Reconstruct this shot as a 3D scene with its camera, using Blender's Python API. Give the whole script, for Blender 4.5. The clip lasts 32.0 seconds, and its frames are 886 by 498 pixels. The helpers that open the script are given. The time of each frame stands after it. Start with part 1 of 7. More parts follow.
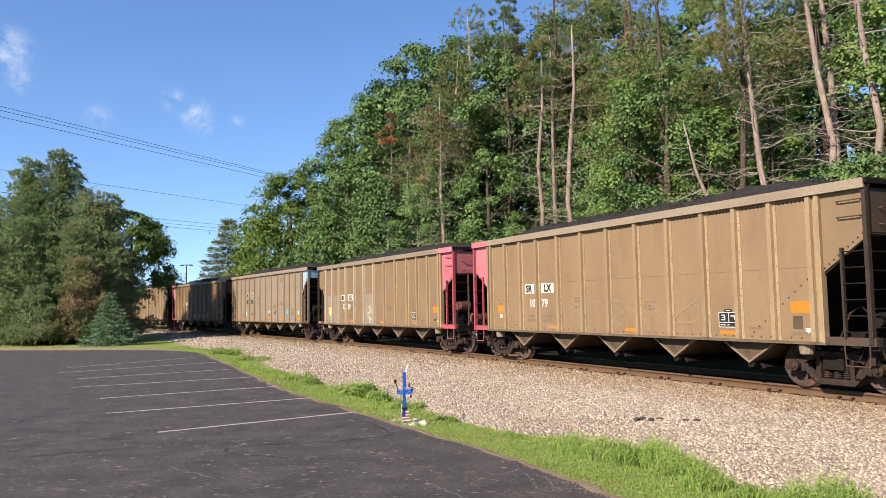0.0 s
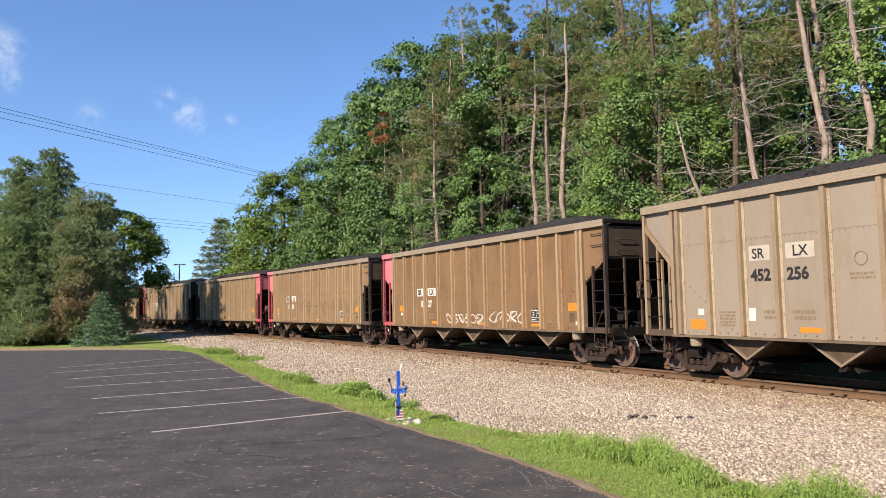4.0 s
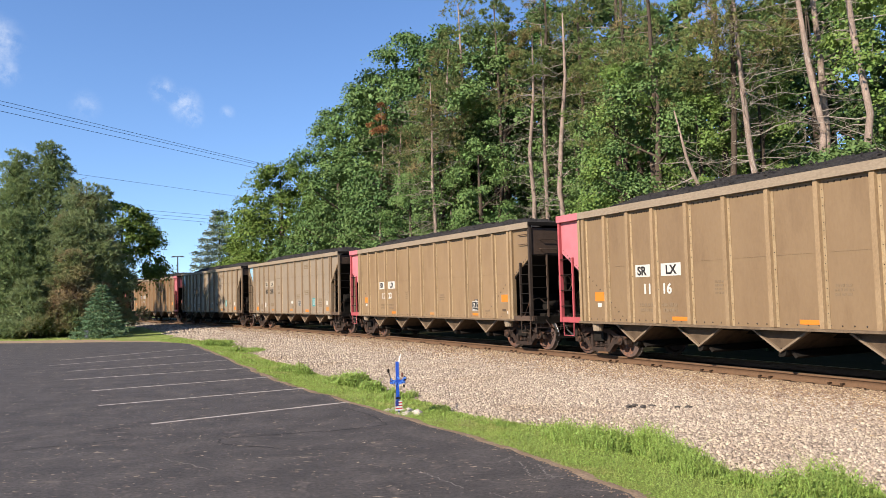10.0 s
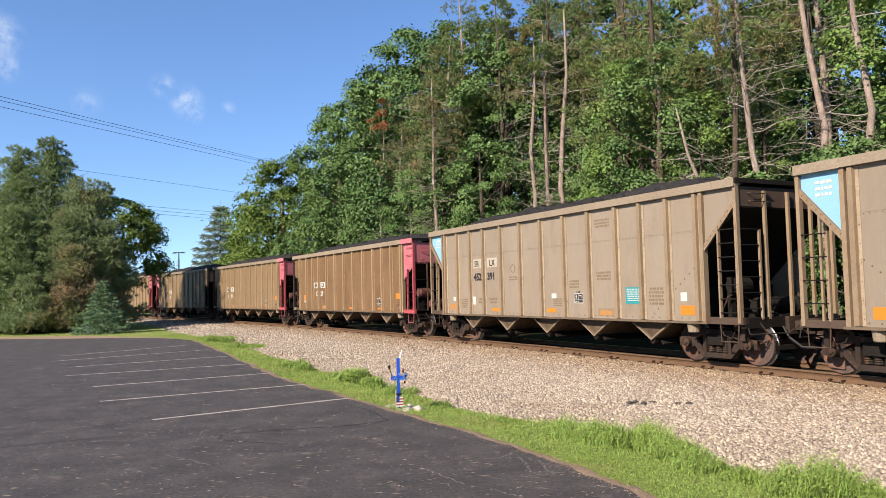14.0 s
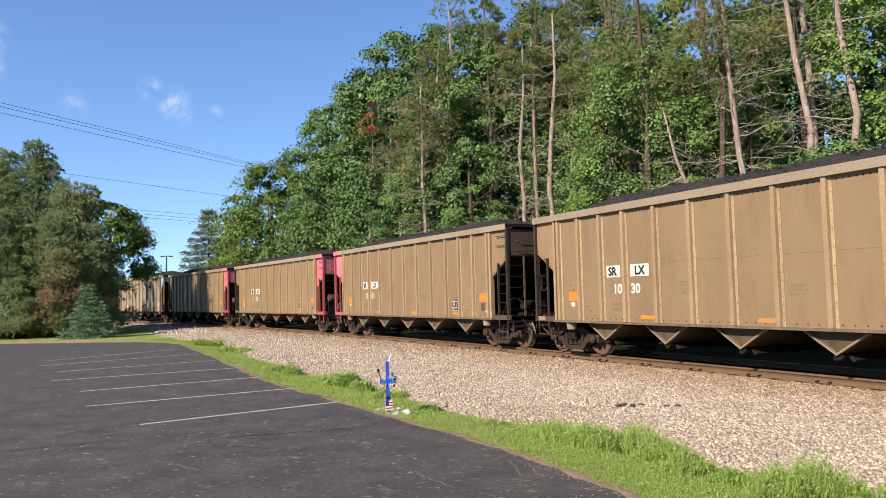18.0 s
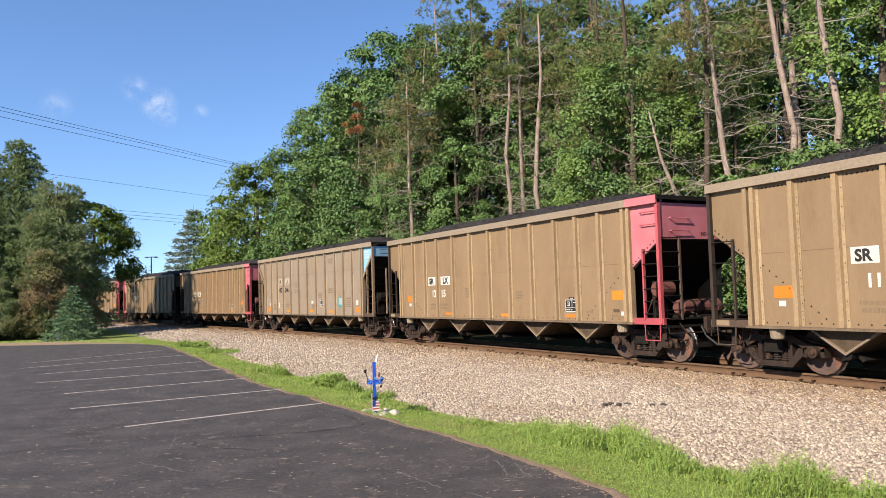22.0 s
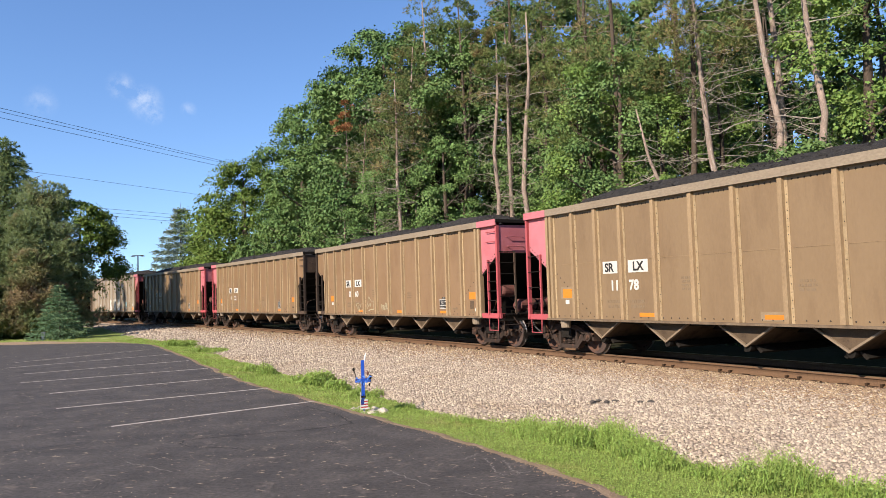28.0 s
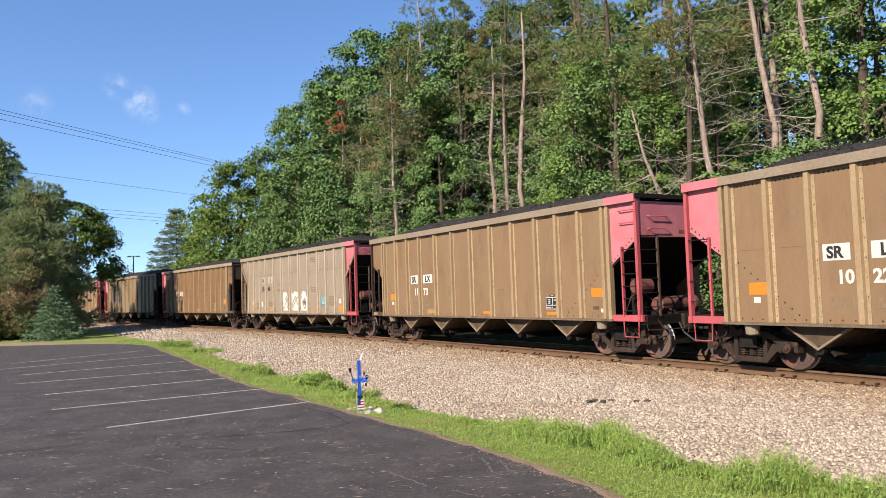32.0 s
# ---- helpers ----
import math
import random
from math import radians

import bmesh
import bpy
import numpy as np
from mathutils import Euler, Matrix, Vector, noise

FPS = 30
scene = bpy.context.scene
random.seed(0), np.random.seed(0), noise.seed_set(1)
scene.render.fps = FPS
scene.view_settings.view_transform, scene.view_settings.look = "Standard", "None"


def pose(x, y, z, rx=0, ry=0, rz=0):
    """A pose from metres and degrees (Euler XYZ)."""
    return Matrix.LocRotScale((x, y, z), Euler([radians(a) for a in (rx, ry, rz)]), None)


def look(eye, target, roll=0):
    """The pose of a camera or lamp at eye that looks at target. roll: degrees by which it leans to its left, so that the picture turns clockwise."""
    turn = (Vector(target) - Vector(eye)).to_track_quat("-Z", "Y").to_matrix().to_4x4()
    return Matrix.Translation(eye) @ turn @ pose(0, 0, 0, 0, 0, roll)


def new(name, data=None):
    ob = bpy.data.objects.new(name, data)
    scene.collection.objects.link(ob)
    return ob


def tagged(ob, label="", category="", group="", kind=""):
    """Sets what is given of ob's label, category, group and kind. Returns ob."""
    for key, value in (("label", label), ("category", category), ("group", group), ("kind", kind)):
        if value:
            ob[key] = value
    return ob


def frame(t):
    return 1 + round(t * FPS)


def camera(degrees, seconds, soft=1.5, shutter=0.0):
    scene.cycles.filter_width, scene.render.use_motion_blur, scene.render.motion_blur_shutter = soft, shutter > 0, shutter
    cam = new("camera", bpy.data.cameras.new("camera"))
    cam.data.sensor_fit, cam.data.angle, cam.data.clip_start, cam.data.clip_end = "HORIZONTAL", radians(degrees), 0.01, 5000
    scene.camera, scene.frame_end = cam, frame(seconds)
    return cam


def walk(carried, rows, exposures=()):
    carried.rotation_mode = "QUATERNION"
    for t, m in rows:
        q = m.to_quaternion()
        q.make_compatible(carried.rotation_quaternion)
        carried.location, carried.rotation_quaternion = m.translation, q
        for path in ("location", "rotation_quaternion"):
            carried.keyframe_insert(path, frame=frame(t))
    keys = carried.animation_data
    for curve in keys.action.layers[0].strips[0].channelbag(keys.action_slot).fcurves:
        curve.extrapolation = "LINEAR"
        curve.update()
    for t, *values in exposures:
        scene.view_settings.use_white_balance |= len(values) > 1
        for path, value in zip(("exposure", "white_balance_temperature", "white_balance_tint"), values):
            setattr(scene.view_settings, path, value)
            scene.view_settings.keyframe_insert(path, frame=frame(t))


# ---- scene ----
cam = camera(60.82, 32.0, soft=0.5)
EYE = (0.0, 0.0, 1.8)
TURNS = [
    (0, 94.305, 0.942, 0.651),
    (0.5, 94.204, 1.022, 0.628),
    (1, 94.22, 0.976, 0.572),
    (1.5, 94.169, 0.941, 0.552),
    (2, 94.107, 1.007, 0.493),
    (2.5, 94.132, 1.077, 0.369),
    (3, 94.168, 1.057, 0.225),
    (3.5, 94.2, 1.07, 0.182),
    (5.5, 94.166, 1.419, 0.239),
    (6, 94.184, 1.379, 0.142),
    (6.5, 94.284, 1.264, 0.061),
    (7, 94.37, 1.013, 0.062),
    (7.5, 94.334, 1.015, 0.061),
    (8, 94.205, 1.178, 0.036),
    (8.5, 93.99, 1.273, 0.078),
    (9, 93.794, 1.339, 0.094),
    (9.5, 93.645, 1.358, 0.12),
    (10, 93.501, 1.381, 0.075),
    (10.5, 93.411, 1.365, 0.045),
    (11, 93.364, 1.386, 0.008),
    (11.5, 93.337, 1.322, 0.013),
    (12, 93.281, 1.315, 0.076),
    (12.5, 93.211, 1.305, 0.117),
    (13, 93.209, 1.296, 0.073),
    (13.5, 93.268, 1.282, 0.073),
    (14, 93.227, 1.322, 0.147),
    (14.5, 93.226, 1.359, 0.14),
    (16.5, 93.388, 1.442, -0.003),
    (17, 93.304, 1.466, -0.265),
    (17.5, 93.366, 1.416, -0.47),
    (18, 93.453, 1.455, -0.673),
    (18.5, 93.553, 1.531, -0.808),
    (19, 93.649, 1.585, -0.973),
    (19.5, 93.715, 1.538, -1.122),
    (20, 93.707, 1.584, -1.233),
    (20.5, 93.674, 1.579, -1.352),
    (21, 93.587, 1.593, -1.404),
    (21.5, 93.479, 1.65, -1.518),
    (22, 93.443, 1.641, -1.677),
    (22.5, 93.469, 1.629, -1.791),
    (23, 93.455, 1.573, -1.954),
    (23.5, 93.38, 1.57, -2.113),
    (24, 93.284, 1.56, -2.196),
    (24.5, 93.227, 1.562, -2.247),
    (25, 93.26, 1.522, -2.265),
    (25.5, 93.253, 1.569, -2.279),
    (27.5, 93.304, 1.753, -2.534),
    (28, 93.271, 1.783, -2.556),
    (28.5, 93.284, 1.795, -2.548),
    (29, 93.289, 1.777, -2.595),
    (29.5, 93.267, 1.73, -2.623),
    (30, 93.262, 1.792, -2.676),
    (30.5, 93.257, 1.86, -2.747),
    (31, 93.29, 1.856, -2.74),
    (31.5, 93.314, 1.848, -2.748),
    (32, 93.259, 1.915, -2.84)]
walk(cam, [(t, pose(*EYE, rx, ry, rz)) for t, rx, ry, rz in TURNS], exposures=[(0, 1.06), (32, 1.06)])

# ---- daylight ----
SUN_AZ, SUN_EL = radians(224.6), radians(32.0)
to_sun = Vector((math.sin(SUN_AZ) * math.cos(SUN_EL), math.cos(SUN_AZ) * math.cos(SUN_EL), math.sin(SUN_EL)))
sun = new("sun", bpy.data.lights.new("sun", "SUN"))
sun.data.energy, sun.data.angle, sun.data.color = 5.0, radians(0.55), (1.0, 0.90, 0.77)
sun.matrix_world = look(to_sun * 100, (0, 0, 0))

world = bpy.data.worlds.new("sky")
scene.world = world
world.use_nodes = True
wn, wl = world.node_tree.nodes, world.node_tree.links
sky = wn.new("ShaderNodeTexSky")
sky.sky_type, sky.sun_disc = "NISHITA", False
sky.sun_elevation, sky.sun_rotation = SUN_EL, SUN_AZ
sky.altitude, sky.air_density, sky.dust_density, sky.ozone_density = 200, 1.0, 0.12, 2.6
tone = wn.new("ShaderNodeHueSaturation")
tone.inputs["Hue"].default_value, tone.inputs["Saturation"].default_value, tone.inputs["Value"].default_value = 0.507, 1.13, 1.46
wl.new(sky.outputs["Color"], tone.inputs["Color"])
aim, lift = wn.new("ShaderNodeTexCoord"), wn.new("ShaderNodeVectorMath")
lift.inputs[1].default_value = (0, 0, 0.09)
wl.new(aim.outputs["Generated"], lift.inputs[0]), wl.new(lift.outputs[0], sky.inputs["Vector"])
backg = wn["Background"]
backg.inputs["Strength"].default_value = 0.075


def clouds():
    """A few thin white wisps low in the blue."""
    tc = wn.new("ShaderNodeTexCoord")
    no = wn.new("ShaderNodeTexNoise")
    no.inputs["Scale"].default_value, no.inputs["Detail"].default_value, no.inputs["Roughness"].default_value = 30, 8, 0.66
    wl.new(tc.outputs["Generated"], no.inputs["Vector"])
    total = None
    for az, el, size, power in ((-18.9, 14.0, 1.5, 1.0), (-18.3, 13.2, 1.0, 0.8), (-20.4, 14.9, 1.2, 0.75), (-15.9, 13.6, 0.7, 0.5),
                                (-25.4, 13.5, 1.3, 0.4), (-31.0, 17.0, 2.2, 0.9), (-30.4, 15.2, 1.4, 0.6), (-29.6, 9.3, 1.6, 0.6)):
        a, e = radians(az), radians(el)
        dist = wn.new("ShaderNodeVectorMath")
        dist.operation = "DISTANCE"
        wl.new(tc.outputs["Generated"], dist.inputs[0])
        dist.inputs[1].default_value = (math.sin(a) * math.cos(e), math.cos(a) * math.cos(e), math.sin(e))
        ramp = wn.new("ShaderNodeMapRange")
        ramp.interpolation_type = "SMOOTHSTEP"
        ramp.inputs["From Min"].default_value, ramp.inputs["From Max"].default_value = radians(size), 0.0
        ramp.inputs["To Min"].default_value, ramp.inputs["To Max"].default_value = 0.0, power
        wl.new(dist.outputs["Value"], ramp.inputs["Value"])
        if total is None:
            total = ramp.outputs[0]
        else:
            add = wn.new("ShaderNodeMath")
            add.operation = "MAXIMUM"
            wl.new(total, add.inputs[0]), wl.new(ramp.outputs[0], add.inputs[1])
            total = add.outputs[0]
    nr = wn.new("ShaderNodeMapRange")
    nr.inputs["From Min"].default_value, nr.inputs["From Max"].default_value = 0.44, 0.80
    wl.new(no.outputs["Fac"], nr.inputs["Value"])
    mul = wn.new("ShaderNodeMath")
    mul.operation = "MULTIPLY"
    wl.new(total, mul.inputs[0]), wl.new(nr.outputs[0], mul.inputs[1])
    mix = wn.new("ShaderNodeMix")
    mix.data_type = "RGBA"
    wl.new(mul.outputs[0], mix.inputs["Factor"])
    wl.new(tone.outputs["Color"], mix.inputs["A"])
    mix.inputs["B"].default_value = (6.6, 6.9, 7.4, 1)
    wl.new(mix.outputs["Result"], backg.inputs["Color"])


clouds()

# ---- materials ----


def surface(name, c1, c2, scale=4.0, rough=0.7, fine=0.25, fine_scale=60.0, bump=0.3, bump_scale=None, metal=0.0, vary=0.0, island=0.0,
            stretch=(1, 1, 1), third=None, third_scale=0.7, third_at=(0.55, 0.7), spec=0.22, through_light=0.0, depth=0.01, streak=None, streak_scale=5.0, streak_at=(0.55, 0.78), streak_by=(1, 1, 0.06), cells=0.0):
    """A rough surface: two colours mixed by broad noise, fine grain over it, relief, and patches of a third colour."""
    m = bpy.data.materials.new(name)
    m.use_nodes = True
    n, l = m.node_tree.nodes, m.node_tree.links
    b = n["Principled BSDF"]
    b.inputs["Roughness"].default_value, b.inputs["Metallic"].default_value = rough, metal
    b.inputs["Specular IOR Level"].default_value = spec
    tc = n.new("ShaderNodeTexCoord")
    mp = n.new("ShaderNodeMapping")
    mp.inputs["Scale"].default_value = stretch
    l.new(tc.outputs["Object"], mp.inputs["Vector"])

    def nz(s, detail=5.0, r=0.6):
        t = n.new("ShaderNodeTexNoise")
        t.inputs["Scale"].default_value, t.inputs["Detail"].default_value, t.inputs["Roughness"].default_value = s, detail, r
        l.new(mp.outputs[0], t.inputs["Vector"])
        return t.outputs["Fac"]

    def mixed(fac, a, bb):
        x = n.new("ShaderNodeMix")
        x.data_type = "RGBA"
        l.new(fac, x.inputs["Factor"])
        for s, v in (("A", a), ("B", bb)):
            if isinstance(v, tuple):
                x.inputs[s].default_value = (*v, 1)
            else:
                l.new(v, x.inputs[s])
        return x.outputs["Result"]

    def spread(fac, lo, hi, a=0.0, bb=1.0):
        r = n.new("ShaderNodeMapRange")
        for k, v in zip(("From Min", "From Max", "To Min", "To Max"), (lo, hi, a, bb)):
            r.inputs[k].default_value = v
        l.new(fac, r.inputs["Value"])
        return r.outputs[0]

    col = mixed(spread(nz(scale), 0.3, 0.7), c1, c2)
    if third:
        col = mixed(spread(nz(third_scale, 6.0, 0.65), *third_at), col, third)
    if streak:
        m2 = n.new("ShaderNodeMapping")
        m2.inputs["Scale"].default_value = streak_by
        l.new(tc.outputs["Object"], m2.inputs["Vector"])
        t2 = n.new("ShaderNodeTexNoise")
        t2.inputs["Scale"].default_value, t2.inputs["Detail"].default_value, t2.inputs["Roughness"].default_value = streak_scale, 6.0, 0.65
        l.new(m2.outputs[0], t2.inputs["Vector"])
        col = mixed(spread(t2.outputs["Fac"], *streak_at, 0.0, 0.75), col, streak)
    hsv = n.new("ShaderNodeHueSaturation")
    l.new(col, hsv.inputs["Color"])
    value = spread(nz(fine_scale, 3.0), 0.25, 0.75, 1 - fine, 1 + fine)
    if vary:
        oi = n.new("ShaderNodeObjectInfo")
        mu = n.new("ShaderNodeMath")
        mu.operation = "MULTIPLY"
        l.new(value, mu.inputs[0]), l.new(spread(oi.outputs["Random"], 0, 1, 1 - vary, 1 + vary), mu.inputs[1])
        value = mu.outputs[0]
    if island:
        ge = n.new("ShaderNodeNewGeometry")
        mu = n.new("ShaderNodeMath")
        mu.operation = "MULTIPLY"
        l.new(value, mu.inputs[0]), l.new(spread(ge.outputs["Random Per Island"], 0, 1, 1 - island, 1 + island), mu.inputs[1])
        value = mu.outputs[0]
        l.new(spread(ge.outputs["Random Per Island"], 0, 1, 0.485, 0.515), hsv.inputs["Hue"])
    height = None
    if cells:
        vo = n.new("ShaderNodeTexVoronoi")
        vo.inputs["Scale"].default_value = cells
        l.new(mp.outputs[0], vo.inputs["Vector"])
        sp = n.new("ShaderNodeSeparateColor")
        l.new(vo.outputs["Color"], sp.inputs[0])
        mu = n.new("ShaderNodeMath")
        mu.operation = "MULTIPLY"
        l.new(value, mu.inputs[0]), l.new(spread(sp.outputs[0], 0, 1, 0.62, 1.38), mu.inputs[1])
        m3 = n.new("ShaderNodeMath")
        m3.operation = "MULTIPLY"
        l.new(mu.outputs[0], m3.inputs[0]), l.new(spread(vo.outputs["Distance"], 0.3, 0.9, 1.0, 0.78), m3.inputs[1])
        value, height = m3.outputs[0], spread(vo.outputs["Distance"], 0.0, 0.8, 1.0, 0.0)
    l.new(value, hsv.inputs["Value"])
    l.new(hsv.outputs[0], b.inputs["Base Color"])
    if bump:
        bp = n.new("ShaderNodeBump")
        bp.inputs["Strength"].default_value, bp.inputs["Distance"].default_value = bump, depth
        l.new(height if height else nz(bump_scale or fine_scale, 4.0), bp.inputs["Height"])
        l.new(bp.outputs[0], b.inputs["Normal"])
    if through_light:
        tr = n.new("ShaderNodeBsdfTranslucent")
        l.new(hsv.outputs[0], tr.inputs["Color"])
        ms = n.new("ShaderNodeMixShader")
        ms.inputs[0].default_value = through_light
        l.new(b.outputs[0], ms.inputs[1]), l.new(tr.outputs[0], ms.inputs[2])
        l.new(ms.outputs[0], n["Material Output"].inputs["Surface"])
    return m


MAT = {}


def ms(name, *a, **k):
    MAT[name] = surface(name, *a, **k)


ms("asphalt", (0.0300, 0.0250, 0.0228), (0.0650, 0.0545, 0.0485), scale=1.6, rough=0.85, fine=0.55, fine_scale=22, bump=0.9, bump_scale=70,
   third=(0.115, 0.091, 0.0753), third_scale=2.6, third_at=(0.58, 0.72), depth=0.008, spec=0.38)
ms("line_paint", (0.46, 0.40, 0.35), (0.25, 0.21, 0.19), scale=9, rough=0.8, fine=0.3, fine_scale=40, bump=0.3)
ms("litter", (0.46, 0.36, 0.27), (0.30, 0.22, 0.15), scale=3, rough=0.9, fine=0.3, island=0.4, bump=0)
ms("pale_crack", (0.25, 0.225, 0.20), (0.12, 0.10, 0.09), scale=14, rough=0.9)
ms("crack", (0.0115, 0.0108, 0.0108), (0.0216, 0.0194, 0.0187), scale=6, rough=0.8)
ms("soil", (0.23, 0.155, 0.10), (0.31, 0.225, 0.15), scale=3, rough=0.95, fine=0.35, fine_scale=30, bump=0.8, bump_scale=30, depth=0.02, spec=0.07)
ms("turf", (0.168, 0.218, 0.047), (0.218, 0.252, 0.0694), scale=1.2, rough=0.95, fine=0.5, fine_scale=35, bump=1.0, bump_scale=40,
   third=(0.371, 0.29, 0.177), third_scale=0.8, third_at=(0.55, 0.72), depth=0.04, spec=0.07)
ms("grass", (0.20, 0.275, 0.055), (0.262, 0.325, 0.082), scale=0.9, rough=0.75, fine=0.2, island=0.35, bump=0, third=(0.294, 0.251, 0.095), third_scale=0.7,
   third_at=(0.52, 0.72), through_light=0.35, spec=0.25)
ms("weed", (0.194, 0.269, 0.0538), (0.244, 0.319, 0.0787), scale=1.5, rough=0.75, fine=0.2, island=0.35, bump=0, through_light=0.35, spec=0.25)
ms("ballast_bed", (0.36, 0.285, 0.215), (0.30, 0.232, 0.172), cells=19.0, scale=6, rough=0.95, fine=0.4, fine_scale=22, bump=0.6, bump_scale=16, depth=0.04,
   third=(0.216, 0.162, 0.115), third_scale=0.5, third_at=(0.5, 0.75), spec=0.07)
ms("stone", (0.330, 0.268, 0.208), (0.265, 0.210, 0.160), scale=2.5, rough=0.9, fine=0.2, fine_scale=60, island=0.40, bump=0.4, bump_scale=80,
   third=(0.245, 0.18, 0.126), third_scale=0.45, third_at=(0.52, 0.72), spec=0.07)
ms("dusty_stone", (0.250, 0.175, 0.115), (0.185, 0.125, 0.080), scale=2.5, rough=0.9, fine=0.2, fine_scale=60, island=0.40, bump=0.4, bump_scale=80, spec=0.07)
ms("pale_stone", (0.446, 0.389, 0.324), (0.324, 0.274, 0.223), scale=8, rough=0.9, fine=0.25, vary=0.2)
ms("dark_stone", (0.072, 0.0612, 0.0504), (0.0432, 0.036, 0.0324), scale=8, rough=0.9, fine=0.3, vary=0.2)
ms("rail_side", (0.082, 0.045, 0.0245), (0.108, 0.060, 0.0315), scale=5, rough=0.8, fine=0.3, fine_scale=40, bump=0.4, metal=0.0)
ms("rail_head", (0.324, 0.259, 0.202), (0.259, 0.194, 0.144), scale=5, rough=0.35, fine=0.15, metal=0.8)
ms("tie", (0.0612, 0.0446, 0.0324), (0.036, 0.0274, 0.0216), scale=4, rough=0.95, fine=0.35, stretch=(1, 6, 1), vary=0.25, spec=0.07)
# spilt coal, with the shade beneath the train put into its colour
ms("coal_and_shade", (0.0144, 0.0122, 0.0108), (0.0324, 0.0259, 0.0216), scale=2.5, rough=0.95, fine=0.5, fine_scale=20, bump=1.0, bump_scale=18, depth=0.04, third=(0.0648, 0.0504, 0.0396), third_scale=1.3, third_at=(0.6, 0.75), spec=0.07)
ms("clip", (0.0428, 0.0252, 0.0151), (0.0302, 0.0181, 0.0111), scale=8, rough=0.85, spec=0.07)
# the cars
ms("tan", (0.158, 0.101, 0.0530), (0.180, 0.118, 0.0625), scale=1.1, rough=0.52, fine=0.06, fine_scale=26, bump=0.28, bump_scale=3.5, vary=0.10, stretch=(1, 1, 0.35),
   third=(0.132, 0.082, 0.042), third_scale=1.6, third_at=(0.52, 0.80), depth=0.03, streak=(0.130, 0.083, 0.043), streak_at=(0.60, 0.92), streak_scale=3.2, spec=0.32)
ms("warm_tan", (0.152, 0.090, 0.0455), (0.172, 0.105, 0.0545), scale=1.1, rough=0.52, fine=0.06, fine_scale=26, bump=0.28, bump_scale=3.5, vary=0.05, stretch=(1, 1, 0.35),
   third=(0.120, 0.068, 0.034), third_scale=1.6, third_at=(0.52, 0.80), depth=0.03, streak=(0.112, 0.064, 0.032), streak_at=(0.60, 0.92), streak_scale=3.2, spec=0.32)
ms("rust_tan", (0.126, 0.0706, 0.0331), (0.148, 0.0864, 0.0418), scale=1.1, rough=0.68, fine=0.12, fine_scale=26, bump=0.12, bump_scale=3.5, vary=0.08, stretch=(1, 1, 0.35),
   third=(0.09, 0.0461, 0.0216), third_scale=1.6, third_at=(0.52, 0.78), depth=0.03, streak=(0.0684, 0.0324, 0.0144))
ms("grey_tan", (0.178, 0.137, 0.0975), (0.203, 0.160, 0.117), scale=1.0, rough=0.5, fine=0.05, fine_scale=26, bump=0.24, bump_scale=3.5, vary=0.05, stretch=(1, 1, 0.35),
   third=(0.155, 0.115, 0.077), third_scale=1.6, third_at=(0.52, 0.80), depth=0.03, streak=(0.140, 0.101, 0.066), streak_at=(0.60, 0.92), streak_scale=3.2, spec=0.32)
ms("rib_tan", (0.240, 0.165, 0.092), (0.190, 0.125, 0.068), scale=2.0, rough=0.6, fine=0.18, fine_scale=30, vary=0.1, stretch=(1, 1, 0.5), third=(0.265, 0.194, 0.111), third_scale=3, streak=(0.302, 0.23, 0.137))
ms("rib_grey", (0.216, 0.158, 0.102), (0.166, 0.112, 0.0662), scale=2.0, rough=0.6, fine=0.18, fine_scale=30, vary=0.08, stretch=(1, 1, 0.5), third=(0.187, 0.108, 0.0576), third_scale=3, streak=(0.115, 0.0612, 0.0324))
ms("rib_cream", (0.317, 0.259, 0.194), (0.259, 0.202, 0.144), scale=2.0, rough=0.6, fine=0.18, fine_scale=30, stretch=(1, 1, 0.5), third=(0.216, 0.144, 0.0792), third_scale=3)
ms("edge_tan", (0.270, 0.195, 0.112), (0.210, 0.145, 0.080), scale=3, rough=0.6, fine=0.2, fine_scale=24, vary=0.15, third=(0.20, 0.13, 0.065), third_scale=2.5)
ms("edge_grey", (0.30, 0.23, 0.155), (0.23, 0.17, 0.11), scale=3, rough=0.6, fine=0.2, fine_scale=24, vary=0.15, third=(0.21, 0.14, 0.085), third_scale=2.5)
ms("edge_rust", (0.235, 0.130, 0.062), (0.185, 0.095, 0.043), scale=3, rough=0.65, fine=0.25, fine_scale=24, vary=0.15, third=(0.13, 0.058, 0.026), third_scale=2.5)
ms("flange_tan", (0.173, 0.126, 0.0828), (0.13, 0.0922, 0.0598), scale=4, rough=0.6, fine=0.2)
ms("chord", (0.205, 0.160, 0.112), (0.175, 0.132, 0.090), scale=1.5, rough=0.6, fine=0.2, fine_scale=30, vary=0.1, stretch=(0.5, 1, 1))
ms("pink", (0.396, 0.133, 0.148), (0.338, 0.0972, 0.108), scale=1.5, rough=0.55, fine=0.12, third=(0.274, 0.0792, 0.072), third_scale=2, third_at=(0.58, 0.8), vary=0.08)
ms("pink_iron", (0.317, 0.0612, 0.0684), (0.259, 0.054, 0.0576), scale=3, rough=0.55, fine=0.15, vary=0.1)
ms("blue", (0.185, 0.335, 0.445), (0.160, 0.305, 0.415), scale=1.5, rough=0.5, fine=0.1, third=(0.259, 0.331, 0.374), third_scale=3, third_at=(0.6, 0.75))
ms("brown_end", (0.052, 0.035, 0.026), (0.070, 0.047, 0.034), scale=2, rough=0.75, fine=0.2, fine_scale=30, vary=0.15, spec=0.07)
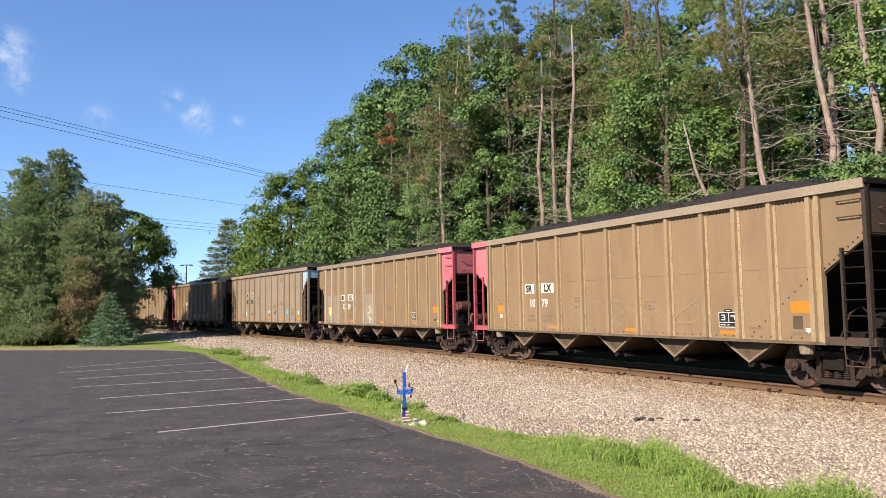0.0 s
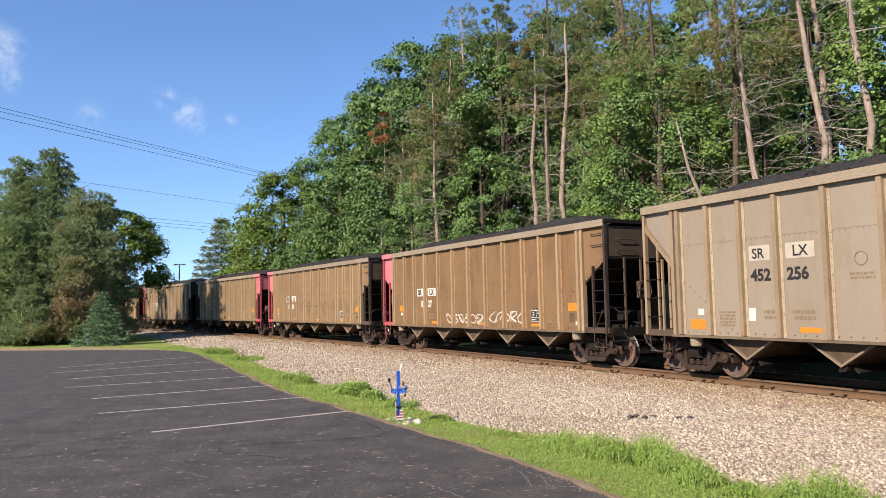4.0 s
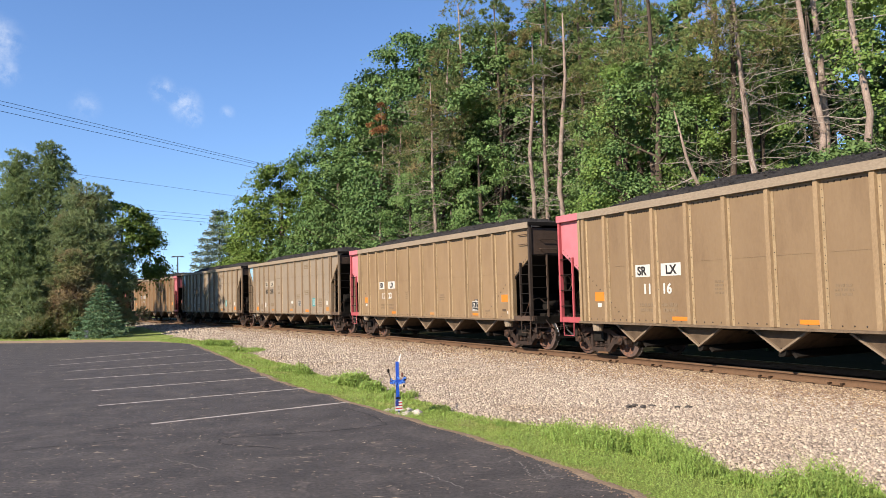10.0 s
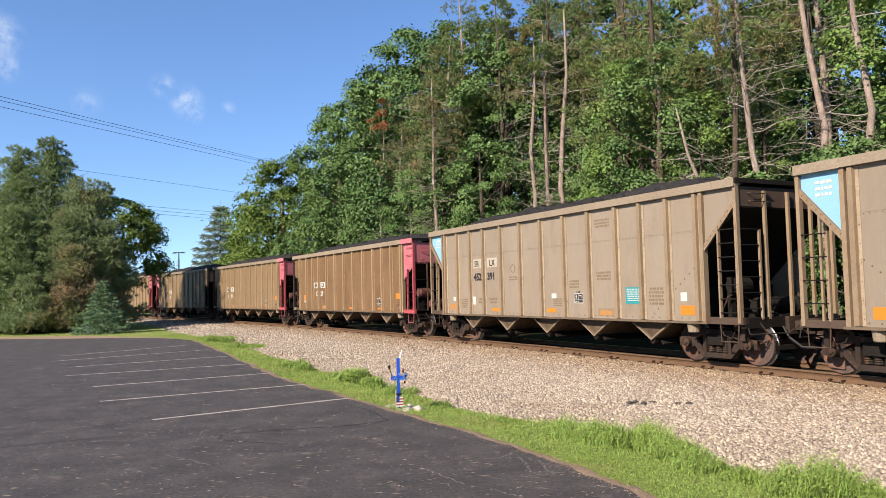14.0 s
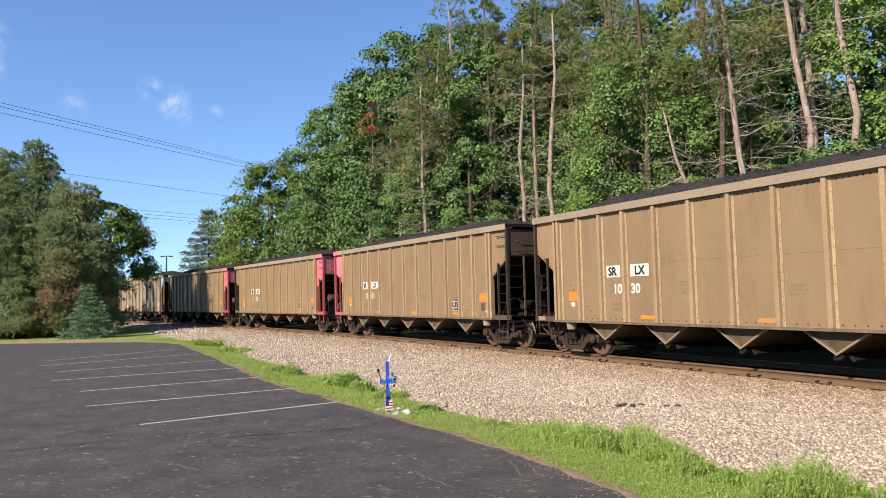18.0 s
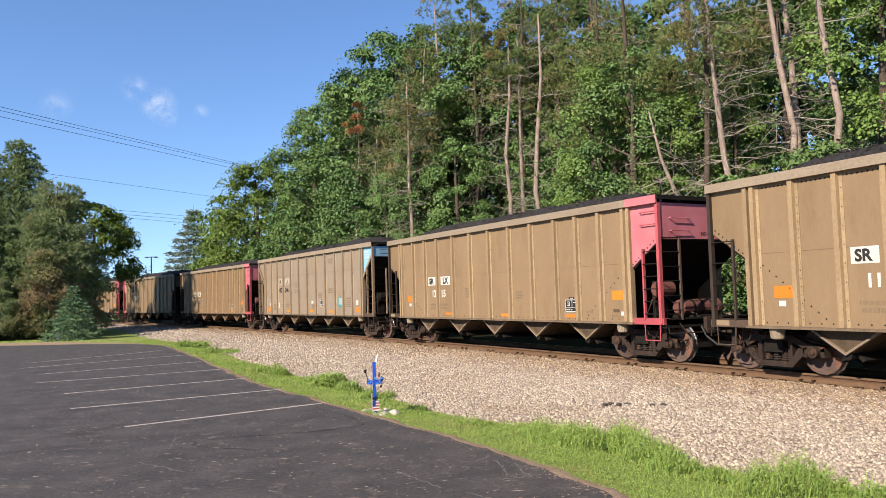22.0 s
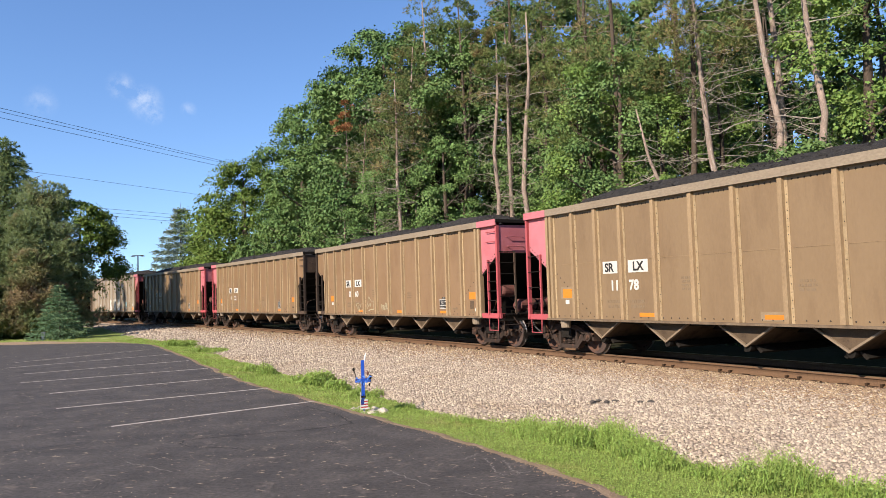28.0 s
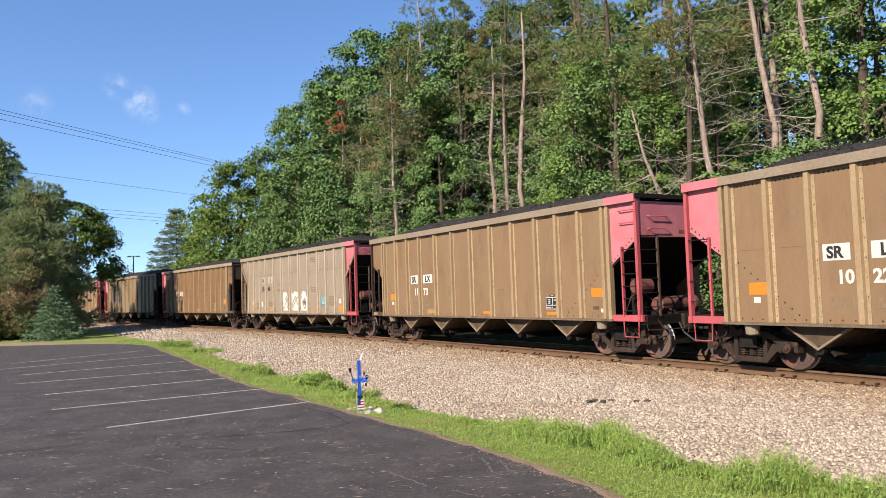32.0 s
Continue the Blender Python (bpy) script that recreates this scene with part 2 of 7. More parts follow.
ms("end_iron", (0.030, 0.022, 0.0175), (0.042, 0.030, 0.023), scale=3, rough=0.75, fine=0.25, fine_scale=30, vary=0.15, spec=0.12)
# dark ironwork, and near black standing in for shade under and inside car ends
ms("black_and_shade", (0.0101, 0.00864, 0.0072), (0.0158, 0.013, 0.0108), scale=3, rough=0.85, fine=0.3, fine_scale=30, spec=0.07)
ms("truck_iron", (0.036, 0.024, 0.0185), (0.022, 0.0155, 0.0125), scale=6, rough=0.85, fine=0.3, fine_scale=40, bump=0.3, vary=0.2, third=(0.10, 0.046, 0.026), third_scale=4, spec=0.12)
ms("wheel_iron", (0.080, 0.052, 0.042), (0.055, 0.038, 0.032), scale=5, rough=0.75, fine=0.3, third=(0.15, 0.060, 0.030), third_scale=3, vary=0.25, spec=0.07)
ms("bright_tread", (0.36, 0.338, 0.317), (0.288, 0.266, 0.245), scale=5, rough=0.3, metal=0.9)
ms("side_sill", (0.137, 0.0972, 0.0612), (0.0864, 0.0576, 0.036), scale=3, rough=0.7, fine=0.2, fine_scale=30, vary=0.1, streak=(0.036, 0.0259, 0.0187))
ms("overspray", (0.202, 0.144, 0.0864), (0.173, 0.119, 0.0684), scale=4, rough=0.65, fine=0.15)
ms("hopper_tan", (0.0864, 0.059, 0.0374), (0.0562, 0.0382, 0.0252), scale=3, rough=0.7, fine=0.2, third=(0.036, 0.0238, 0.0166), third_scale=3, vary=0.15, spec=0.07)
ms("coal", (0.018, 0.0160, 0.0145), (0.040, 0.0345, 0.0305), scale=7, rough=0.8, fine=0.5, fine_scale=28, bump=1.0, bump_scale=16, depth=0.08, spec=0.14)
ms("rivet", (0.0324, 0.0216, 0.0137), (0.0216, 0.0151, 0.0101), scale=5, rough=0.6)
ms("grey_rivet", (0.10, 0.075, 0.05), (0.075, 0.052, 0.034), scale=5, rough=0.65)
ms("orange", (0.475, 0.144, 0.013), (0.418, 0.137, 0.018), scale=4, rough=0.5, fine=0.08, vary=0.08)
ms("dusty_orange", (0.331, 0.144, 0.0324), (0.274, 0.137, 0.0504), scale=6, rough=0.6, fine=0.15)
ms("white_paint", (0.432, 0.403, 0.36), (0.382, 0.353, 0.31), scale=5, rough=0.6, fine=0.08)
ms("faded_white", (0.330, 0.285, 0.225), (0.270, 0.228, 0.175), scale=5, rough=0.65, fine=0.12)
ms("black_paint", (0.013, 0.0122, 0.0122), (0.0216, 0.0194, 0.018), scale=5, rough=0.6)
ms("stencil", (0.135, 0.092, 0.054), (0.160, 0.113, 0.068), scale=5, rough=0.7)
ms("teal", (0.0223, 0.17, 0.187), (0.0268, 0.192, 0.205), scale=3, rough=0.5, fine=0.08)
ms("yellow_paint", (0.576, 0.418, 0.036), (0.504, 0.36, 0.0432), scale=4, rough=0.5)
ms("pale_graffiti", (0.223, 0.162, 0.0972), (0.202, 0.144, 0.0864), scale=5, rough=0.6)
ms("dark_graffiti", (0.054, 0.036, 0.0216), (0.072, 0.0504, 0.0288), scale=5, rough=0.6)
ms("cream_graffiti", (0.432, 0.403, 0.266), (0.36, 0.324, 0.209), scale=5, rough=0.6)
ms("rust_tank", (0.12, 0.045, 0.036), (0.085, 0.036, 0.029), scale=3, rough=0.65, fine=0.2)
# plants
ms("mid_leaf", (0.088, 0.138, 0.0250), (0.150, 0.202, 0.042), scale=0.3, rough=0.6, fine=0.1, fine_scale=3, island=0.25, bump=0, through_light=0.15, spec=0.14, vary=0.1)
ms("leaf", (0.076, 0.131, 0.0390), (0.136, 0.202, 0.0620), scale=0.28, rough=0.6, fine=0.1, fine_scale=3, island=0.25, bump=0, through_light=0.06, spec=0.14, vary=0.30)
ms("bright_leaf", (0.138, 0.215, 0.0500), (0.205, 0.280, 0.0760), scale=0.28, rough=0.6, fine=0.1, fine_scale=3, island=0.25, bump=0, through_light=0.35, spec=0.14, vary=0.1)
ms("deep_leaf", (0.054, 0.102, 0.0320), (0.095, 0.155, 0.0480), scale=0.28, rough=0.6, fine=0.1, fine_scale=3, island=0.25, bump=0, through_light=0.08, spec=0.14, vary=0.32)
ms("pine_needle", (0.155, 0.205, 0.080), (0.212, 0.262, 0.112), scale=0.5, rough=0.65, fine=0.15, island=0.25, bump=0, through_light=0.38, spec=0.14, vary=0.12,
   third=(0.30, 0.215, 0.105), third_scale=0.35, third_at=(0.60, 0.78))
ms("worn_needle", (0.175, 0.220, 0.095), (0.235, 0.275, 0.130), scale=0.5, rough=0.65, fine=0.15, island=0.25, bump=0, through_light=0.38, spec=0.14, vary=0.08,
   third=(0.30, 0.205, 0.105), third_scale=0.40, third_at=(0.54, 0.70))
ms("brown_needle", (0.235, 0.165, 0.085), (0.19, 0.145, 0.070), scale=0.5, rough=0.8, fine=0.15, island=0.4, bump=0, third=(0.110, 0.140, 0.050), third_scale=0.6, third_at=(0.38, 0.55), spec=0.07)
ms("dry_needle", (0.315, 0.225, 0.130), (0.265, 0.195, 0.105), scale=0.5, rough=0.8, fine=0.15, island=0.35, bump=0, third=(0.165, 0.195, 0.082), third_scale=0.5, third_at=(0.40, 0.58), spec=0.07, through_light=0.3)
ms("red_needle", (0.30, 0.135, 0.060), (0.24, 0.11, 0.050), scale=0.5, rough=0.8, fine=0.15, island=0.4, bump=0, spec=0.07)
ms("olive_needle", (0.120, 0.160, 0.050), (0.170, 0.205, 0.070), scale=0.5, rough=0.7, fine=0.15, island=0.4, bump=0, third=(0.225, 0.150, 0.075), third_scale=0.5, third_at=(0.5, 0.66), spec=0.07, through_light=0.2)
ms("blue_needle", (0.090, 0.150, 0.075), (0.135, 0.195, 0.105), scale=0.6, rough=0.6, fine=0.15, island=0.3, bump=0, through_light=0.1, spec=0.07)
ms("pale_needle", (0.144, 0.184, 0.137), (0.194, 0.23, 0.18), scale=0.6, rough=0.6, fine=0.15, island=0.3, bump=0, through_light=0.1, spec=0.07)
ms("bark", (0.0792, 0.059, 0.0446), (0.0504, 0.0374, 0.0288), scale=5, rough=0.95, fine=0.3, bump=0.8, bump_scale=14, stretch=(1, 1, 0.25), depth=0.03, spec=0.07)
ms("pine_bark", (0.285, 0.212, 0.170), (0.105, 0.075, 0.058), scale=6, rough=0.95, fine=0.4, bump=0.8, bump_scale=12, stretch=(1, 1, 0.3), depth=0.03, third=(0.367, 0.306, 0.255), third_scale=6)
ms("dead_wood", (0.32, 0.27, 0.22), (0.17, 0.138, 0.11), scale=4, rough=0.95, fine=0.25, vary=0.2)
# floor of the wood, near black for the shade seen beneath the train
ms("shade_floor", (0.0144, 0.0158, 0.0072), (0.0252, 0.0216, 0.0115), scale=0.6, rough=0.95, fine=0.4, fine_scale=8, bump=0.8, bump_scale=6, depth=0.1, spec=0.07)
ms("wire", (0.0216, 0.0216, 0.023), (0.0288, 0.0288, 0.0302), rough=0.6, bump=0)
ms("cross_blue", (0.0158, 0.0684, 0.346), (0.013, 0.054, 0.288), scale=6, rough=0.45, fine=0.1, bump=0.1)
ms("ribbon_blue", (0.036, 0.115, 0.432), (0.072, 0.18, 0.504), scale=9, rough=0.7, bump=0)
ms("flag_red", (0.396, 0.0432, 0.0432), (0.36, 0.0504, 0.0504), rough=0.8, bump=0)
ms("flag_white", (0.576, 0.562, 0.533), (0.518, 0.504, 0.475), rough=0.8, bump=0)
ms("flag_blue", (0.0216, 0.036, 0.158), (0.0288, 0.0432, 0.18), rough=0.8, bump=0)
ms("galvanised", (0.216, 0.223, 0.23), (0.173, 0.18, 0.187), scale=6, rough=0.5, metal=0.5)

# ---- mesh helpers ----


class Shape:
    """Collects corners and faces of one mesh."""

    def __init__(self):
        self.v, self.f = [], []

    def add(self, verts, faces):
        k = len(self.v)
        self.v += [tuple(p) for p in verts]
        self.f += [tuple(i + k for i in q) for q in faces]
        return self

    def box(self, x0, x1, y0, y1, z0, z1):
        return self.add([(x, y, z) for x in (x0, x1) for y in (y0, y1) for z in (z0, z1)],
                        [(0, 1, 3, 2), (4, 6, 7, 5), (0, 4, 5, 1), (2, 3, 7, 6), (0, 2, 6, 4), (1, 5, 7, 3)])

    def plate(self, pts, y0, y1):
        """A flat plate: its outline in x and z, between two y."""
        n = len(pts)
        return self.add([(x, y0, z) for x, z in pts] + [(x, y1, z) for x, z in pts],
                        [tuple(range(n)), tuple(range(2 * n - 1, n - 1, -1))] + [(i + n, (i + 1) % n + n, (i + 1) % n, i) for i in range(n)])

    def beam(self, a, b, w, h=None):
        """A square bar from a to b."""
        a, b, h = Vector(a), Vector(b), h or w
        d = (b - a).normalized()
        s = d.cross(Vector((0, 0, 1)) if abs(d.z) < 0.95 else Vector((1, 0, 0))).normalized()
        u = s.cross(d)
        q = [s * w / 2 * i + u * h / 2 * j for i, j in ((-1, -1), (1, -1), (1, 1), (-1, 1))]
        return self.add([a + k for k in q] + [b + k for k in q], [(3, 2, 1, 0), (4, 5, 6, 7)] + [(i, (i + 1) % 4, (i + 1) % 4 + 4, i + 4) for i in range(4)])

    def tube(self, pts, radii, n=8, caps=True):
        pts = [Vector(p) for p in pts]
        rows = []
        for i, p in enumerate(pts):
            d = (pts[min(i + 1, len(pts) - 1)] - pts[max(i - 1, 0)]).normalized()
            s = d.cross(Vector((0, 0, 1)) if abs(d.z) < 0.9 else Vector((0, 1, 0))).normalized()
            u = s.cross(d)
            r = radii[i] if isinstance(radii, (list, tuple)) else radii
            rows.append([p + (s * math.cos(a) + u * math.sin(a)) * r for a in (2 * math.pi * k / n for k in range(n))])
        faces = [(i * n + k, i * n + (k + 1) % n, (i + 1) * n + (k + 1) % n, (i + 1) * n + k) for i in range(len(pts) - 1) for k in range(n)]
        if caps:
            faces += [tuple(range(n - 1, -1, -1)), tuple(range((len(pts) - 1) * n, len(pts) * n))]
        return self.add([p for r in rows for p in r], faces)

    def lathe(self, profile, n=24, axis="y", at=(0, 0, 0)):
        """Profile of (along, radius) turned about an axis."""
        rows = []
        for a, r in profile:
            for k in range(n):
                c, s = r * math.cos(2 * math.pi * k / n), r * math.sin(2 * math.pi * k / n)
                q = {"y": (c, a, s), "x": (a, c, s), "z": (c, s, a)}[axis]
                rows.append((q[0] + at[0], q[1] + at[1], q[2] + at[2]))
        return self.add(rows, [(i * n + k, i * n + (k + 1) % n, (i + 1) * n + (k + 1) % n, (i + 1) * n + k) for i in range(len(profile) - 1) for k in range(n)])

    def mesh(self, name, mat, smooth=False):
        me = bpy.data.meshes.new(name)
        me.from_pydata(self.v, [], self.f)
        me.materials.append(MAT[mat])
        bm = bmesh.new()
        bm.from_mesh(me)
        bmesh.ops.recalc_face_normals(bm, faces=bm.faces)
        bm.to_mesh(me)
        bm.free()
        if smooth:
            me.polygons.foreach_set("use_smooth", [True] * len(me.polygons))
        return me


def raw_mesh(name, verts, faces, mat, smooth=False):
    """A large mesh from arrays, all faces with the same number of corners."""
    verts, faces = np.asarray(verts, np.float32), np.asarray(faces, np.int32)
    me = bpy.data.meshes.new(name)
    k = faces.shape[1]
    me.vertices.add(len(verts))
    me.vertices.foreach_set("co", verts.ravel())
    me.loops.add(faces.size)
    me.loops.foreach_set("vertex_index", faces.ravel())
    me.polygons.add(len(faces))
    me.polygons.foreach_set("loop_start", np.arange(0, faces.size, k, dtype=np.int32))
    if smooth:
        me.polygons.foreach_set("use_smooth", np.ones(len(faces), bool))
    me.update(calc_edges=True)
    me.materials.append(MAT[mat])
    return me


def put(name, me, parent=None, at=None, label=""):
    """One mesh object, as a part of parent or alone."""
    ob = new(name, me)
    if parent:
        ob.parent = parent
    if at is not None:
        ob.matrix_basis = at if isinstance(at, Matrix) else Matrix.Translation(at)
    if label:
        ob["label"] = label
    return ob


CACHE = {}


def once(key, make):
    if key not in CACHE:
        CACHE[key] = make()
    return CACHE[key]


def lettering(text, height, mat, thick=0.0):
    """A text turned into a flat mesh, its lower left corner at the origin, upright in x and z."""
    def make():
        cu = bpy.data.curves.new("lettering", "FONT")
        cu.body, cu.size, cu.offset, cu.extrude = text, height / 0.72, thick, 0.002
        cu.resolution_u = 4
        ob = new("lettering", cu)
        me = bpy.data.meshes.new_from_object(ob)
        bpy.data.objects.remove(ob)
        me.transform(Matrix.Rotation(radians(90), 4, "X"))
        me.materials.clear()
        me.materials.append(MAT[mat])
        return me
    return once(("text", text, height, mat, thick), make)


# ---- the track's line ----
TRACK = (0.5568, 30.2278, -1.0675, -0.002843, -1.61e-6)
RAIL_Z = 0.03


def heading(s):
    c = np.clip(s, -125.0, 60.0)
    out = np.asarray(s) - c
    return TRACK[2] + TRACK[3] * c + TRACK[4] * c * c / 2 + out * 0


_S = np.arange(-560.0, 420.01, 0.5)
_T = heading(_S)
_X = np.concatenate([[0], np.cumsum((np.cos(_T[1:]) + np.cos(_T[:-1])) / 4)])
_Y = np.concatenate([[0], np.cumsum((np.sin(_T[1:]) + np.sin(_T[:-1])) / 4)])
_X += TRACK[0] - np.interp(0, _S, _X)
_Y += TRACK[1] - np.interp(0, _S, _Y)


def track(s, q=0.0):
    """The place at s metres along the track, q metres to the far side of it."""
    th = heading(s)
    return np.interp(s, _S, _X) - np.sin(th) * q, np.interp(s, _S, _Y) + np.cos(th) * q


def track_sq(x, y):
    """For arrays of places: how far along and how far to the far side of the track they lie."""
    x, y = np.atleast_1d(x), np.atleast_1d(y)
    g = np.arange(-200.0, 120.0, 1.0)
    gx, gy = track(g)
    k = np.concatenate([((x[i:i + 4000, None] - gx) ** 2 + (y[i:i + 4000, None] - gy) ** 2).argmin(1) for i in range(0, len(x), 4000)])
    th = heading(g[k])
    dx, dy = x - gx[k], y - gy[k]
    return g[k] + dx * np.cos(th) + dy * np.sin(th), -dx * np.sin(th) + dy * np.cos(th)

# ---- ground ----
RIM = [(30, -45), (9.5, -12), (4.2, -0.5), (2.55, 4.2), (2.05, 5.6), (1.66, 6.7), (1.36, 7.5), (0.85, 8.55), (0.25, 9.75), (-0.42, 10.95), (-1.68, 13.2), (-2.95, 15.4), (-4.15, 17.7), (-5.3, 20.2),
       (-7.9, 26.0), (-9.5, 29.4), (-10.8, 32.0), (-12.6, 33.9), (-15.3, 35.1), (-19.0, 35.8), (-26.0, 37.6), (-48, 43)]


def smooth_line(pts, n=8):
    out = []
    for i in range(len(pts) - 1):
        a, b, c, d = (np.array(pts[min(max(k, 0), len(pts) - 1)], float) for k in (i - 1, i, i + 1, i + 2))
        for k in range(n):
            u = k / n
            out.append(0.5 * (2 * b + (c - a) * u + (2 * a - 5 * b + 4 * c - d) * u * u + (3 * b - a - 3 * c + d) * u ** 3))
    return np.array(out + [np.array(pts[-1], float)])


EDGE = smooth_line(RIM)
_rng = np.random.default_rng(5)
_wob = np.array([noise.noise((i * 0.45, 3.3, 0)) for i in range(len(EDGE))]) * 0.10
EDGE = EDGE + np.stack([_wob, _wob * 0.5], 1)


def lot_side(x, y):
    """How far outside (+) or inside (-) the asphalt's rim places lie."""
    x, y = np.atleast_1d(x).astype(float), np.atleast_1d(y).astype(float)
    best, sign = np.full(len(x), 1e9), np.ones(len(x))
    for a, b in zip(EDGE[:-1], EDGE[1:]):
        d = b - a
        n2 = d @ d
        u = np.clip(((x - a[0]) * d[0] + (y - a[1]) * d[1]) / n2, 0, 1)
        ex, ey = x - a[0] - u * d[0], y - a[1] - u * d[1]
        r = np.hypot(ex, ey)
        cr = d[0] * ey - d[1] * ex
        near = r < best - 1e-9
        best, sign = np.where(near, r, best), np.where(near, np.where(cr > 0, -1.0, 1.0), sign)
    return best * sign


def bed_toe(s):
    """How far from the track's middle the ballast reaches on the near side."""
    return np.interp(s, [-60, -38, -18, -9, -1, 6, 12, 15.8, 17, 17.9, 19.2, 20.8, 22.8, 30], [4.6, 4.8, 7.4, 7.4, 8.2, 8.6, 8.5, 8.4, 8.1, 7.4, 7.3, 7.8, 7.4, 7.0])


def ground_z(x, y):
    s, q = track_sq(x, y)
    e = lot_side(x, y)
    z = np.full(len(s), -0.20)
    verge = np.clip(e / 1.6, 0, 1)
    z = np.where(e < 0, -0.10, -0.03 - 0.17 * verge ** 0.8)
    z = np.where(q > 4.5, -0.28 - 0.02 * np.clip(q - 4.5, 0, 12), z)
    return z, s, q, e


def build_ground():
    near_x, near_y = np.arange(-45, 30.1, 0.75), np.arange(-14, 100.1, 0.75)
    far = np.array([6, 15, 35, 80, 180, 400, 900, 2000, 3500.0])
    xs = np.concatenate([near_x[0] - far[::-1], near_x, near_x[-1] + far])
    ys = np.concatenate([near_y[0] - far[::-1], near_y, near_y[-1] + far])
    X, Y = np.meshgrid(xs, ys)
    x, y = X.ravel(), Y.ravel()
    z = np.full(len(x), -0.30)
    ok = (np.abs(x) < 60) & (y > -30) & (y < 120)
    z[ok] = ground_z(x[ok], y[ok])[0]
    nx = len(xs)
    i, j = np.meshgrid(np.arange(nx - 1), np.arange(len(ys) - 1))
    a = (j * nx + i).ravel()
    tagged(new("ground", raw_mesh("ground", np.stack([x, y, z], 1), np.stack([a, a + 1, a + nx + 1, a + nx], 1), "turf", True)),
           "patchy green lawn and bare earth reaching to the trees", "ground", kind="structure")


def build_lot():
    loop = [tuple(p) for p in EDGE] + [(-48, -45)]
    n = len(loop)
    me = bpy.data.meshes.new("parking_lot")
    me.from_pydata([(x, y, 0.0) for x, y in loop] + [(x, y, -0.16) for x, y in loop], [],
                   [tuple(range(n))] + [(i, i + n, (i + 1) % n + n, (i + 1) % n) for i in range(n)])
    bm = bmesh.new()
    bm.from_mesh(me)
    bmesh.ops.triangulate(bm, faces=[f for f in bm.faces if len(f.verts) > 4])
    bmesh.ops.recalc_face_normals(bm, faces=bm.faces)
    bm.to_mesh(me)
    bm.free()
    me.materials.append(MAT["asphalt"])
    lot = tagged(new("parking_lot", me), "dark worn asphalt parking lot with faded stall lines", "parking lot", kind="structure")
    # faded stall lines, each a thin coat of paint
    ends = [((-1.69, 13.14), (-4.38, 11.3)), ((-2.86, 15.29), (-6.14, 13.45)), ((-4.03, 17.69), (-7.32, 15.74)), ((-5.32, 20.14), (-9.09, 18.11)), ((-6.6, 22.93), (-10.15, 20.38)), ((-8.09, 25.95), (-11.73, 22.49)), ((-9.76, 28.71), (-12.47, 24.5))]
    for k, (a, b) in enumerate(ends):
        a, b = Vector((*a, 0)), Vector((*b, 0))
        d = (b - a).normalized()
        m = d.cross(Vector((0, 0, 1))) * 0.058
        q = Shape()
        cuts = 14
        v = []
        for c in range(cuts + 1):
            p = a.lerp(b, c / cuts)
            w = 0.8 + 0.35 * noise.noise((k * 7.1, c * 0.9, 0))
            v += [p + m * w + Vector((0, 0, 0.004)), p - m * w + Vector((0, 0, 0.004))]
        q.add(v, [(2 * c, 2 * c + 1, 2 * c + 3, 2 * c + 2) for c in range(cuts)])
        put("stall_line", q.mesh("stall_line", "line_paint"), lot)
    # cracks
    dark = [[(-5.52, 9.43), (-5.11, 9.64), (-4.71, 9.85), (-4.43, 10.0), (-4.18, 10.1)], [(-2.91, 9.7), (-2.93, 9.99), (-2.61, 10.09), (-2.03, 10.26), (-1.35, 10.44), (-0.84, 10.77)], [(-2.91, 9.7), (-2.62, 9.48), (-2.26, 9.36), (-1.98, 9.19)], [(-0.84, 10.77), (-1.21, 11.71), (-1.6, 12.37), (-2.02, 13.03)]]
    pale = [[(-4.18, 10.1), (-4.08, 10.18), (-3.92, 10.23)], [(-3.25, 8.78), (-2.94, 8.52), (-2.55, 8.2)], [(0.54, 8.19), (0.64, 8.36), (0.71, 8.48)], [(0.76, 8.23), (0.81, 7.65), (0.89, 7.44), (1.14, 7.56)], [(-0.3, 7.88), (-0.07, 7.5), (0.15, 7.15)], [(0.35, 6.96), (0.49, 6.82), (0.65, 6.67)], [(0.95, 8.08), (0.97, 7.69), (1.04, 7.45)]]
    for pts in dark + pale:
        line = smooth_line(pts, 10)
        q, v = Shape(), []
        for c, p in enumerate(line):
            d = line[min(c + 1, len(line) - 1)] - line[max(c - 1, 0)]
            d = np.array([-d[1], d[0]]) / np.hypot(*d)
            j = d * noise.noise((c * 0.9, p[0], 1.7)) * 0.05
            w = d * (0.007 + 0.012 * abs(noise.noise((c * 0.7, p[1], 5)))) * (1.0 if pts in dark else 0.6)
            v += [(*(p + j + w), 0.003), (*(p + j - w), 0.003)]
        q.add(v, [(2 * c, 2 * c + 1, 2 * c + 3, 2 * c + 2) for c in range(len(line) - 1)])
        put("crack", q.mesh("crack", "crack" if pts in dark else "pale_crack"), lot)
    # wind-blown twigs and seeds lying on the asphalt
    rng = np.random.default_rng(11)
    n = 17000
    x, y = rng.uniform(-22, 3.5, n), 4.5 + 30 * rng.random(n) ** 1.6
    ok = lot_side(x, y) < -0.05
    x, y = x[ok], y[ok]
    n = len(x)
    a, ln, w = rng.normal(0.05, 0.38, n), rng.uniform(0.006, 0.018, n) * rng.choice([1, 1, 2.0, 4.0], n), rng.uniform(0.003, 0.008, n)
    d = np.stack([np.cos(a) * ln, np.sin(a) * ln, rng.uniform(-0.002, 0.004, n)], 1)
    p = np.stack([-np.sin(a) * w, np.cos(a) * w, np.zeros(n)], 1)
    c = np.stack([x, y, np.full(n, 0.009)], 1)
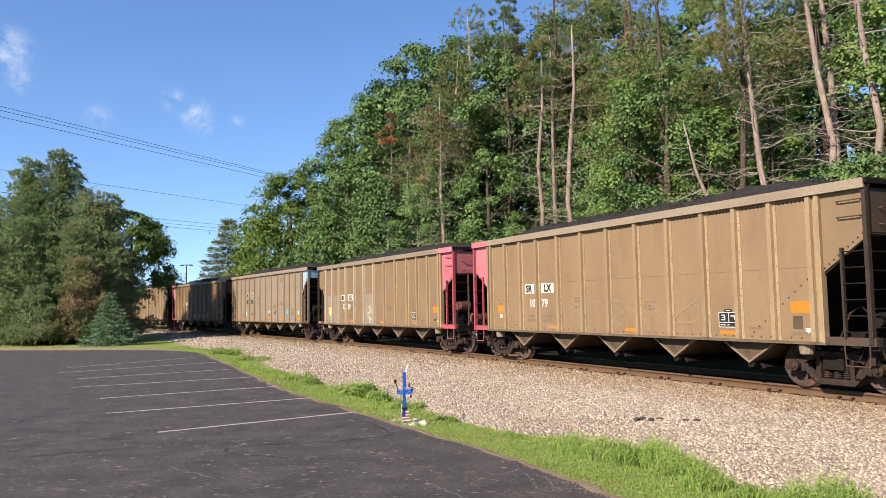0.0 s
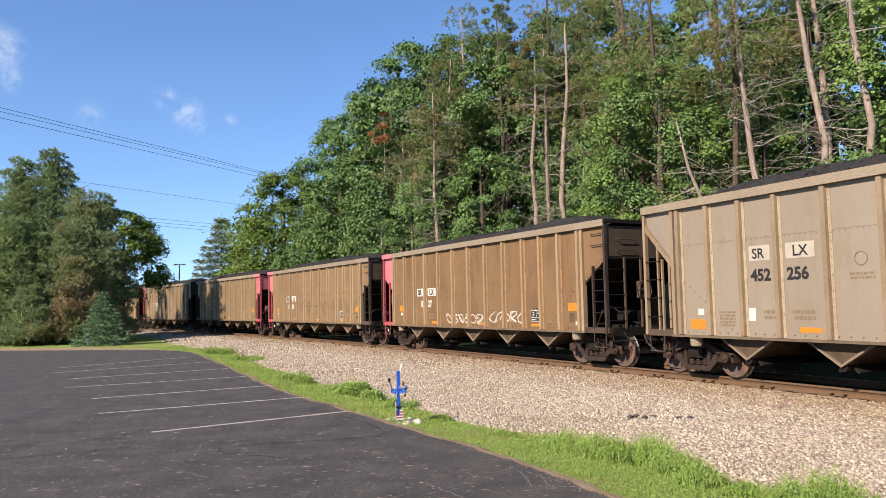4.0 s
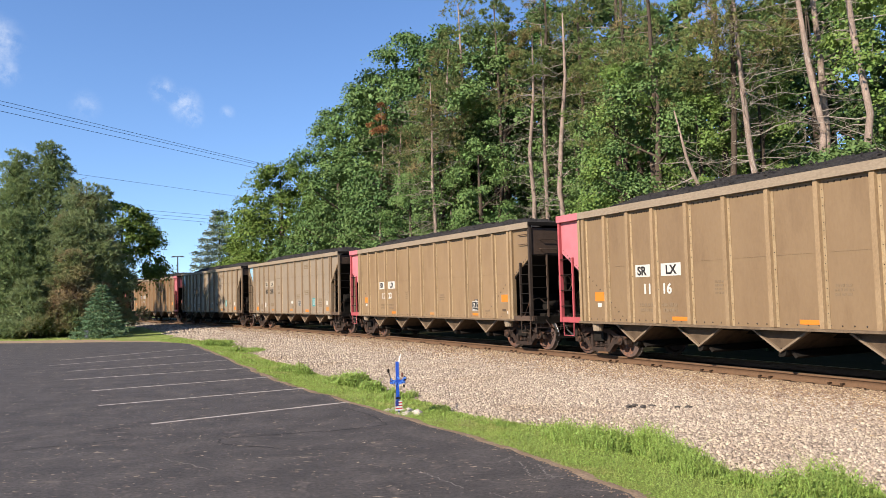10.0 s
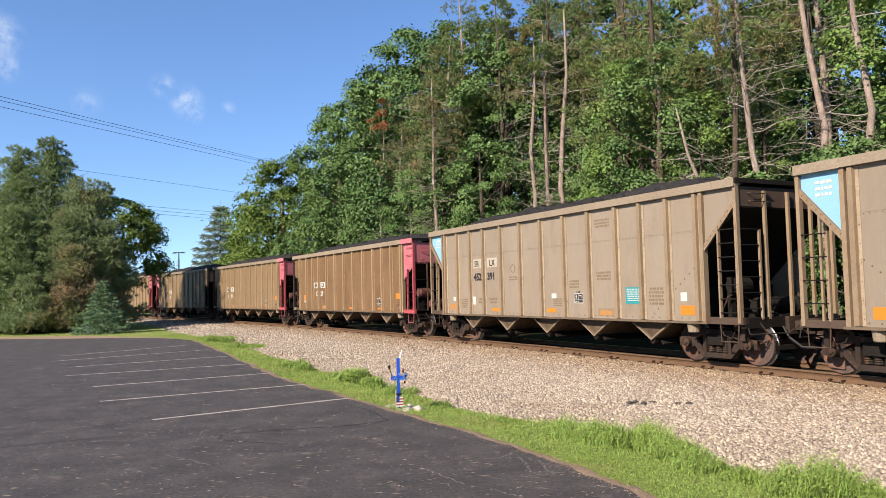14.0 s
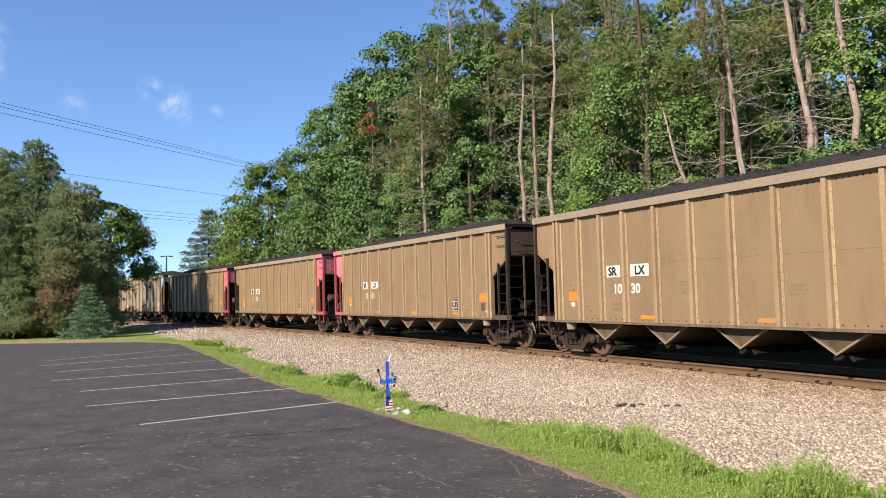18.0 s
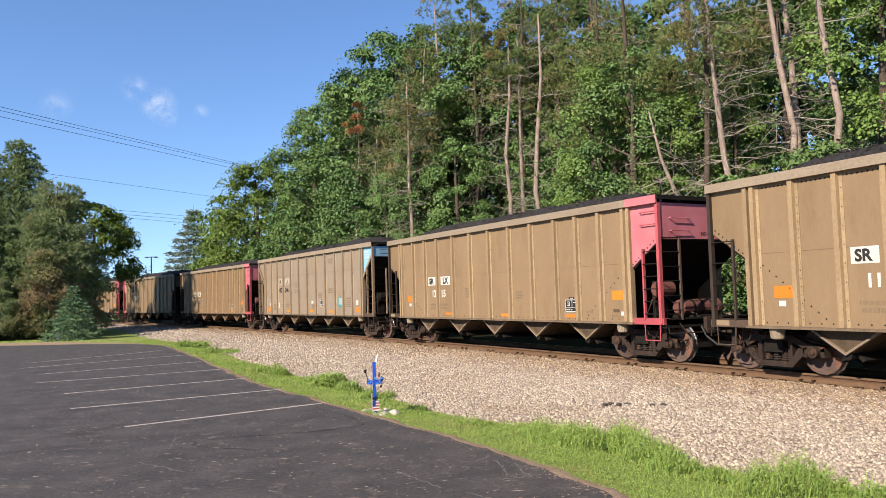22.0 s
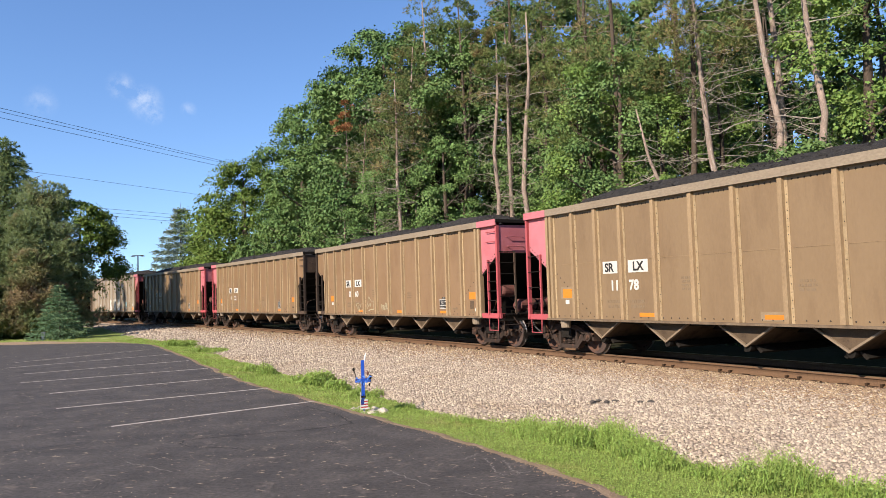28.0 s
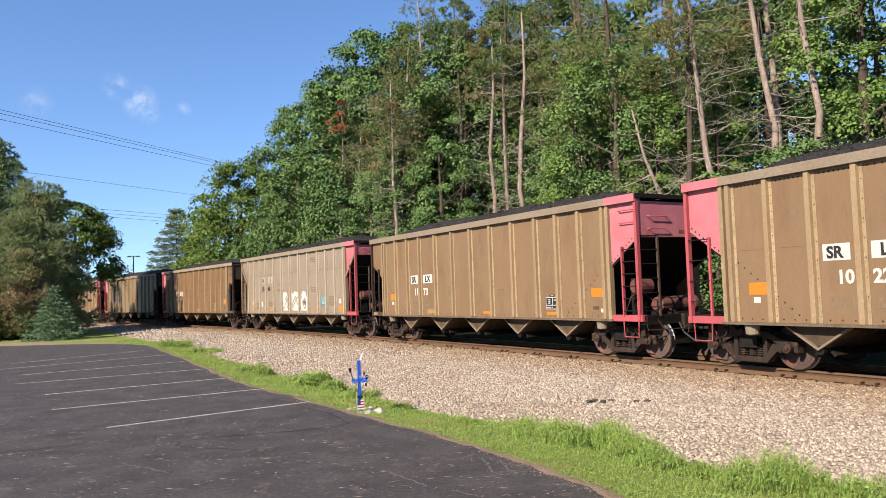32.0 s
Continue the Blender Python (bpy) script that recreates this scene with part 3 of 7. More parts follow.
    v = np.stack([c - d, c + p, c + d, c - p], 1).reshape(-1, 3)
    tagged(new("dry_litter", raw_mesh("dry_litter", v, np.arange(4 * n).reshape(-1, 4), "litter")), "dry pine needles and seeds scattered on asphalt", "litter", kind="stuff")


def build_soil_rim():
    """The strip of bare earth along the asphalt's rim."""
    v = []
    line = EDGE[(EDGE[:, 1] > -8) & (EDGE[:, 1] < 41)]
    for c, p in enumerate(line):
        d = line[min(c + 1, len(line) - 1)] - line[max(c - 1, 0)]
        d = np.array([d[1], -d[0]]) / np.hypot(*d)
        w = 0.15 + 0.22 * max(-0.4, noise.noise((c * 0.8, 9.1, 0))) + ((3.2 + 1.6 * noise.noise((c * 0.23, 3.3, 0))) * min(1, (-12 - p[0]) / 6) if p[0] < -12 else 0)
        v += [(*(p - d * (0.03 + 0.05 * abs(noise.noise((c * 1.3, 4.1, 0))))), 0.005), (*(p + d * w * 0.5), -0.004), (*(p + d * w), -0.045)]
    n = len(line)
    f = [(3 * c + k, 3 * c + k + 1, 3 * c + k + 4, 3 * c + k + 3) for c in range(n - 1) for k in (0, 1)]
    tagged(new("soil_edge", raw_mesh("soil_edge", v, f, "soil", True)), "bare brown earth along the asphalt's edge", "soil", kind="structure")


def bed_profile(s):
    toe = float(bed_toe(s)) + 0.35 * noise.noise((s * 0.35, 0.4, 0)) + 0.2 * noise.noise((s * 1.1, 7.4, 0))
    return [(-toe, -0.24), (-toe * 0.93, -0.15), (-toe * 0.75, -0.135), (-toe * 0.55, -0.125), (-2.1, -0.146), (-1.3, -0.148), (0, -0.185), (1.3, -0.185), (2.2, -0.15), (4.0, -0.24), (5.0, -0.42)]


def bed_height(s, q, x, y):
    p = bed_profile(s)
    return float(np.interp(q, [k[0] for k in p], [k[1] for k in p])) + 0.03 * noise.noise((x * 0.9, y * 0.9, 0)) * (abs(q) > 2)


def build_loose_earth():
    """Crumbs of earth and grit scattered over the asphalt's rim."""
    rng = np.random.default_rng(44)
    line = EDGE[(EDGE[:, 1] > 3) & (EDGE[:, 1] < 41)]
    n = 5200
    k = np.minimum((rng.random(n) ** 1.2 * (len(line) - 1)).astype(int), len(line) - 2)
    u = rng.random(n)[:, None]
    d = line[k + 1] - line[k]
    side = np.stack([d[:, 1], -d[:, 0]], 1) / np.hypot(d[:, 0], d[:, 1])[:, None]
    off = rng.normal(0.05, 0.085, n)
    p = line[k] + d * u + side * off[:, None]
    r = rng.uniform(0.003, 0.011, n)
    base = np.array([(1, 0, -0.5), (-0.5, 0.87, -0.5), (-0.5, -0.87, -0.5), (0.1, 0.1, 0.8)])
    v = base[None] * r[:, None, None] * rng.uniform(0.6, 1.3, (n, 4, 3))
    v = v + np.concatenate([p, np.where(off > 0, 0.004 - 0.2 * np.maximum(off, 0), 0.006)[:, None]], 1)[:, None, :]
    f = (np.array([(0, 1, 3), (1, 2, 3), (2, 0, 3)])[None] + (np.arange(n) * 4)[:, None, None]).reshape(-1, 3)
    tagged(new("loose_earth", raw_mesh("loose_earth", v.reshape(-1, 3), f, "soil", True)), "brown earth crumbs and grit on the asphalt's rim", "soil", kind="stuff")


def build_bed():
    """The ballast bed with the gravel spread beside it."""
    S = np.concatenate([np.arange(-300, -80, 10.0), np.arange(-80, 40, 0.5), np.arange(40, 121, 10.0)])
    rows, k = [], 34
    for s in S:
        prof = bed_profile(s)
        for q in np.concatenate([np.linspace(prof[0][0], -1.3, k - 6), [-0.6, 0.0, 1.3, 2.2, 4.0, 5.0]]).tolist():
            x, y = track(s, q)
            rows.append((float(x), float(y), bed_height(s, q, float(x), float(y))))
    f = [(i * k + j, i * k + j + 1, (i + 1) * k + j + 1, (i + 1) * k + j) for i in range(len(S) - 1) for j in range(k - 1)]
    tagged(new("ballast_bed", raw_mesh("ballast_bed", rows, f, "ballast_bed", True)), "pale pinkish crushed-stone railway ballast", "ballast", kind="structure")


def build_coal_and_shade():
    """Spilt coal between the rails, blackened further for the shade under the train."""
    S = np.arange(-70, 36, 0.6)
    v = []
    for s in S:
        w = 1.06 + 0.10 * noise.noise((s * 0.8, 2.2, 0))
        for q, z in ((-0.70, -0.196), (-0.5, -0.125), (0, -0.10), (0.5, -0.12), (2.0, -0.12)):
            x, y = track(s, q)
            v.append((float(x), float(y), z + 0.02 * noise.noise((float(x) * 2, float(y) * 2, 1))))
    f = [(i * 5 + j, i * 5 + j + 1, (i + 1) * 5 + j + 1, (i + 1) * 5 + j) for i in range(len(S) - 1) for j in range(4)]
    tagged(new("coal_spill", raw_mesh("coal_spill", v, f, "coal_and_shade", True)), "black sheet of spilt coal and train shade between the rails", "coal", kind="structure")


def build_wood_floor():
    """Ground across the track, its near-black colour standing in for shade under train and trees."""
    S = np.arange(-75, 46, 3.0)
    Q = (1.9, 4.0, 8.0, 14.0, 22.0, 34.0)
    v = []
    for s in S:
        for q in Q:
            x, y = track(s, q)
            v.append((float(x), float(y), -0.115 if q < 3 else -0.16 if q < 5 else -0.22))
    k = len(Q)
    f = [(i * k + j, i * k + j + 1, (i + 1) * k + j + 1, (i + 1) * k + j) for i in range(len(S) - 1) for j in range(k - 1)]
    tagged(new("wood_floor", raw_mesh("wood_floor", v, f, "shade_floor", True)), "ground of the wood, darkened for shade under train and trees", "ground", kind="structure")


def stones():
    """The loose stones that lie on the bed, larger apart farther off."""
    rng = np.random.default_rng(21)
    P = []
    for s0, s1, per in ((12, 25, 430), (6, 12, 230), (-6, 6, 95), (-22, -6, 34), (-45, -22, 12)):
        n = int((s1 - s0) * 7.6 * per)
        s = rng.uniform(s0, s1, n)
        q = -(0.9 + (bed_toe(s) - 0.7 + 0.5 * rng.random(n)) * rng.random(n))
        size = rng.uniform(0.55, 1.25, n) * np.interp(per, [12, 34, 95, 230, 430], [0.080, 0.056, 0.040, 0.031, 0.027])
        P.append(np.stack([s, q, size], 1))
    P = np.concatenate(P)
    P = P[P[:, 1] > -bed_toe(P[:, 0]) - 0.25]
    x, y = track(P[:, 0], P[:, 1])
    z = np.array([bed_height(*k) for k in zip(P[:, 0].tolist(), P[:, 1].tolist(), x.tolist(), y.tolist())])
    n = len(P)
    base = np.array([(1, 0.1, -0.5), (-1, -0.1, -0.5), (0.1, 1, -0.5), (-0.1, -1, -0.5), (0.45, -0.4, 0.95), (-0.4, 0.45, 1.0), (0.72, 0.66, 0.35), (-0.66, -0.70, 0.40)])
    face = np.array([(0, 6, 4), (6, 5, 4), (6, 2, 5), (2, 1, 5), (1, 7, 5), (7, 4, 5), (7, 3, 4), (3, 0, 4), (0, 2, 6), (1, 3, 7)])
    a = rng.uniform(0, 2 * np.pi, n)
    jit = rng.uniform(0.6, 1.15, (n, 8, 3))
    v = base[None] * jit * P[:, 2][:, None, None] * rng.uniform(0.75, 1.1, (n, 1, 3)) * np.array([1.12, 1.12, 0.78])
    tilt = rng.normal(0, 0.22, n)
    cy, sy = np.cos(tilt)[:, None], np.sin(tilt)[:, None]
    v = np.stack([v[..., 0] * cy + v[..., 2] * sy, v[..., 1], -v[..., 0] * sy + v[..., 2] * cy], -1)
    c, sn = np.cos(a)[:, None], np.sin(a)[:, None]
    v = np.stack([v[..., 0] * c - v[..., 1] * sn + x[:, None], v[..., 0] * sn + v[..., 1] * c + y[:, None], v[..., 2] + z[:, None] + P[:, 2][:, None] * 0.15], -1)
    dusty = P[:, 1] > -2.9 + rng.normal(0, 0.9, n)
    for mask, mat, label in ((~dusty, "stone", "loose pale pink and grey crushed stones on the track bed"), (dusty, "dusty_stone", "loose browned crushed stones beside the rail")):
        m = int(mask.sum())
        f = (face[None] + (np.arange(m) * 8)[:, None, None]).reshape(-1, 3)
        tagged(new("ballast_stones", raw_mesh("ballast_stones", v[mask].reshape(-1, 3), f, mat)), label, "gravel", kind="stuff")


def blades(x, y, z, h, lean, width, rng):
    """Bent grass blades as narrow quads of two pieces."""
    n = len(x)
    a = rng.uniform(0, 2 * np.pi, n)
    side = np.stack([np.cos(a), np.sin(a), np.zeros(n)], 1) * width[:, None]
    b = rng.uniform(0, 2 * np.pi, n)
    out = np.stack([np.cos(b), np.sin(b), np.zeros(n)], 1) * (lean * h)[:, None]
    p = np.stack([x, y, z], 1)
    mid = p + out * 0.35 + np.stack([0 * x, 0 * x, h * 0.6], 1)
    tip = p + out + np.stack([0 * x, 0 * x, h], 1)
    v = np.stack([p - side, p + side, mid + side * 0.7, mid - side * 0.7, tip], 1).reshape(-1, 3)
    k = np.arange(n)[:, None] * 5
    return v, np.concatenate([k + [0, 1, 2], k + [0, 2, 3], k + [3, 2, 4]])


def build_grass():
    rng = np.random.default_rng(31)
    n = 330000
    x, y = rng.uniform(-15, 8, n), 5 + 40 * rng.random(n) ** 1.7
    e = lot_side(x, y)
    s, q = track_sq(x, y)
    toe = bed_toe(s)
    out = -q - toe
    patch = np.array([noise.noise((a * 0.55, b * 0.55, 2)) for a, b in zip(x, y)])
    fine = np.array([noise.noise((a * 1.7, b * 1.7, 8)) for a, b in zip(x, y)])
    ok = (e > 0.02 + 0.16 * np.maximum(0, fine)) & (out > -0.15 + 0.5 * fine) & (fine + patch > -0.75)
    x, y, e, out, patch, fine = x[ok], y[ok], e[ok], out[ok], patch[ok], fine[ok]
    far = np.clip((y - 7) / 20, 0, 1)
    tall = np.clip(1.0 - out / 1.3, 0, 1)
    h = (0.035 + 0.04 * rng.random(len(x))) * (1 + 0.8 * np.maximum(fine, 0)) + tall * 0.06 * rng.random(len(x)) * (1 + patch)
    z = ground_z(x, y)[0]
    h = h * 0.62
    v, f = blades(x, y, z, h, rng.uniform(0.2, 1.0, len(x)), 0.0028 + 0.008 * far + 0.002 * rng.random(len(x)), rng)
    tagged(new("grass", raw_mesh("grass", v, f, "grass")), "bright green uneven grass on the verge", "grass", kind="stuff")
    # low clover between the blades
    x2, y2 = np.concatenate([x, x[y < 17], x[y < 13]]), np.concatenate([y, y[y < 17], y[y < 13]])
    m = len(x2)
    cx, cy = x2 + rng.normal(0, 0.06, m), y2 + rng.normal(0, 0.06, m)
    ok = lot_side(cx, cy) > 0.05
    cx, cy, m = cx[ok], cy[ok], int(ok.sum())
    cn = unit(rng.normal(size=(m, 3)) * 0.30 + np.array([-0.15, -0.2, 1.0]))
    v = leaf_quads(np.stack([cx, cy, ground_z(cx, cy)[0] + rng.uniform(0.01, 0.045, m)], 1), cn, rng.uniform(0.008, 0.020, m) * (1 + np.clip((cy - 8) / 12, 0, 1.5)), rng)
    tagged(new("clover", raw_mesh("clover", v, np.arange(len(v)).reshape(-1, 4), "grass")), "low light green clover and lawn on the verge", "grass", kind="stuff")
    # rank weeds along the ballast's toe
    P, N, Z = [], [], []
    for px, py, r, hh in ((1.49, 10.4, 0.45, 0.25), (1.76, 10.15, 0.5, 0.3), (2.06, 9.98, 0.6, 0.34), (2.32, 9.67, 0.6, 0.38), (2.52, 9.21, 0.6, 0.4), (2.67, 8.71, 0.5, 0.36), (2.79, 8.13, 0.4, 0.26), (2.99, 7.78, 0.3, 0.16), (3.16, 7.36, 0.45, 0.34), (3.44, 7.32, 0.5, 0.42), (3.66, 7.16, 0.45, 0.32), (3.86, 6.93, 0.3, 0.2), (4.06, 6.75, 0.4, 0.25), (-4.2, 20.43, 0.6, 0.28), (-3.61, 19.68, 0.5, 0.24), (-1.99, 16.94, 0.6, 0.34), (-2.46, 17.61, 0.5, 0.26), (-1.54, 16.13, 0.5, 0.26), (-0.98, 14.84, 0.4, 0.24), (-9.56, 32.64, 1.2, 0.34), (-7.76, 29.05, 1.0, 0.28), (-10.92, 35.53, 1.4, 0.3), (-0.1, 12.92, 0.3, 0.12), (0.83, 11.34, 0.3, 0.12)):
        for _ in range(7):
            cx, cy = px + rng.normal(0, r * 0.32), py + rng.normal(0, r * 0.24)
            n = int(480 * r * (0.6 if py > 17 else 1.0))
            rr, aa = np.sqrt(rng.random(n)) * r * 0.36, rng.uniform(0, 2 * np.pi, n)
            x, y = cx + rr * np.cos(aa), cy + rr * np.sin(aa)
            h = hh * rng.uniform(0.35, 1.05) * (1 - 0.6 * (rr / (r * 0.36)) ** 2)
            ok = lot_side(x, y) > 0.25
            x, y, h = x[ok], y[ok], h[ok]
            n = len(x)
            if n:
                P.append(np.stack([x, y, ground_z(x, y)[0] + h * rng.random(n) ** 0.6], 1))
                N.append(unit(rng.normal(size=(n, 3)) * 0.6 + np.array([-0.3, -0.5, 0.7])))
                Z.append(rng.uniform(0.010, 0.024, n) * (1.0 if py < 16 else 1.9))
    T = np.concatenate(P)
    T = T[rng.random(len(T)) < 0.32]
    g = ground_z(T[:, 0], T[:, 1])[0]
    sv, sf = blades(T[:, 0], T[:, 1], g, (T[:, 2] - g) * rng.uniform(0.9, 1.45, len(T)) + 0.05, rng.uniform(0.2, 0.7, len(T)), np.full(len(T), 0.005) + np.clip((T[:, 1] - 10) / 40, 0, 1) * 0.02, rng)
    tagged(new("tall_grass", raw_mesh("tall_grass", sv, sf, "weed")), "tall feathery grass among the weeds by the ballast", "grass", kind="stuff")
    v = leaf_quads(np.concatenate(P), np.concatenate(N), np.concatenate(Z), rng, 1.5)
    tagged(new("weeds", raw_mesh("weeds", v, np.arange(len(v)).reshape(-1, 4), "weed")), "rank green weeds at the ballast's edge", "weeds", kind="stuff")


def build_rails():
    """Two steel rails on timber ties."""
    prof = [(-0.075, 0.0), (-0.075, 0.012), (-0.012, 0.03), (-0.010, 0.125), (-0.036, 0.14), (-0.037, 0.172), (-0.028, 0.178), (0.028, 0.178), (0.037, 0.172), (0.036, 0.14), (0.010, 0.125), (0.012, 0.03), (0.075, 0.012), (0.075, 0.0)]
    S = np.concatenate([np.arange(-300, -90, 6.0), np.arange(-90, 60, 1.5), np.arange(60, 121, 6.0)])
    for q0 in (-0.755, 0.755):
        v = []
        for s in S:
            for dq, z in prof:
                x, y = track(s, q0 + dq)
                v.append((float(x), float(y), RAIL_Z - 0.178 + z))
        k = len(prof)
        f = [(i * k + j, i * k + j + 1, (i + 1) * k + j + 1, (i + 1) * k + j) for i in range(len(S) - 1) for j in range(k - 1)]
        head = [q for n, q in enumerate(f) if 4 <= n % (k - 1) <= 8]
        body = [q for n, q in enumerate(f) if not 4 <= n % (k - 1) <= 8]
        rail = tagged(new("rail", raw_mesh("rail", v, body, "rail_side")), "rusty brown steel rail with a worn bright head", "rail", "rails of the track")
        me = raw_mesh("rail_head", v, head, "rail_side")
        me.materials.append(MAT["rail_head"])
        me.polygons.foreach_set("material_index", np.array([1 if n % 5 == 2 else 0 for n in range(len(head))], dtype=np.int32))
        put("rail_head", me, rail, label="worn bright rail head")
    tie = Shape().box(-0.115, 0.115, -1.3, 1.3, -0.18, 0).mesh("tie", "tie")
    clip = Shape().box(-0.09, 0.09, -0.15, 0.15, 0, 0.018).mesh("tie_plate", "clip")
    anchor = Shape().box(-0.025, 0.025, -0.09, -0.012, -0.02, 0.06).mesh("rail_anchor", "clip")
    for k in range(150):
        s = 32 - k * 0.56
        x, y = track(s)
        t = tagged(new("railway_tie", tie), "weathered dark timber railway tie bedded in ballast", "railway tie", "ties of the track")
        t.matrix_basis = pose(float(x), float(y), RAIL_Z - 0.182, 0, 0, math.degrees(heading(s)) + random.uniform(-1, 1))
        for q0 in (-0.755, 0.755):
            put("tie_plate", clip, t, (0, q0, 0.001))
        if k % 3 == 0:
            for dx in (-0.14, 0.14):
                put("rail_anchor", anchor, t, (dx, -0.755, 0.002))


# ---- plants ----


def leaf_quads(c, nrm, size, rng, long=1.0):
    n = len(c)
    r = rng.normal(size=(n, 3))
    t = np.cross(nrm, r)
    t /= np.linalg.norm(t, axis=1)[:, None] + 1e-9
    b = np.cross(nrm, t)
    b /= np.linalg.norm(b, axis=1)[:, None] + 1e-9
    s = size[:, None]
    v = np.stack([c - t * s * 0.55 * long, c + b * s * 0.45 + nrm * s * 0.08, c + t * s * 0.55 * long - nrm * s * 0.10, c - b * s * 0.45 + nrm * s * 0.08], 1)
    return v.reshape(-1, 3)


def unit(v):
    return v / (np.linalg.norm(v, axis=1)[:, None] + 1e-9)


def leafy_crown(seed, h, base, r, blobs, per, leaf, mat, shape=1.0, lump=0.20):
    """Lobes of an egg-shaped crown, each a shell of flat sprays, each spray a dozen leaves."""
    rng = np.random.default_rng(seed)
    P, N, Z = [], [], []
    hc = h - base
    for k in range(blobs):
        u = ((k + rng.random()) / blobs) ** 0.9
        env = r * (np.sin(np.pi * min(1, (u * 0.86 + 0.12)) ** shape) ** 0.6) * (1 - 0.25 * u)
        a, d = rng.uniform(0, 2 * np.pi), np.sqrt(rng.uniform(0.30, 1.0))
        br = r * lump * rng.uniform(0.6, 1.3) * (1.15 - 0.5 * u)
        c = np.array([np.cos(a) * d * env, np.sin(a) * d * env, base + u * hc * 0.97])
        n = max(6, int(per / 12 * (br / (r * lump)) ** 1.7))
        out = np.array([np.cos(a), np.sin(a), 0.75])
        d3 = unit(rng.normal(size=(n, 3)) + out * 1.15)
        q = c + d3 * (br * rng.uniform(0.62, 1.08, n))[:, None] * np.array([1.15, 1.15, 0.72])
        axis = unit(d3 * 0.75 + np.array([0, 0, 0.55]) + rng.normal(size=(n, 3)) * 0.30)
        g = rng.normal(size=(n, 12, 3)) * (0.20 * br + 0.10)
        g -= 0.85 * (g * axis[:, None]).sum(2)[..., None] * axis[:, None]
        g[..., 2] -= 0.35 * np.linalg.norm(g, axis=2)
        P.append((q[:, None] + g).reshape(-1, 3))
        N.append(unit((axis[:, None] + rng.normal(size=(n, 12, 3)) * 0.42).reshape(-1, 3)))
        Z.append(leaf * rng.uniform(0.6, 1.3, n * 12))
        # the shaded foliage inside the lobe, on coarser sprays
        m = int(n * 3.4)
        d3 = unit(rng.normal(size=(m, 3)) + out * 0.7)
        P.append(c + d3 * (br * rng.uniform(0.10, 0.74, m))[:, None] * np.array([1.1, 1.1, 0.65]))
        N.append(unit(d3 + rng.normal(size=(m, 3)) * 0.5))
        Z.append(leaf * rng.uniform(1.4, 2.2, m))
    v = leaf_quads(np.concatenate(P), np.concatenate(N), np.concatenate(Z), rng)
    return raw_mesh("crown", v, np.arange(len(v)).reshape(-1, 4), mat)


def trunk_mesh(seed, h, r0, mat, limbs=8, limb_from=0.25, limb_len=0.28, lean=0.03, up=0.5, top=0.9):
    rng = random.Random(seed)
    s = Shape()
    pts = []
    a = rng.uniform(0, 6.28)
    for k in range(7):
        u = k / 6
        pts.append((math.cos(a) * lean * h * u * u + 0.05 * rng.uniform(-1, 1) * u, math.sin(a) * lean * h * u * u + 0.05 * rng.uniform(-1, 1) * u, h * top * u - 0.2 * (k == 0)))
    s.tube(pts, [r0 * (1.25 if k == 0 else 1 - 0.85 * (k / 6) ** 1.2) for k in range(7)], 8)
    for k in range(limbs):
        u = limb_from + (0.92 - limb_from) * (k + rng.random()) / limbs
        i = min(5, int(u * 6))
        p = Vector(pts[i]).lerp(Vector(pts[i + 1]), u * 6 - i)
        b, ln = rng.uniform(0, 6.28), h * limb_len * (1.15 - 0.7 * u) * rng.uniform(0.6, 1.1)
        d = Vector((math.cos(b), math.sin(b), up * rng.uniform(0.4, 1.2)))
        q = [p, p + d * ln * 0.35, p + d * ln * 0.7 + Vector((0, 0, 0.06 * ln * up)), p + d * ln + Vector((0, 0, 0.16 * ln * up))]
        rr = r0 * 0.34 * (1 - 0.6 * u)
        s.tube(q, [rr, rr * 0.75, rr * 0.5, rr * 0.2], 5, False)
    return s.mesh("trunk", mat, True)


TREE_KINDS = {}


def broadleaf(kind, at, size=1.0, turn=0.0, label="", group="trees of the wood"):
    seed, h, base, r, blobs, per, leaf, mat, lump = TREE_KINDS[kind]
    crown = once(("crown", kind), lambda: leafy_crown(seed, h, base, r, blobs, per, leaf, mat, lump=lump))
    stem = once(("stem", kind), lambda: trunk_mesh(seed, h, 0.022 * h + 0.03, "bark"))
    t = tagged(new("broadleaf_tree"), label or "leafy green broadleaf tree in the wood beside the track", "tree", group)
    t.matrix_basis = pose(at[0], at[1], at[2] if len(at) > 2 else -0.35, 0, 0, turn) @ Matrix.Diagonal((size, size, size, 1))
    put("trunk", stem, t)
    put("crown", crown, t)
    return t


TREE_KINDS["tall"] = (101, 19.0, 2.5, 4.4, 66, 400, 0.148, "leaf", 0.31)
TREE_KINDS["tall_deep"] = (102, 19.0, 2.5, 4.2, 64, 400, 0.148, "deep_leaf", 0.32)
TREE_KINDS["slim"] = (103, 16.0, 2.0, 3.1, 50, 380, 0.130, "leaf", 0.34)
TREE_KINDS["slim_bright"] = (108, 16.0, 2.0, 3.1, 50, 400, 0.125, "bright_leaf", 0.34)
TREE_KINDS["bush"] = (104, 7.5, 0.4, 3.0, 38, 200, 0.150, "leaf", 0.34)
TREE_KINDS["bush_deep"] = (105, 8.5, 0.5, 3.0, 38, 200, 0.150, "leaf", 0.35)
TREE_KINDS["bush_near"] = (110, 7.5, 0.4, 3.0, 44, 380, 0.105, "leaf", 0.34)
TREE_KINDS["round"] = (109, 13.0, 0.6, 4.7, 120, 330, 0.145, "mid_leaf", 0.33)
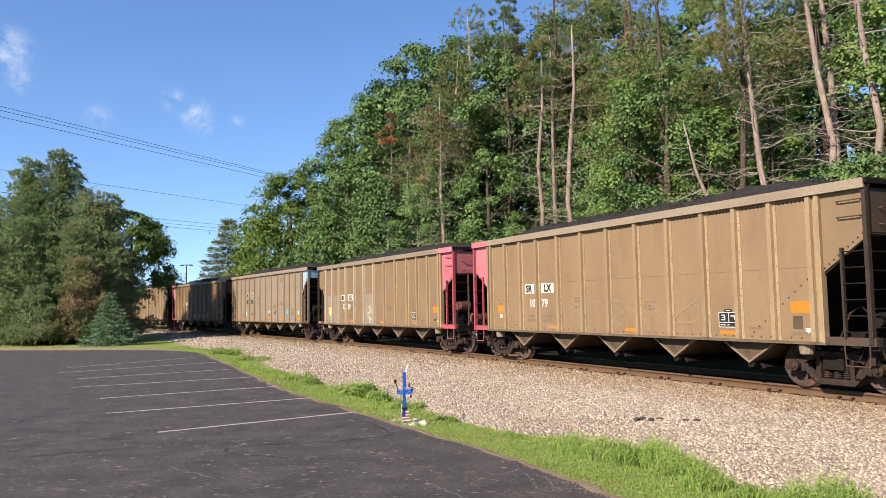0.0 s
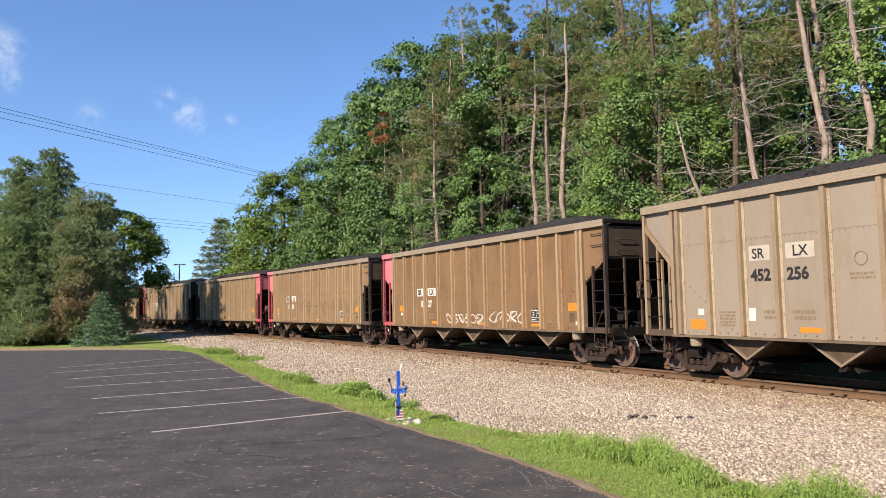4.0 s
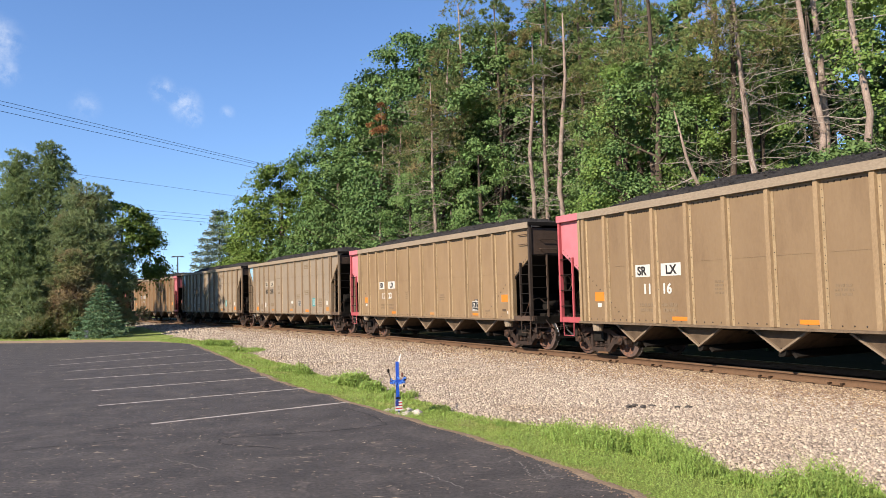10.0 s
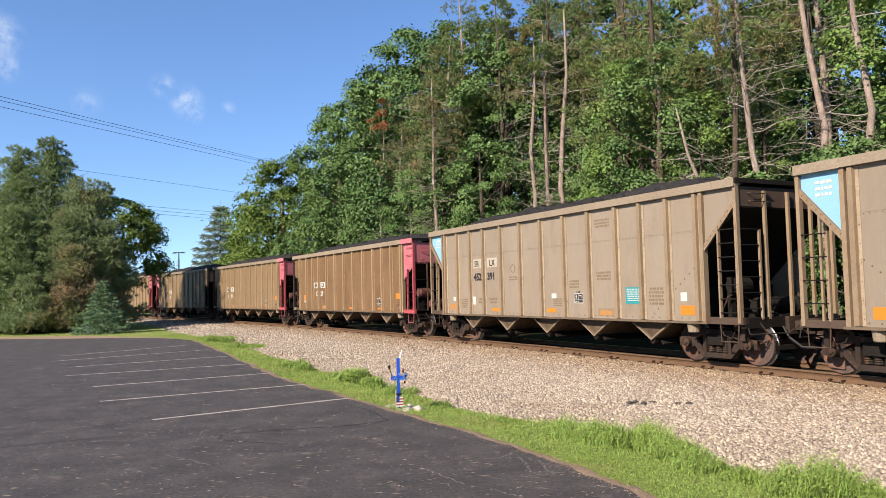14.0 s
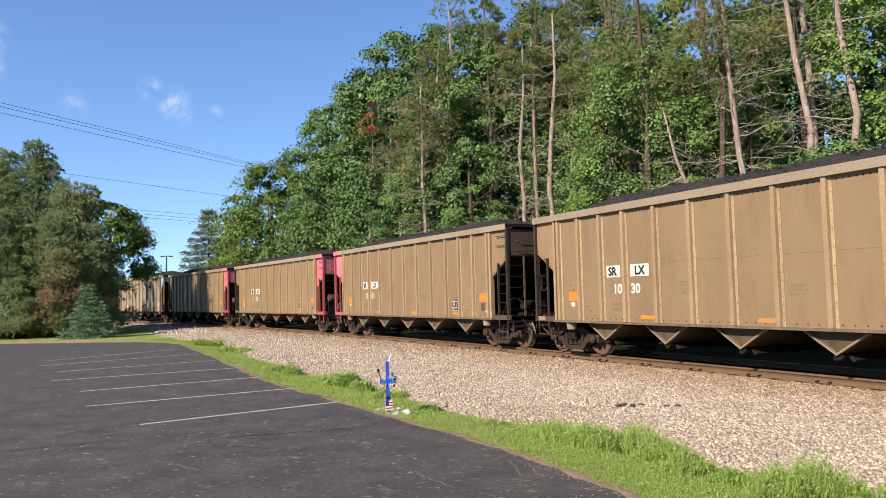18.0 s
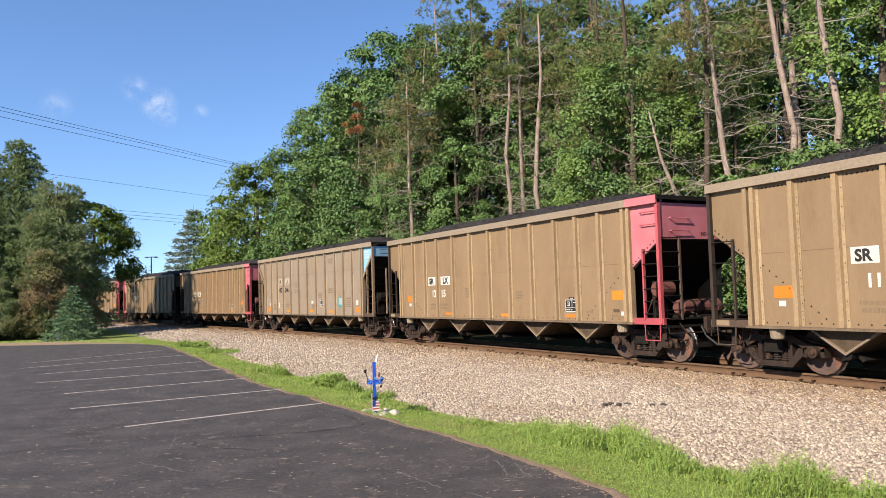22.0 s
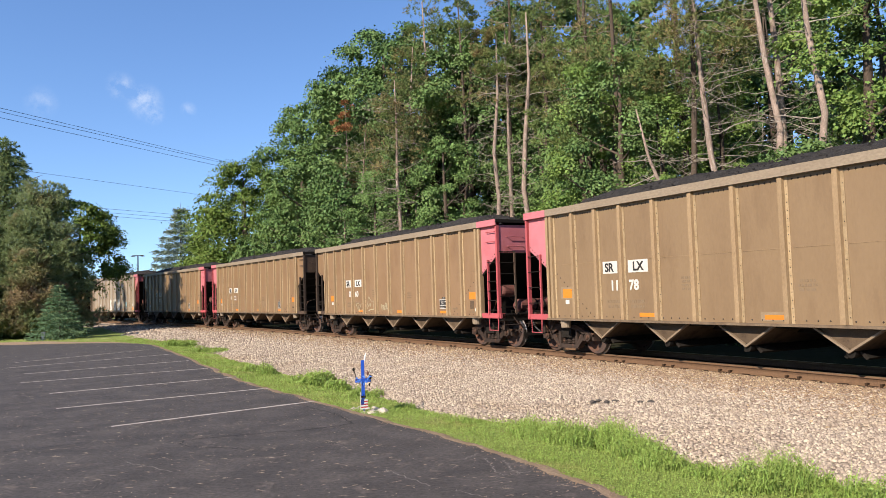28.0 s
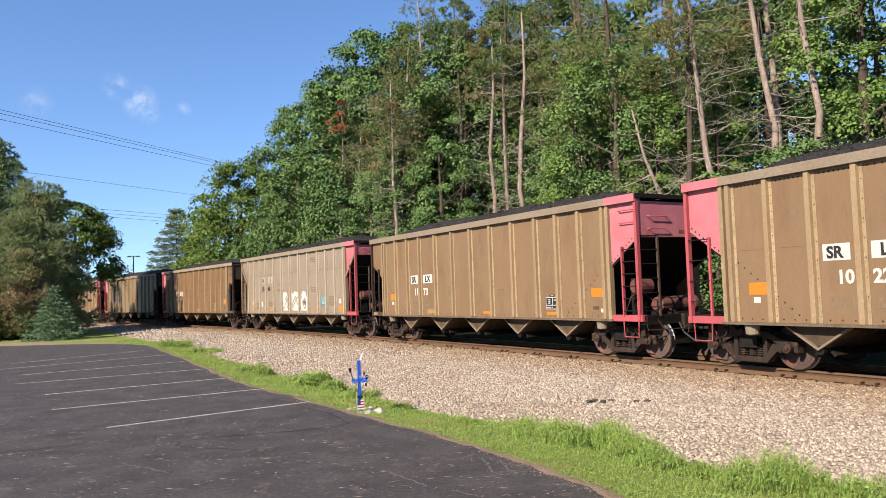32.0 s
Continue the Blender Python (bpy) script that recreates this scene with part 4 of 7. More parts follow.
TREE_KINDS["hedge"] = (111, 8.7, 2.9, 3.0, 64, 330, 0.125, "mid_leaf", 0.28)
TREE_KINDS["back"] = (107, 19.0, 1.5, 4.6, 50, 110, 0.34, "deep_leaf", 0.34)


def needle_quads(p, d, length, width, rng):
    n = len(p)
    s = np.cross(d, rng.normal(size=(n, 3)))
    s = unit(s) * width[:, None]
    e = p + d * length[:, None]
    return np.stack([p - s * 0.6, p + s * 0.6, e + s * 0.5, e - s * 0.5], 1).reshape(-1, 3)


def tuft_crown(seed, h, base, r, blobs, tufts, mat, needles=10, nl=0.22, nw=0.036, power=0.55, lump=0.24, flat=0.55, core=0.0):
    """Brushes of needles gathered on many flattish boughs."""
    rng = np.random.default_rng(seed)
    P, D = [], []
    for k in range(blobs):
        u = ((k + rng.random()) / blobs) ** 1.25
        env = r * (1 - u * 0.97) ** power * rng.uniform(0.8, 1.1)
        a, d = rng.uniform(0, 2 * np.pi), np.sqrt(rng.uniform(0.2, 1.0))
        br = min(max(0.10 * r, r * lump * rng.uniform(0.7, 1.35) * (1.1 - 0.55 * u)), env * 0.7 + 0.10)
        c = np.array([np.cos(a) * d * max(0.0, env - br * 0.5), np.sin(a) * d * max(0.0, env - br * 0.5), base + (h - base) * u * 0.96])
        m = int(tufts * (br / (r * lump)) ** 1.4 * rng.uniform(0.8, 1.2)) + 6
        d3 = unit(rng.normal(size=(m, 3)) + np.array([np.cos(a), np.sin(a), 0.25]) * 0.5)
        q = c + d3 * br * (rng.uniform(0.45, 1.1, m) ** 0.6)[:, None] * np.array([1.25, 1.25, flat])
        out = unit(d3 + np.array([np.cos(a) * 0.5, np.sin(a) * 0.5, 0.8]) + rng.normal(size=(m, 3)) * 0.3)
        P.append(np.repeat(q, needles, 0))
        D.append(unit(np.repeat(out, needles, 0) + rng.normal(size=(m * needles, 3)) * 0.55))
    P, D = np.concatenate(P), np.concatenate(D)
    n = len(P)
    length, width = nl * rng.uniform(0.6, 1.15, n), np.full(n, nw) * rng.uniform(0.7, 1.3, n)
    m = int(n * core)
    if m:
        u = rng.random(m) ** 1.3
        a, d = rng.uniform(0, 2 * np.pi, m), np.sqrt(rng.random(m)) * 0.62 * r * (1 - u * 0.97) ** power
        P = np.concatenate([P, np.stack([np.cos(a) * d, np.sin(a) * d, base + (h - base) * u * 0.9], 1)])
        D = np.concatenate([D, unit(rng.normal(size=(m, 3)))])
        length, width = np.concatenate([length, nl * rng.uniform(1.0, 1.6, m)]), np.concatenate([width, nw * rng.uniform(1.8, 3.2, m)])
        n += m
    v = needle_quads(P, D, length, width, rng)
    return raw_mesh("needles", v, np.arange(4 * n).reshape(-1, 4), mat)


def white_pine(key, at, turn, seed, h, r, mat="pine_needle", label="", base=0.4, blobs=150, tufts=34, category="tree", name="pine_tree", power=0.55, size=1.0):
    needles = once(("pine", key), lambda: tuft_crown(seed, h, base, r, blobs, tufts, mat, needles=12, nl=0.24, nw=0.024, power=power, lump=0.22, core=0.12))
    limbs = once(("pinelimb", key), lambda: trunk_mesh(seed, h, 0.016 * h + 0.03, "bark", limbs=26, limb_from=0.08, limb_len=r / h * 1.0, lean=0.01, up=0.25, top=0.96))
    t = tagged(new(name), label or "bushy green pine tree beside the parking lot", category, "evergreens beside the lot")
    t.matrix_basis = pose(*at, 0, 0, turn) @ Matrix.Diagonal((size, size, size, 1))
    put("trunk", limbs, t)
    put("crown", needles, t)
    return t


def spruce_boughs(seed, h, r, mat, tiers, arms, nl, nw, per):
    """Whorls of drooping boughs, each a flat spray of needles, in a narrow cone."""
    rng = np.random.default_rng(seed)
    P, D, L = [], [], []
    for k in range(tiers):
        u = (k + 0.3 * rng.random()) / tiers
        reach = r * (1 - u) ** 0.92 + 0.03 * r
        for j in range(arms):
            a = 2 * np.pi * (j + rng.random()) / arms
            ln = reach * rng.uniform(0.72, 1.10)
            n = max(8, int(per * (ln / r + 0.12)))
            w = rng.random(n) ** 0.7
            off = rng.normal(0, 1, n) * 0.16 * ln * (1.05 - w * 0.75)
            out = np.array([np.cos(a), np.sin(a), 0.0])
            side = np.array([-np.sin(a), np.cos(a), 0.0])
            z = h * (0.04 + 0.93 * u) - 0.30 * ln * w + 0.20 * ln * w ** 3 - np.abs(off) * 0.35 - np.abs(rng.normal(0, 0.035 * r, n))
            P.append(out * (w * ln)[:, None] + side * off[:, None] + np.stack([0 * z, 0 * z, z], 1))
            D.append(unit(out * 0.8 + side * np.sign(off)[:, None] * 0.5 + rng.normal(size=(n, 3)) * 0.35 + np.array([0, 0, -0.1])))
            L.append(nl * rng.uniform(0.7, 1.2, n))
    P, D, L = np.concatenate(P), np.concatenate(D), np.concatenate(L)
    n = len(P)
    v = needle_quads(P, D, L, np.full(n, nw) * rng.uniform(0.7, 1.3, n), rng)
    return raw_mesh("boughs", v, np.arange(4 * n).reshape(-1, 4), mat)


def spruce(at, seed, h, r, mat="blue_needle", label="", group="evergreens beside the lot"):
    small = h < 4
    needles = spruce_boughs(seed, h, r, mat, 15, 14, 0.16, 0.022, 70) if small else spruce_boughs(seed, h, r, mat, 17, 12, 0.46, 0.065, 120)
    stem = Shape().tube([(0, 0, -0.3), (0, 0, h * 0.5), (0, 0, h * 0.975)], [0.014 * h + 0.02, 0.008 * h, 0.008], 7)
    t = tagged(new("spruce_tree"), label or "small blue-green spruce at the edge of the lot", "tree", group)
    t.matrix_basis = pose(*at)
    put("trunk", stem.mesh("trunk", "bark", True), t)
    put("crown", needles, t)
    return t


def dead_branches(rng, path, z0, z1, count, ln, down=0.15):
    """Bare crooked limbs with twigs along a stem."""
    s = Shape()
    for k in range(count):
        u = (k + rng.random()) / count
        z = z0 + (z1 - z0) * u
        i = min(len(path) - 2, max(0, sum(1 for p in path if p[2] <= z) - 1))
        w = (z - path[i][2]) / max(1e-6, path[i + 1][2] - path[i][2])
        p = Vector(path[i]).lerp(Vector(path[i + 1]), min(1, max(0, w)))
        a, l = rng.uniform(0, 6.28), ln * rng.uniform(0.2, 1.15)
        d = Vector((math.cos(a), math.sin(a), rng.uniform(-down - 0.2, 0.35)))
        side = d.cross(Vector((0, 0, 1)))
        pts, q = [p], p.copy()
        bend = rng.uniform(-0.35, 0.35)
        for i2 in range(5):
            q = q + (d + side * (bend * i2 / 4 + rng.uniform(-0.5, 0.5)) + Vector((0, 0, rng.uniform(-0.34, 0.36)))) * l / 5
            pts.append(q.copy())
        r = 0.019 * rng.uniform(0.6, 1.35)
        s.tube(pts, [r, r * 0.85, r * 0.7, r * 0.55, r * 0.35, r * 0.15], 5, False)
        for _ in range(rng.randint(5, 10)):
            q = pts[rng.randint(1, 4)]
            e = Vector((rng.uniform(-1, 1), rng.uniform(-1, 1), rng.uniform(-0.5, 0.9))).normalized() * l * rng.uniform(0.12, 0.45)
            s.tube([q, q + e * 0.5 + Vector((0, 0, 0.02)), q + e], [r * 0.4, r * 0.28, r * 0.1], 4, False)
    return s


def red_pine(at, h, lean=(0, 0), seed=1, r0=0.19, crown=True, crown_mat="olive_needle", dead=26, from_z=3.5, dead_len=2.2, crown_from=0.66, crown_r=2.4, crown_thin=0.85, label="", bark="pine_bark"):
    rng = random.Random(seed)
    path = [(lean[0] * h * u + 0.21 * rng.uniform(-1, 1) * (u > 0), lean[1] * h * u + 0.21 * rng.uniform(-1, 1) * (u > 0), -0.3 + (h + 0.3) * u) for u in (0, 0.15, 0.3, 0.45, 0.6, 0.8, 1.0)]
    stem = Shape().tube(path, [r0 * k for k in (1.15, 1, 0.92, 0.82, 0.72, 0.5, 0.18)], 9)
    t = tagged(new("red_pine"), label or "tall half-dead red pine with bare grey limbs and a thin top", "tree", "pines of the wood")
    t.matrix_basis = pose(at[0], at[1], -0.35)
    put("trunk", stem.mesh("trunk", bark, True), t)
    tagged(put("dead_limbwork", dead_branches(rng, path, from_z, h * 0.9, dead, dead_len).mesh("dead_limbwork", "dead_wood", True), t, label="bare grey dead limbs"), kind="stuff")
    if crown:
        needles = tuft_crown(seed + 50, h * 1.04, h * crown_from, crown_r, int(34 * crown_thin), 34, crown_mat, needles=11, nl=0.19, nw=0.017, power=0.42, lump=0.26, flat=0.5)
        at_top = Matrix.Translation((path[5][0] * 0.9, path[5][1] * 0.9, 0))
        put("crown", needles, t, at_top)
    return t


def build_wood():
    rng = random.Random(77)
    # low growth right behind the track
    for s in np.arange(-50, 34, 3.4):
        x, y = track(s + rng.uniform(-1, 1), rng.uniform(6.8, 8.6))
        broadleaf("bush_near" if s > 9 else rng.choice(["bush", "bush_deep", "bush_deep"]), (float(x), float(y), -0.5), rng.uniform(0.60, 0.95), rng.uniform(0, 360), "dense green undergrowth at the foot of the wood", "undergrowth of the wood")
    # middle rows
    for s in np.arange(-46, 32, 4.4):
        x, y = track(s + rng.uniform(-1.2, 1.2), rng.uniform(10.0, 13.0))
        broadleaf(rng.choice(["slim", "tall_deep", "tall"]) if s < 6 else rng.choice(["slim", "slim_bright", "slim_bright"]), (float(x), float(y), -0.5), rng.uniform(0.66, 0.92) * (0.84 if s > 14 else 1), rng.uniform(0, 360))
    for s in (*np.arange(-44, 6, 5.4), 12.0):
        x, y = track(s + rng.uniform(-1.2, 1.2), rng.uniform(15.5, 19))
        broadleaf("back" if s < 4 else "slim", (float(x), float(y), -0.6), rng.uniform(0.98, 1.12), rng.uniform(0, 360))
    for s in np.arange(-40, 4, 6.0):
        x, y = track(s + rng.uniform(-2, 2), rng.uniform(24, 31))
        broadleaf("back", (float(x), float(y), -0.6), rng.uniform(1.0, 1.15), rng.uniform(0, 360))
    # the wood's far end, lower towards its tip
    broadleaf("round", (-15.5, 73.4, -0.4), 1.19, 40, "rounded bright green broadleaf tree at the wood's end")
    broadleaf("bush_deep", (-10.6, 71.0, -0.4), 1.25, 160, "rounded bright green broadleaf tree at the wood's end")
    broadleaf("bush_deep", (-22.0, 82.0, -0.4), 1.0, 100, "dark green bushy tree beside the track")
    for x, y, k, size in ((2.4, 44.2, "slim", 0.72), (0.2, 47.6, "slim", 0.74), (-2.2, 50.4, "slim", 0.66), (8.1, 33.2, "slim_bright", 0.78), (8.7, 30.2, "slim", 0.76), (10.2, 29.0, "slim_bright", 0.62), (15.6, 24.6, "slim_bright", 0.9),  (-9.2, 67.5, "tall", 1.04), (-6.6, 64.5, "tall", 1.09), (-4.3, 61.5, "tall_deep", 1.13), (-2.1, 57.6, "tall", 1.20), (-0.2, 54.5, "tall_deep", 1.16), (2.2, 52.0, "tall", 1.10), (4.0, 47.5, "tall", 1.0)):
        broadleaf(k, (x, y, -0.4), size, rng.uniform(0, 360), "tall leafy broadleaf tree at the edge of the wood")
    # pines
    red_pine((5.0, 41.2), 16.4, (0.006, 0.0), 1, 0.15, crown_r=1.2, crown_from=0.86, dead=40)
    red_pine((5.7, 41.6), 17.2, (0.006, 0.0), 2, 0.13, crown=False, dead=44)
    red_pine((6.3, 38.9), 16.8, (0.008, 0), 3, 0.17, crown=False, dead=46, dead_len=2.8)
    red_pine((3.6, 45.6), 20.6, (0.0, 0), 4, 0.15, crown_from=0.86, crown_r=1.2, dead=24, bark="bark")
    red_pine((1.2, 49.6), 21.6, (0.01, 0), 5, 0.17, crown_from=0.62, crown_r=2.9, dead=30, crown_thin=1.7)
    red_pine((0.4, 48.6), 18.2, (0.01, 0), 15, 0.14, crown_from=0.60, crown_r=3.0, crown_mat="brown_needle", dead=75, dead_len=3.2, crown_thin=1.0)
    red_pine((-3.0, 53.5), 14.5, (0.01, 0), 16, 0.13, crown_from=0.62, crown_r=2.4, crown_mat="brown_needle", dead=75, dead_len=3.2, crown_thin=1.0)
    red_pine((11.8, 27.6), 8.8, (-0.36, 0.02), 6, 0.12, crown=False, dead=34, from_z=2.5, dead_len=2.4)
    red_pine((11.7, 26.4), 15.5, (-0.055, 0.06), 7, 0.135, crown_mat="olive_needle", dead=56, crown_r=2.4, dead_len=3.0, crown_from=0.66)
    red_pine((12.8, 24.3), 16.5, (-0.05, 0.06), 8, 0.135, crown=False, dead=40, dead_len=3.0)
    red_pine((13.4, 23.1), 17.0, (-0.02, 0.04), 9, 0.135, crown=False, dead=32, dead_len=2.8)
    red_pine((14.3, 27.9), 18.0, (0.0, 0.0), 10, 0.16, crown=False, dead=50, dead_len=2.8)
    red_pine((8.6, 34.6), 18.5, (0.01, 0.0), 11, 0.15, crown_from=0.45, crown_r=2.9, crown_thin=1.0, dead=24, bark="bark")
    red_pine((9.4, 32.4), 18.5, (-0.01, 0.0), 12, 0.15, crown_from=0.50, crown_r=2.8, crown_mat="brown_needle", crown_thin=0.7, dead=24, bark="bark")
    red_pine((7.9, 41.6), 19.0, (0.0, 0.0), 13, 0.15, crown_from=0.66, crown_r=2.4, crown_thin=1.0, dead=24, bark="bark")
    red_pine((10.9, 28.0), 16.5, (0.0, 0.0), 22, 0.14, crown_from=0.60, crown_r=2.6, crown_thin=1.1, dead=40, dead_len=2.6, bark="bark")
    red_pine((-0.5, 46.4), 15.4, (0.01, 0), 23, 0.14, crown_from=0.60, crown_r=2.6, crown_mat="brown_needle", dead=75, dead_len=3.4, crown_thin=1.0)
    red_pine((-4.3, 53.0), 15.4, (0.01, 0), 24, 0.07, crown_from=0.88, crown_r=1.1, crown_mat="red_needle", crown_thin=0.25, dead=14, dead_len=1.6)
    red_pine((6.4, 44.2), 22.5, (0.0, 0.0), 31, 0.17, crown_from=0.58, crown_r=3.0, crown_mat="brown_needle", crown_thin=1.3, dead=30, bark="bark")
    red_pine((8.4, 45.0), 23.5, (0.0, 0.0), 32, 0.17, crown_from=0.55, crown_r=3.2, crown_thin=1.5, dead=30, bark="bark")
    red_pine((10.2, 42.0), 22.5, (0.0, 0.0), 33, 0.17, crown_from=0.50, crown_r=3.2, crown_thin=1.5, dead=30, bark="bark")
    broadleaf("tall_deep", (7.4, 48.5, -0.4), 1.12, 200, "tall leafy broadleaf tree at the edge of the wood")
    broadleaf("tall", (10.4, 46.0, -0.4), 1.12, 80, "tall leafy broadleaf tree at the edge of the wood")
    red_pine((11.2, 29.6), 17.5, (0.0, 0.0), 14, 0.15, crown_from=0.50, crown_r=2.6, crown_thin=0.6, dead=24, bark="bark")


def build_left_trees():
    white_pine("a", (-27.9, 53.4, -0.2), 0, 201, 14.0, 4.6, label="tall bushy dark green pine beside the parking lot", power=0.66)
    white_pine("a", (-30.0, 53.0, -0.2), 90, 201, 14.0, 4.6, size=0.95, label="tall bushy dark green pine beside the parking lot", power=0.66)
    white_pine("c", (-23.6, 49.8, -0.2), 40, 203, 10.2, 3.5, mat="worn_needle", label="grey-green bushy pine with browned inner branches", power=0.36)
    white_pine("d", (-27.6, 48.6, -0.2), 10, 204, 8.2, 3.7, mat="pine_needle", label="bushy green pine at the edge of the lot")
    white_pine("e", (-23.0, 47.3, -0.2), 10, 205, 5.4, 2.6, mat="dry_needle", label="low browned pine growth under the evergreens", blobs=70)
    white_pine("f", (-25.4, 46.4, -0.2), 10, 206, 3.6, 2.3, mat="worn_needle", label="low browned green pine growth at the lot's edge", blobs=44)
    white_pine("a", (-33.6, 53.4, -0.2), 200, 201, 14.0, 4.6, size=0.83, label="tall bushy dark green pine beside the parking lot", power=0.66)
    white_pine("d", (-31.8, 49.4, -0.2), 130, 204, 8.2, 3.7, size=0.92, label="bushy green pine at the edge of the lot")
    spruce((-20.1, 44.5, -0.2), 211, 3.4, 1.9)
    broadleaf("hedge", (-24.2, 56.6, -0.3), 1.12, 30, "green broadleaf tree behind the pines", "evergreens beside the lot")
    broadleaf("tall", (-34.0, 60.0, -0.3), 0.62, 130, "green broadleaf tree behind the pines", "evergreens beside the lot")
    spruce((-25.6, 86.3, -0.3), 212, 13.5, 6.0, mat="pale_needle", label="tall grey-green spruce behind the train", group="far trees")
    spruce((-19.4, 85.0, -0.3), 213, 9.0, 3.6, mat="pale_needle", label="tall grey-green spruce behind the train", group="far trees")


def build_far():
    # overhead wires and a light mast behind the train
    for a, b, sag in (((-36.4, 59.8, 18.55), (-22.9, 102.5, 19.95), 0.0), ((-36.4, 59.8, 18.22), (-22.9, 102.5, 19.72), 0.0), ((-36.4, 59.8, 17.70), (-22.9, 102.5, 19.20), 0.0),
                      ((-56.0, 139.2, 19.00), (-42.7, 154.2, 18.70), 0.0), ((-56.0, 139.2, 18.30), (-42.7, 154.2, 18.00), 0.0), ((-56.0, 139.2, 17.70), (-42.7, 154.2, 17.30), 0.0), ((-65.4, 123.8, 24.10), (-42.7, 154.2, 23.20), 0.0)):
        a, b = Vector(a), Vector(b)
        d = b - a
        pts = []
        for k in range(25):
            u = -1.2 + 3.6 * k / 24
            p = a + d * u
            pts.append(p + Vector((0, 0, sag * ((2 * u - 1) ** 2 - 1))))
        tagged(new("overhead_wire", Shape().tube(pts, 0.020 if a.y < 70 else 0.026, 5, False).mesh("overhead_wire", "wire")), "thin dark overhead power line against the sky", "power line", "overhead wires")
    for x, y, top in ((-52.6, 8.56, 17.20), (-4.0, 162.3, 21.90), (-71.96, 121.2, 19.80), (-24.1, 175.2, 18.30), (-92.6, 87.3, 25.60), (-10.9, 196.8, 21.90)):
        u = tagged(new("utility_pole"), "weathered wooden utility pole that carries the overhead wires", "utility pole", "utility poles")
        u.matrix_basis = pose(x, y, -0.3)
        put("pole", once(("upole", top), lambda: Shape().tube([(0, 0, 0), (0, 0, top + 0.4)], [0.18, 0.11], 8).mesh("pole", "bark")), u)
        put("crossarm", once(("uarm", top), lambda: Shape().box(-1.1, 1.1, -0.06, 0.06, top - 0.6, top - 0.48).mesh("crossarm", "bark")), u)
    m = tagged(new("light_mast"), "distant grey lamp mast with a crossbar top", "street lamp")
    m.matrix_basis = pose(-46.5, 132.1, -0.3)
    put("pole", Shape().tube([(0, 0, 0), (0, 0, 10)], [0.16, 0.10], 8).mesh("pole", "wire"), m)
    put("crossbar", Shape().box(-0.95, 0.95, -0.08, 0.08, 9.95, 10.08).mesh("crossbar", "wire"), m)
    for x in (-0.8, 0.8):
        put("lamp_head", Shape().box(x - 0.3, x + 0.3, -0.2, 0.2, 9.85, 9.97).mesh("lamp_head", "wire"), m)


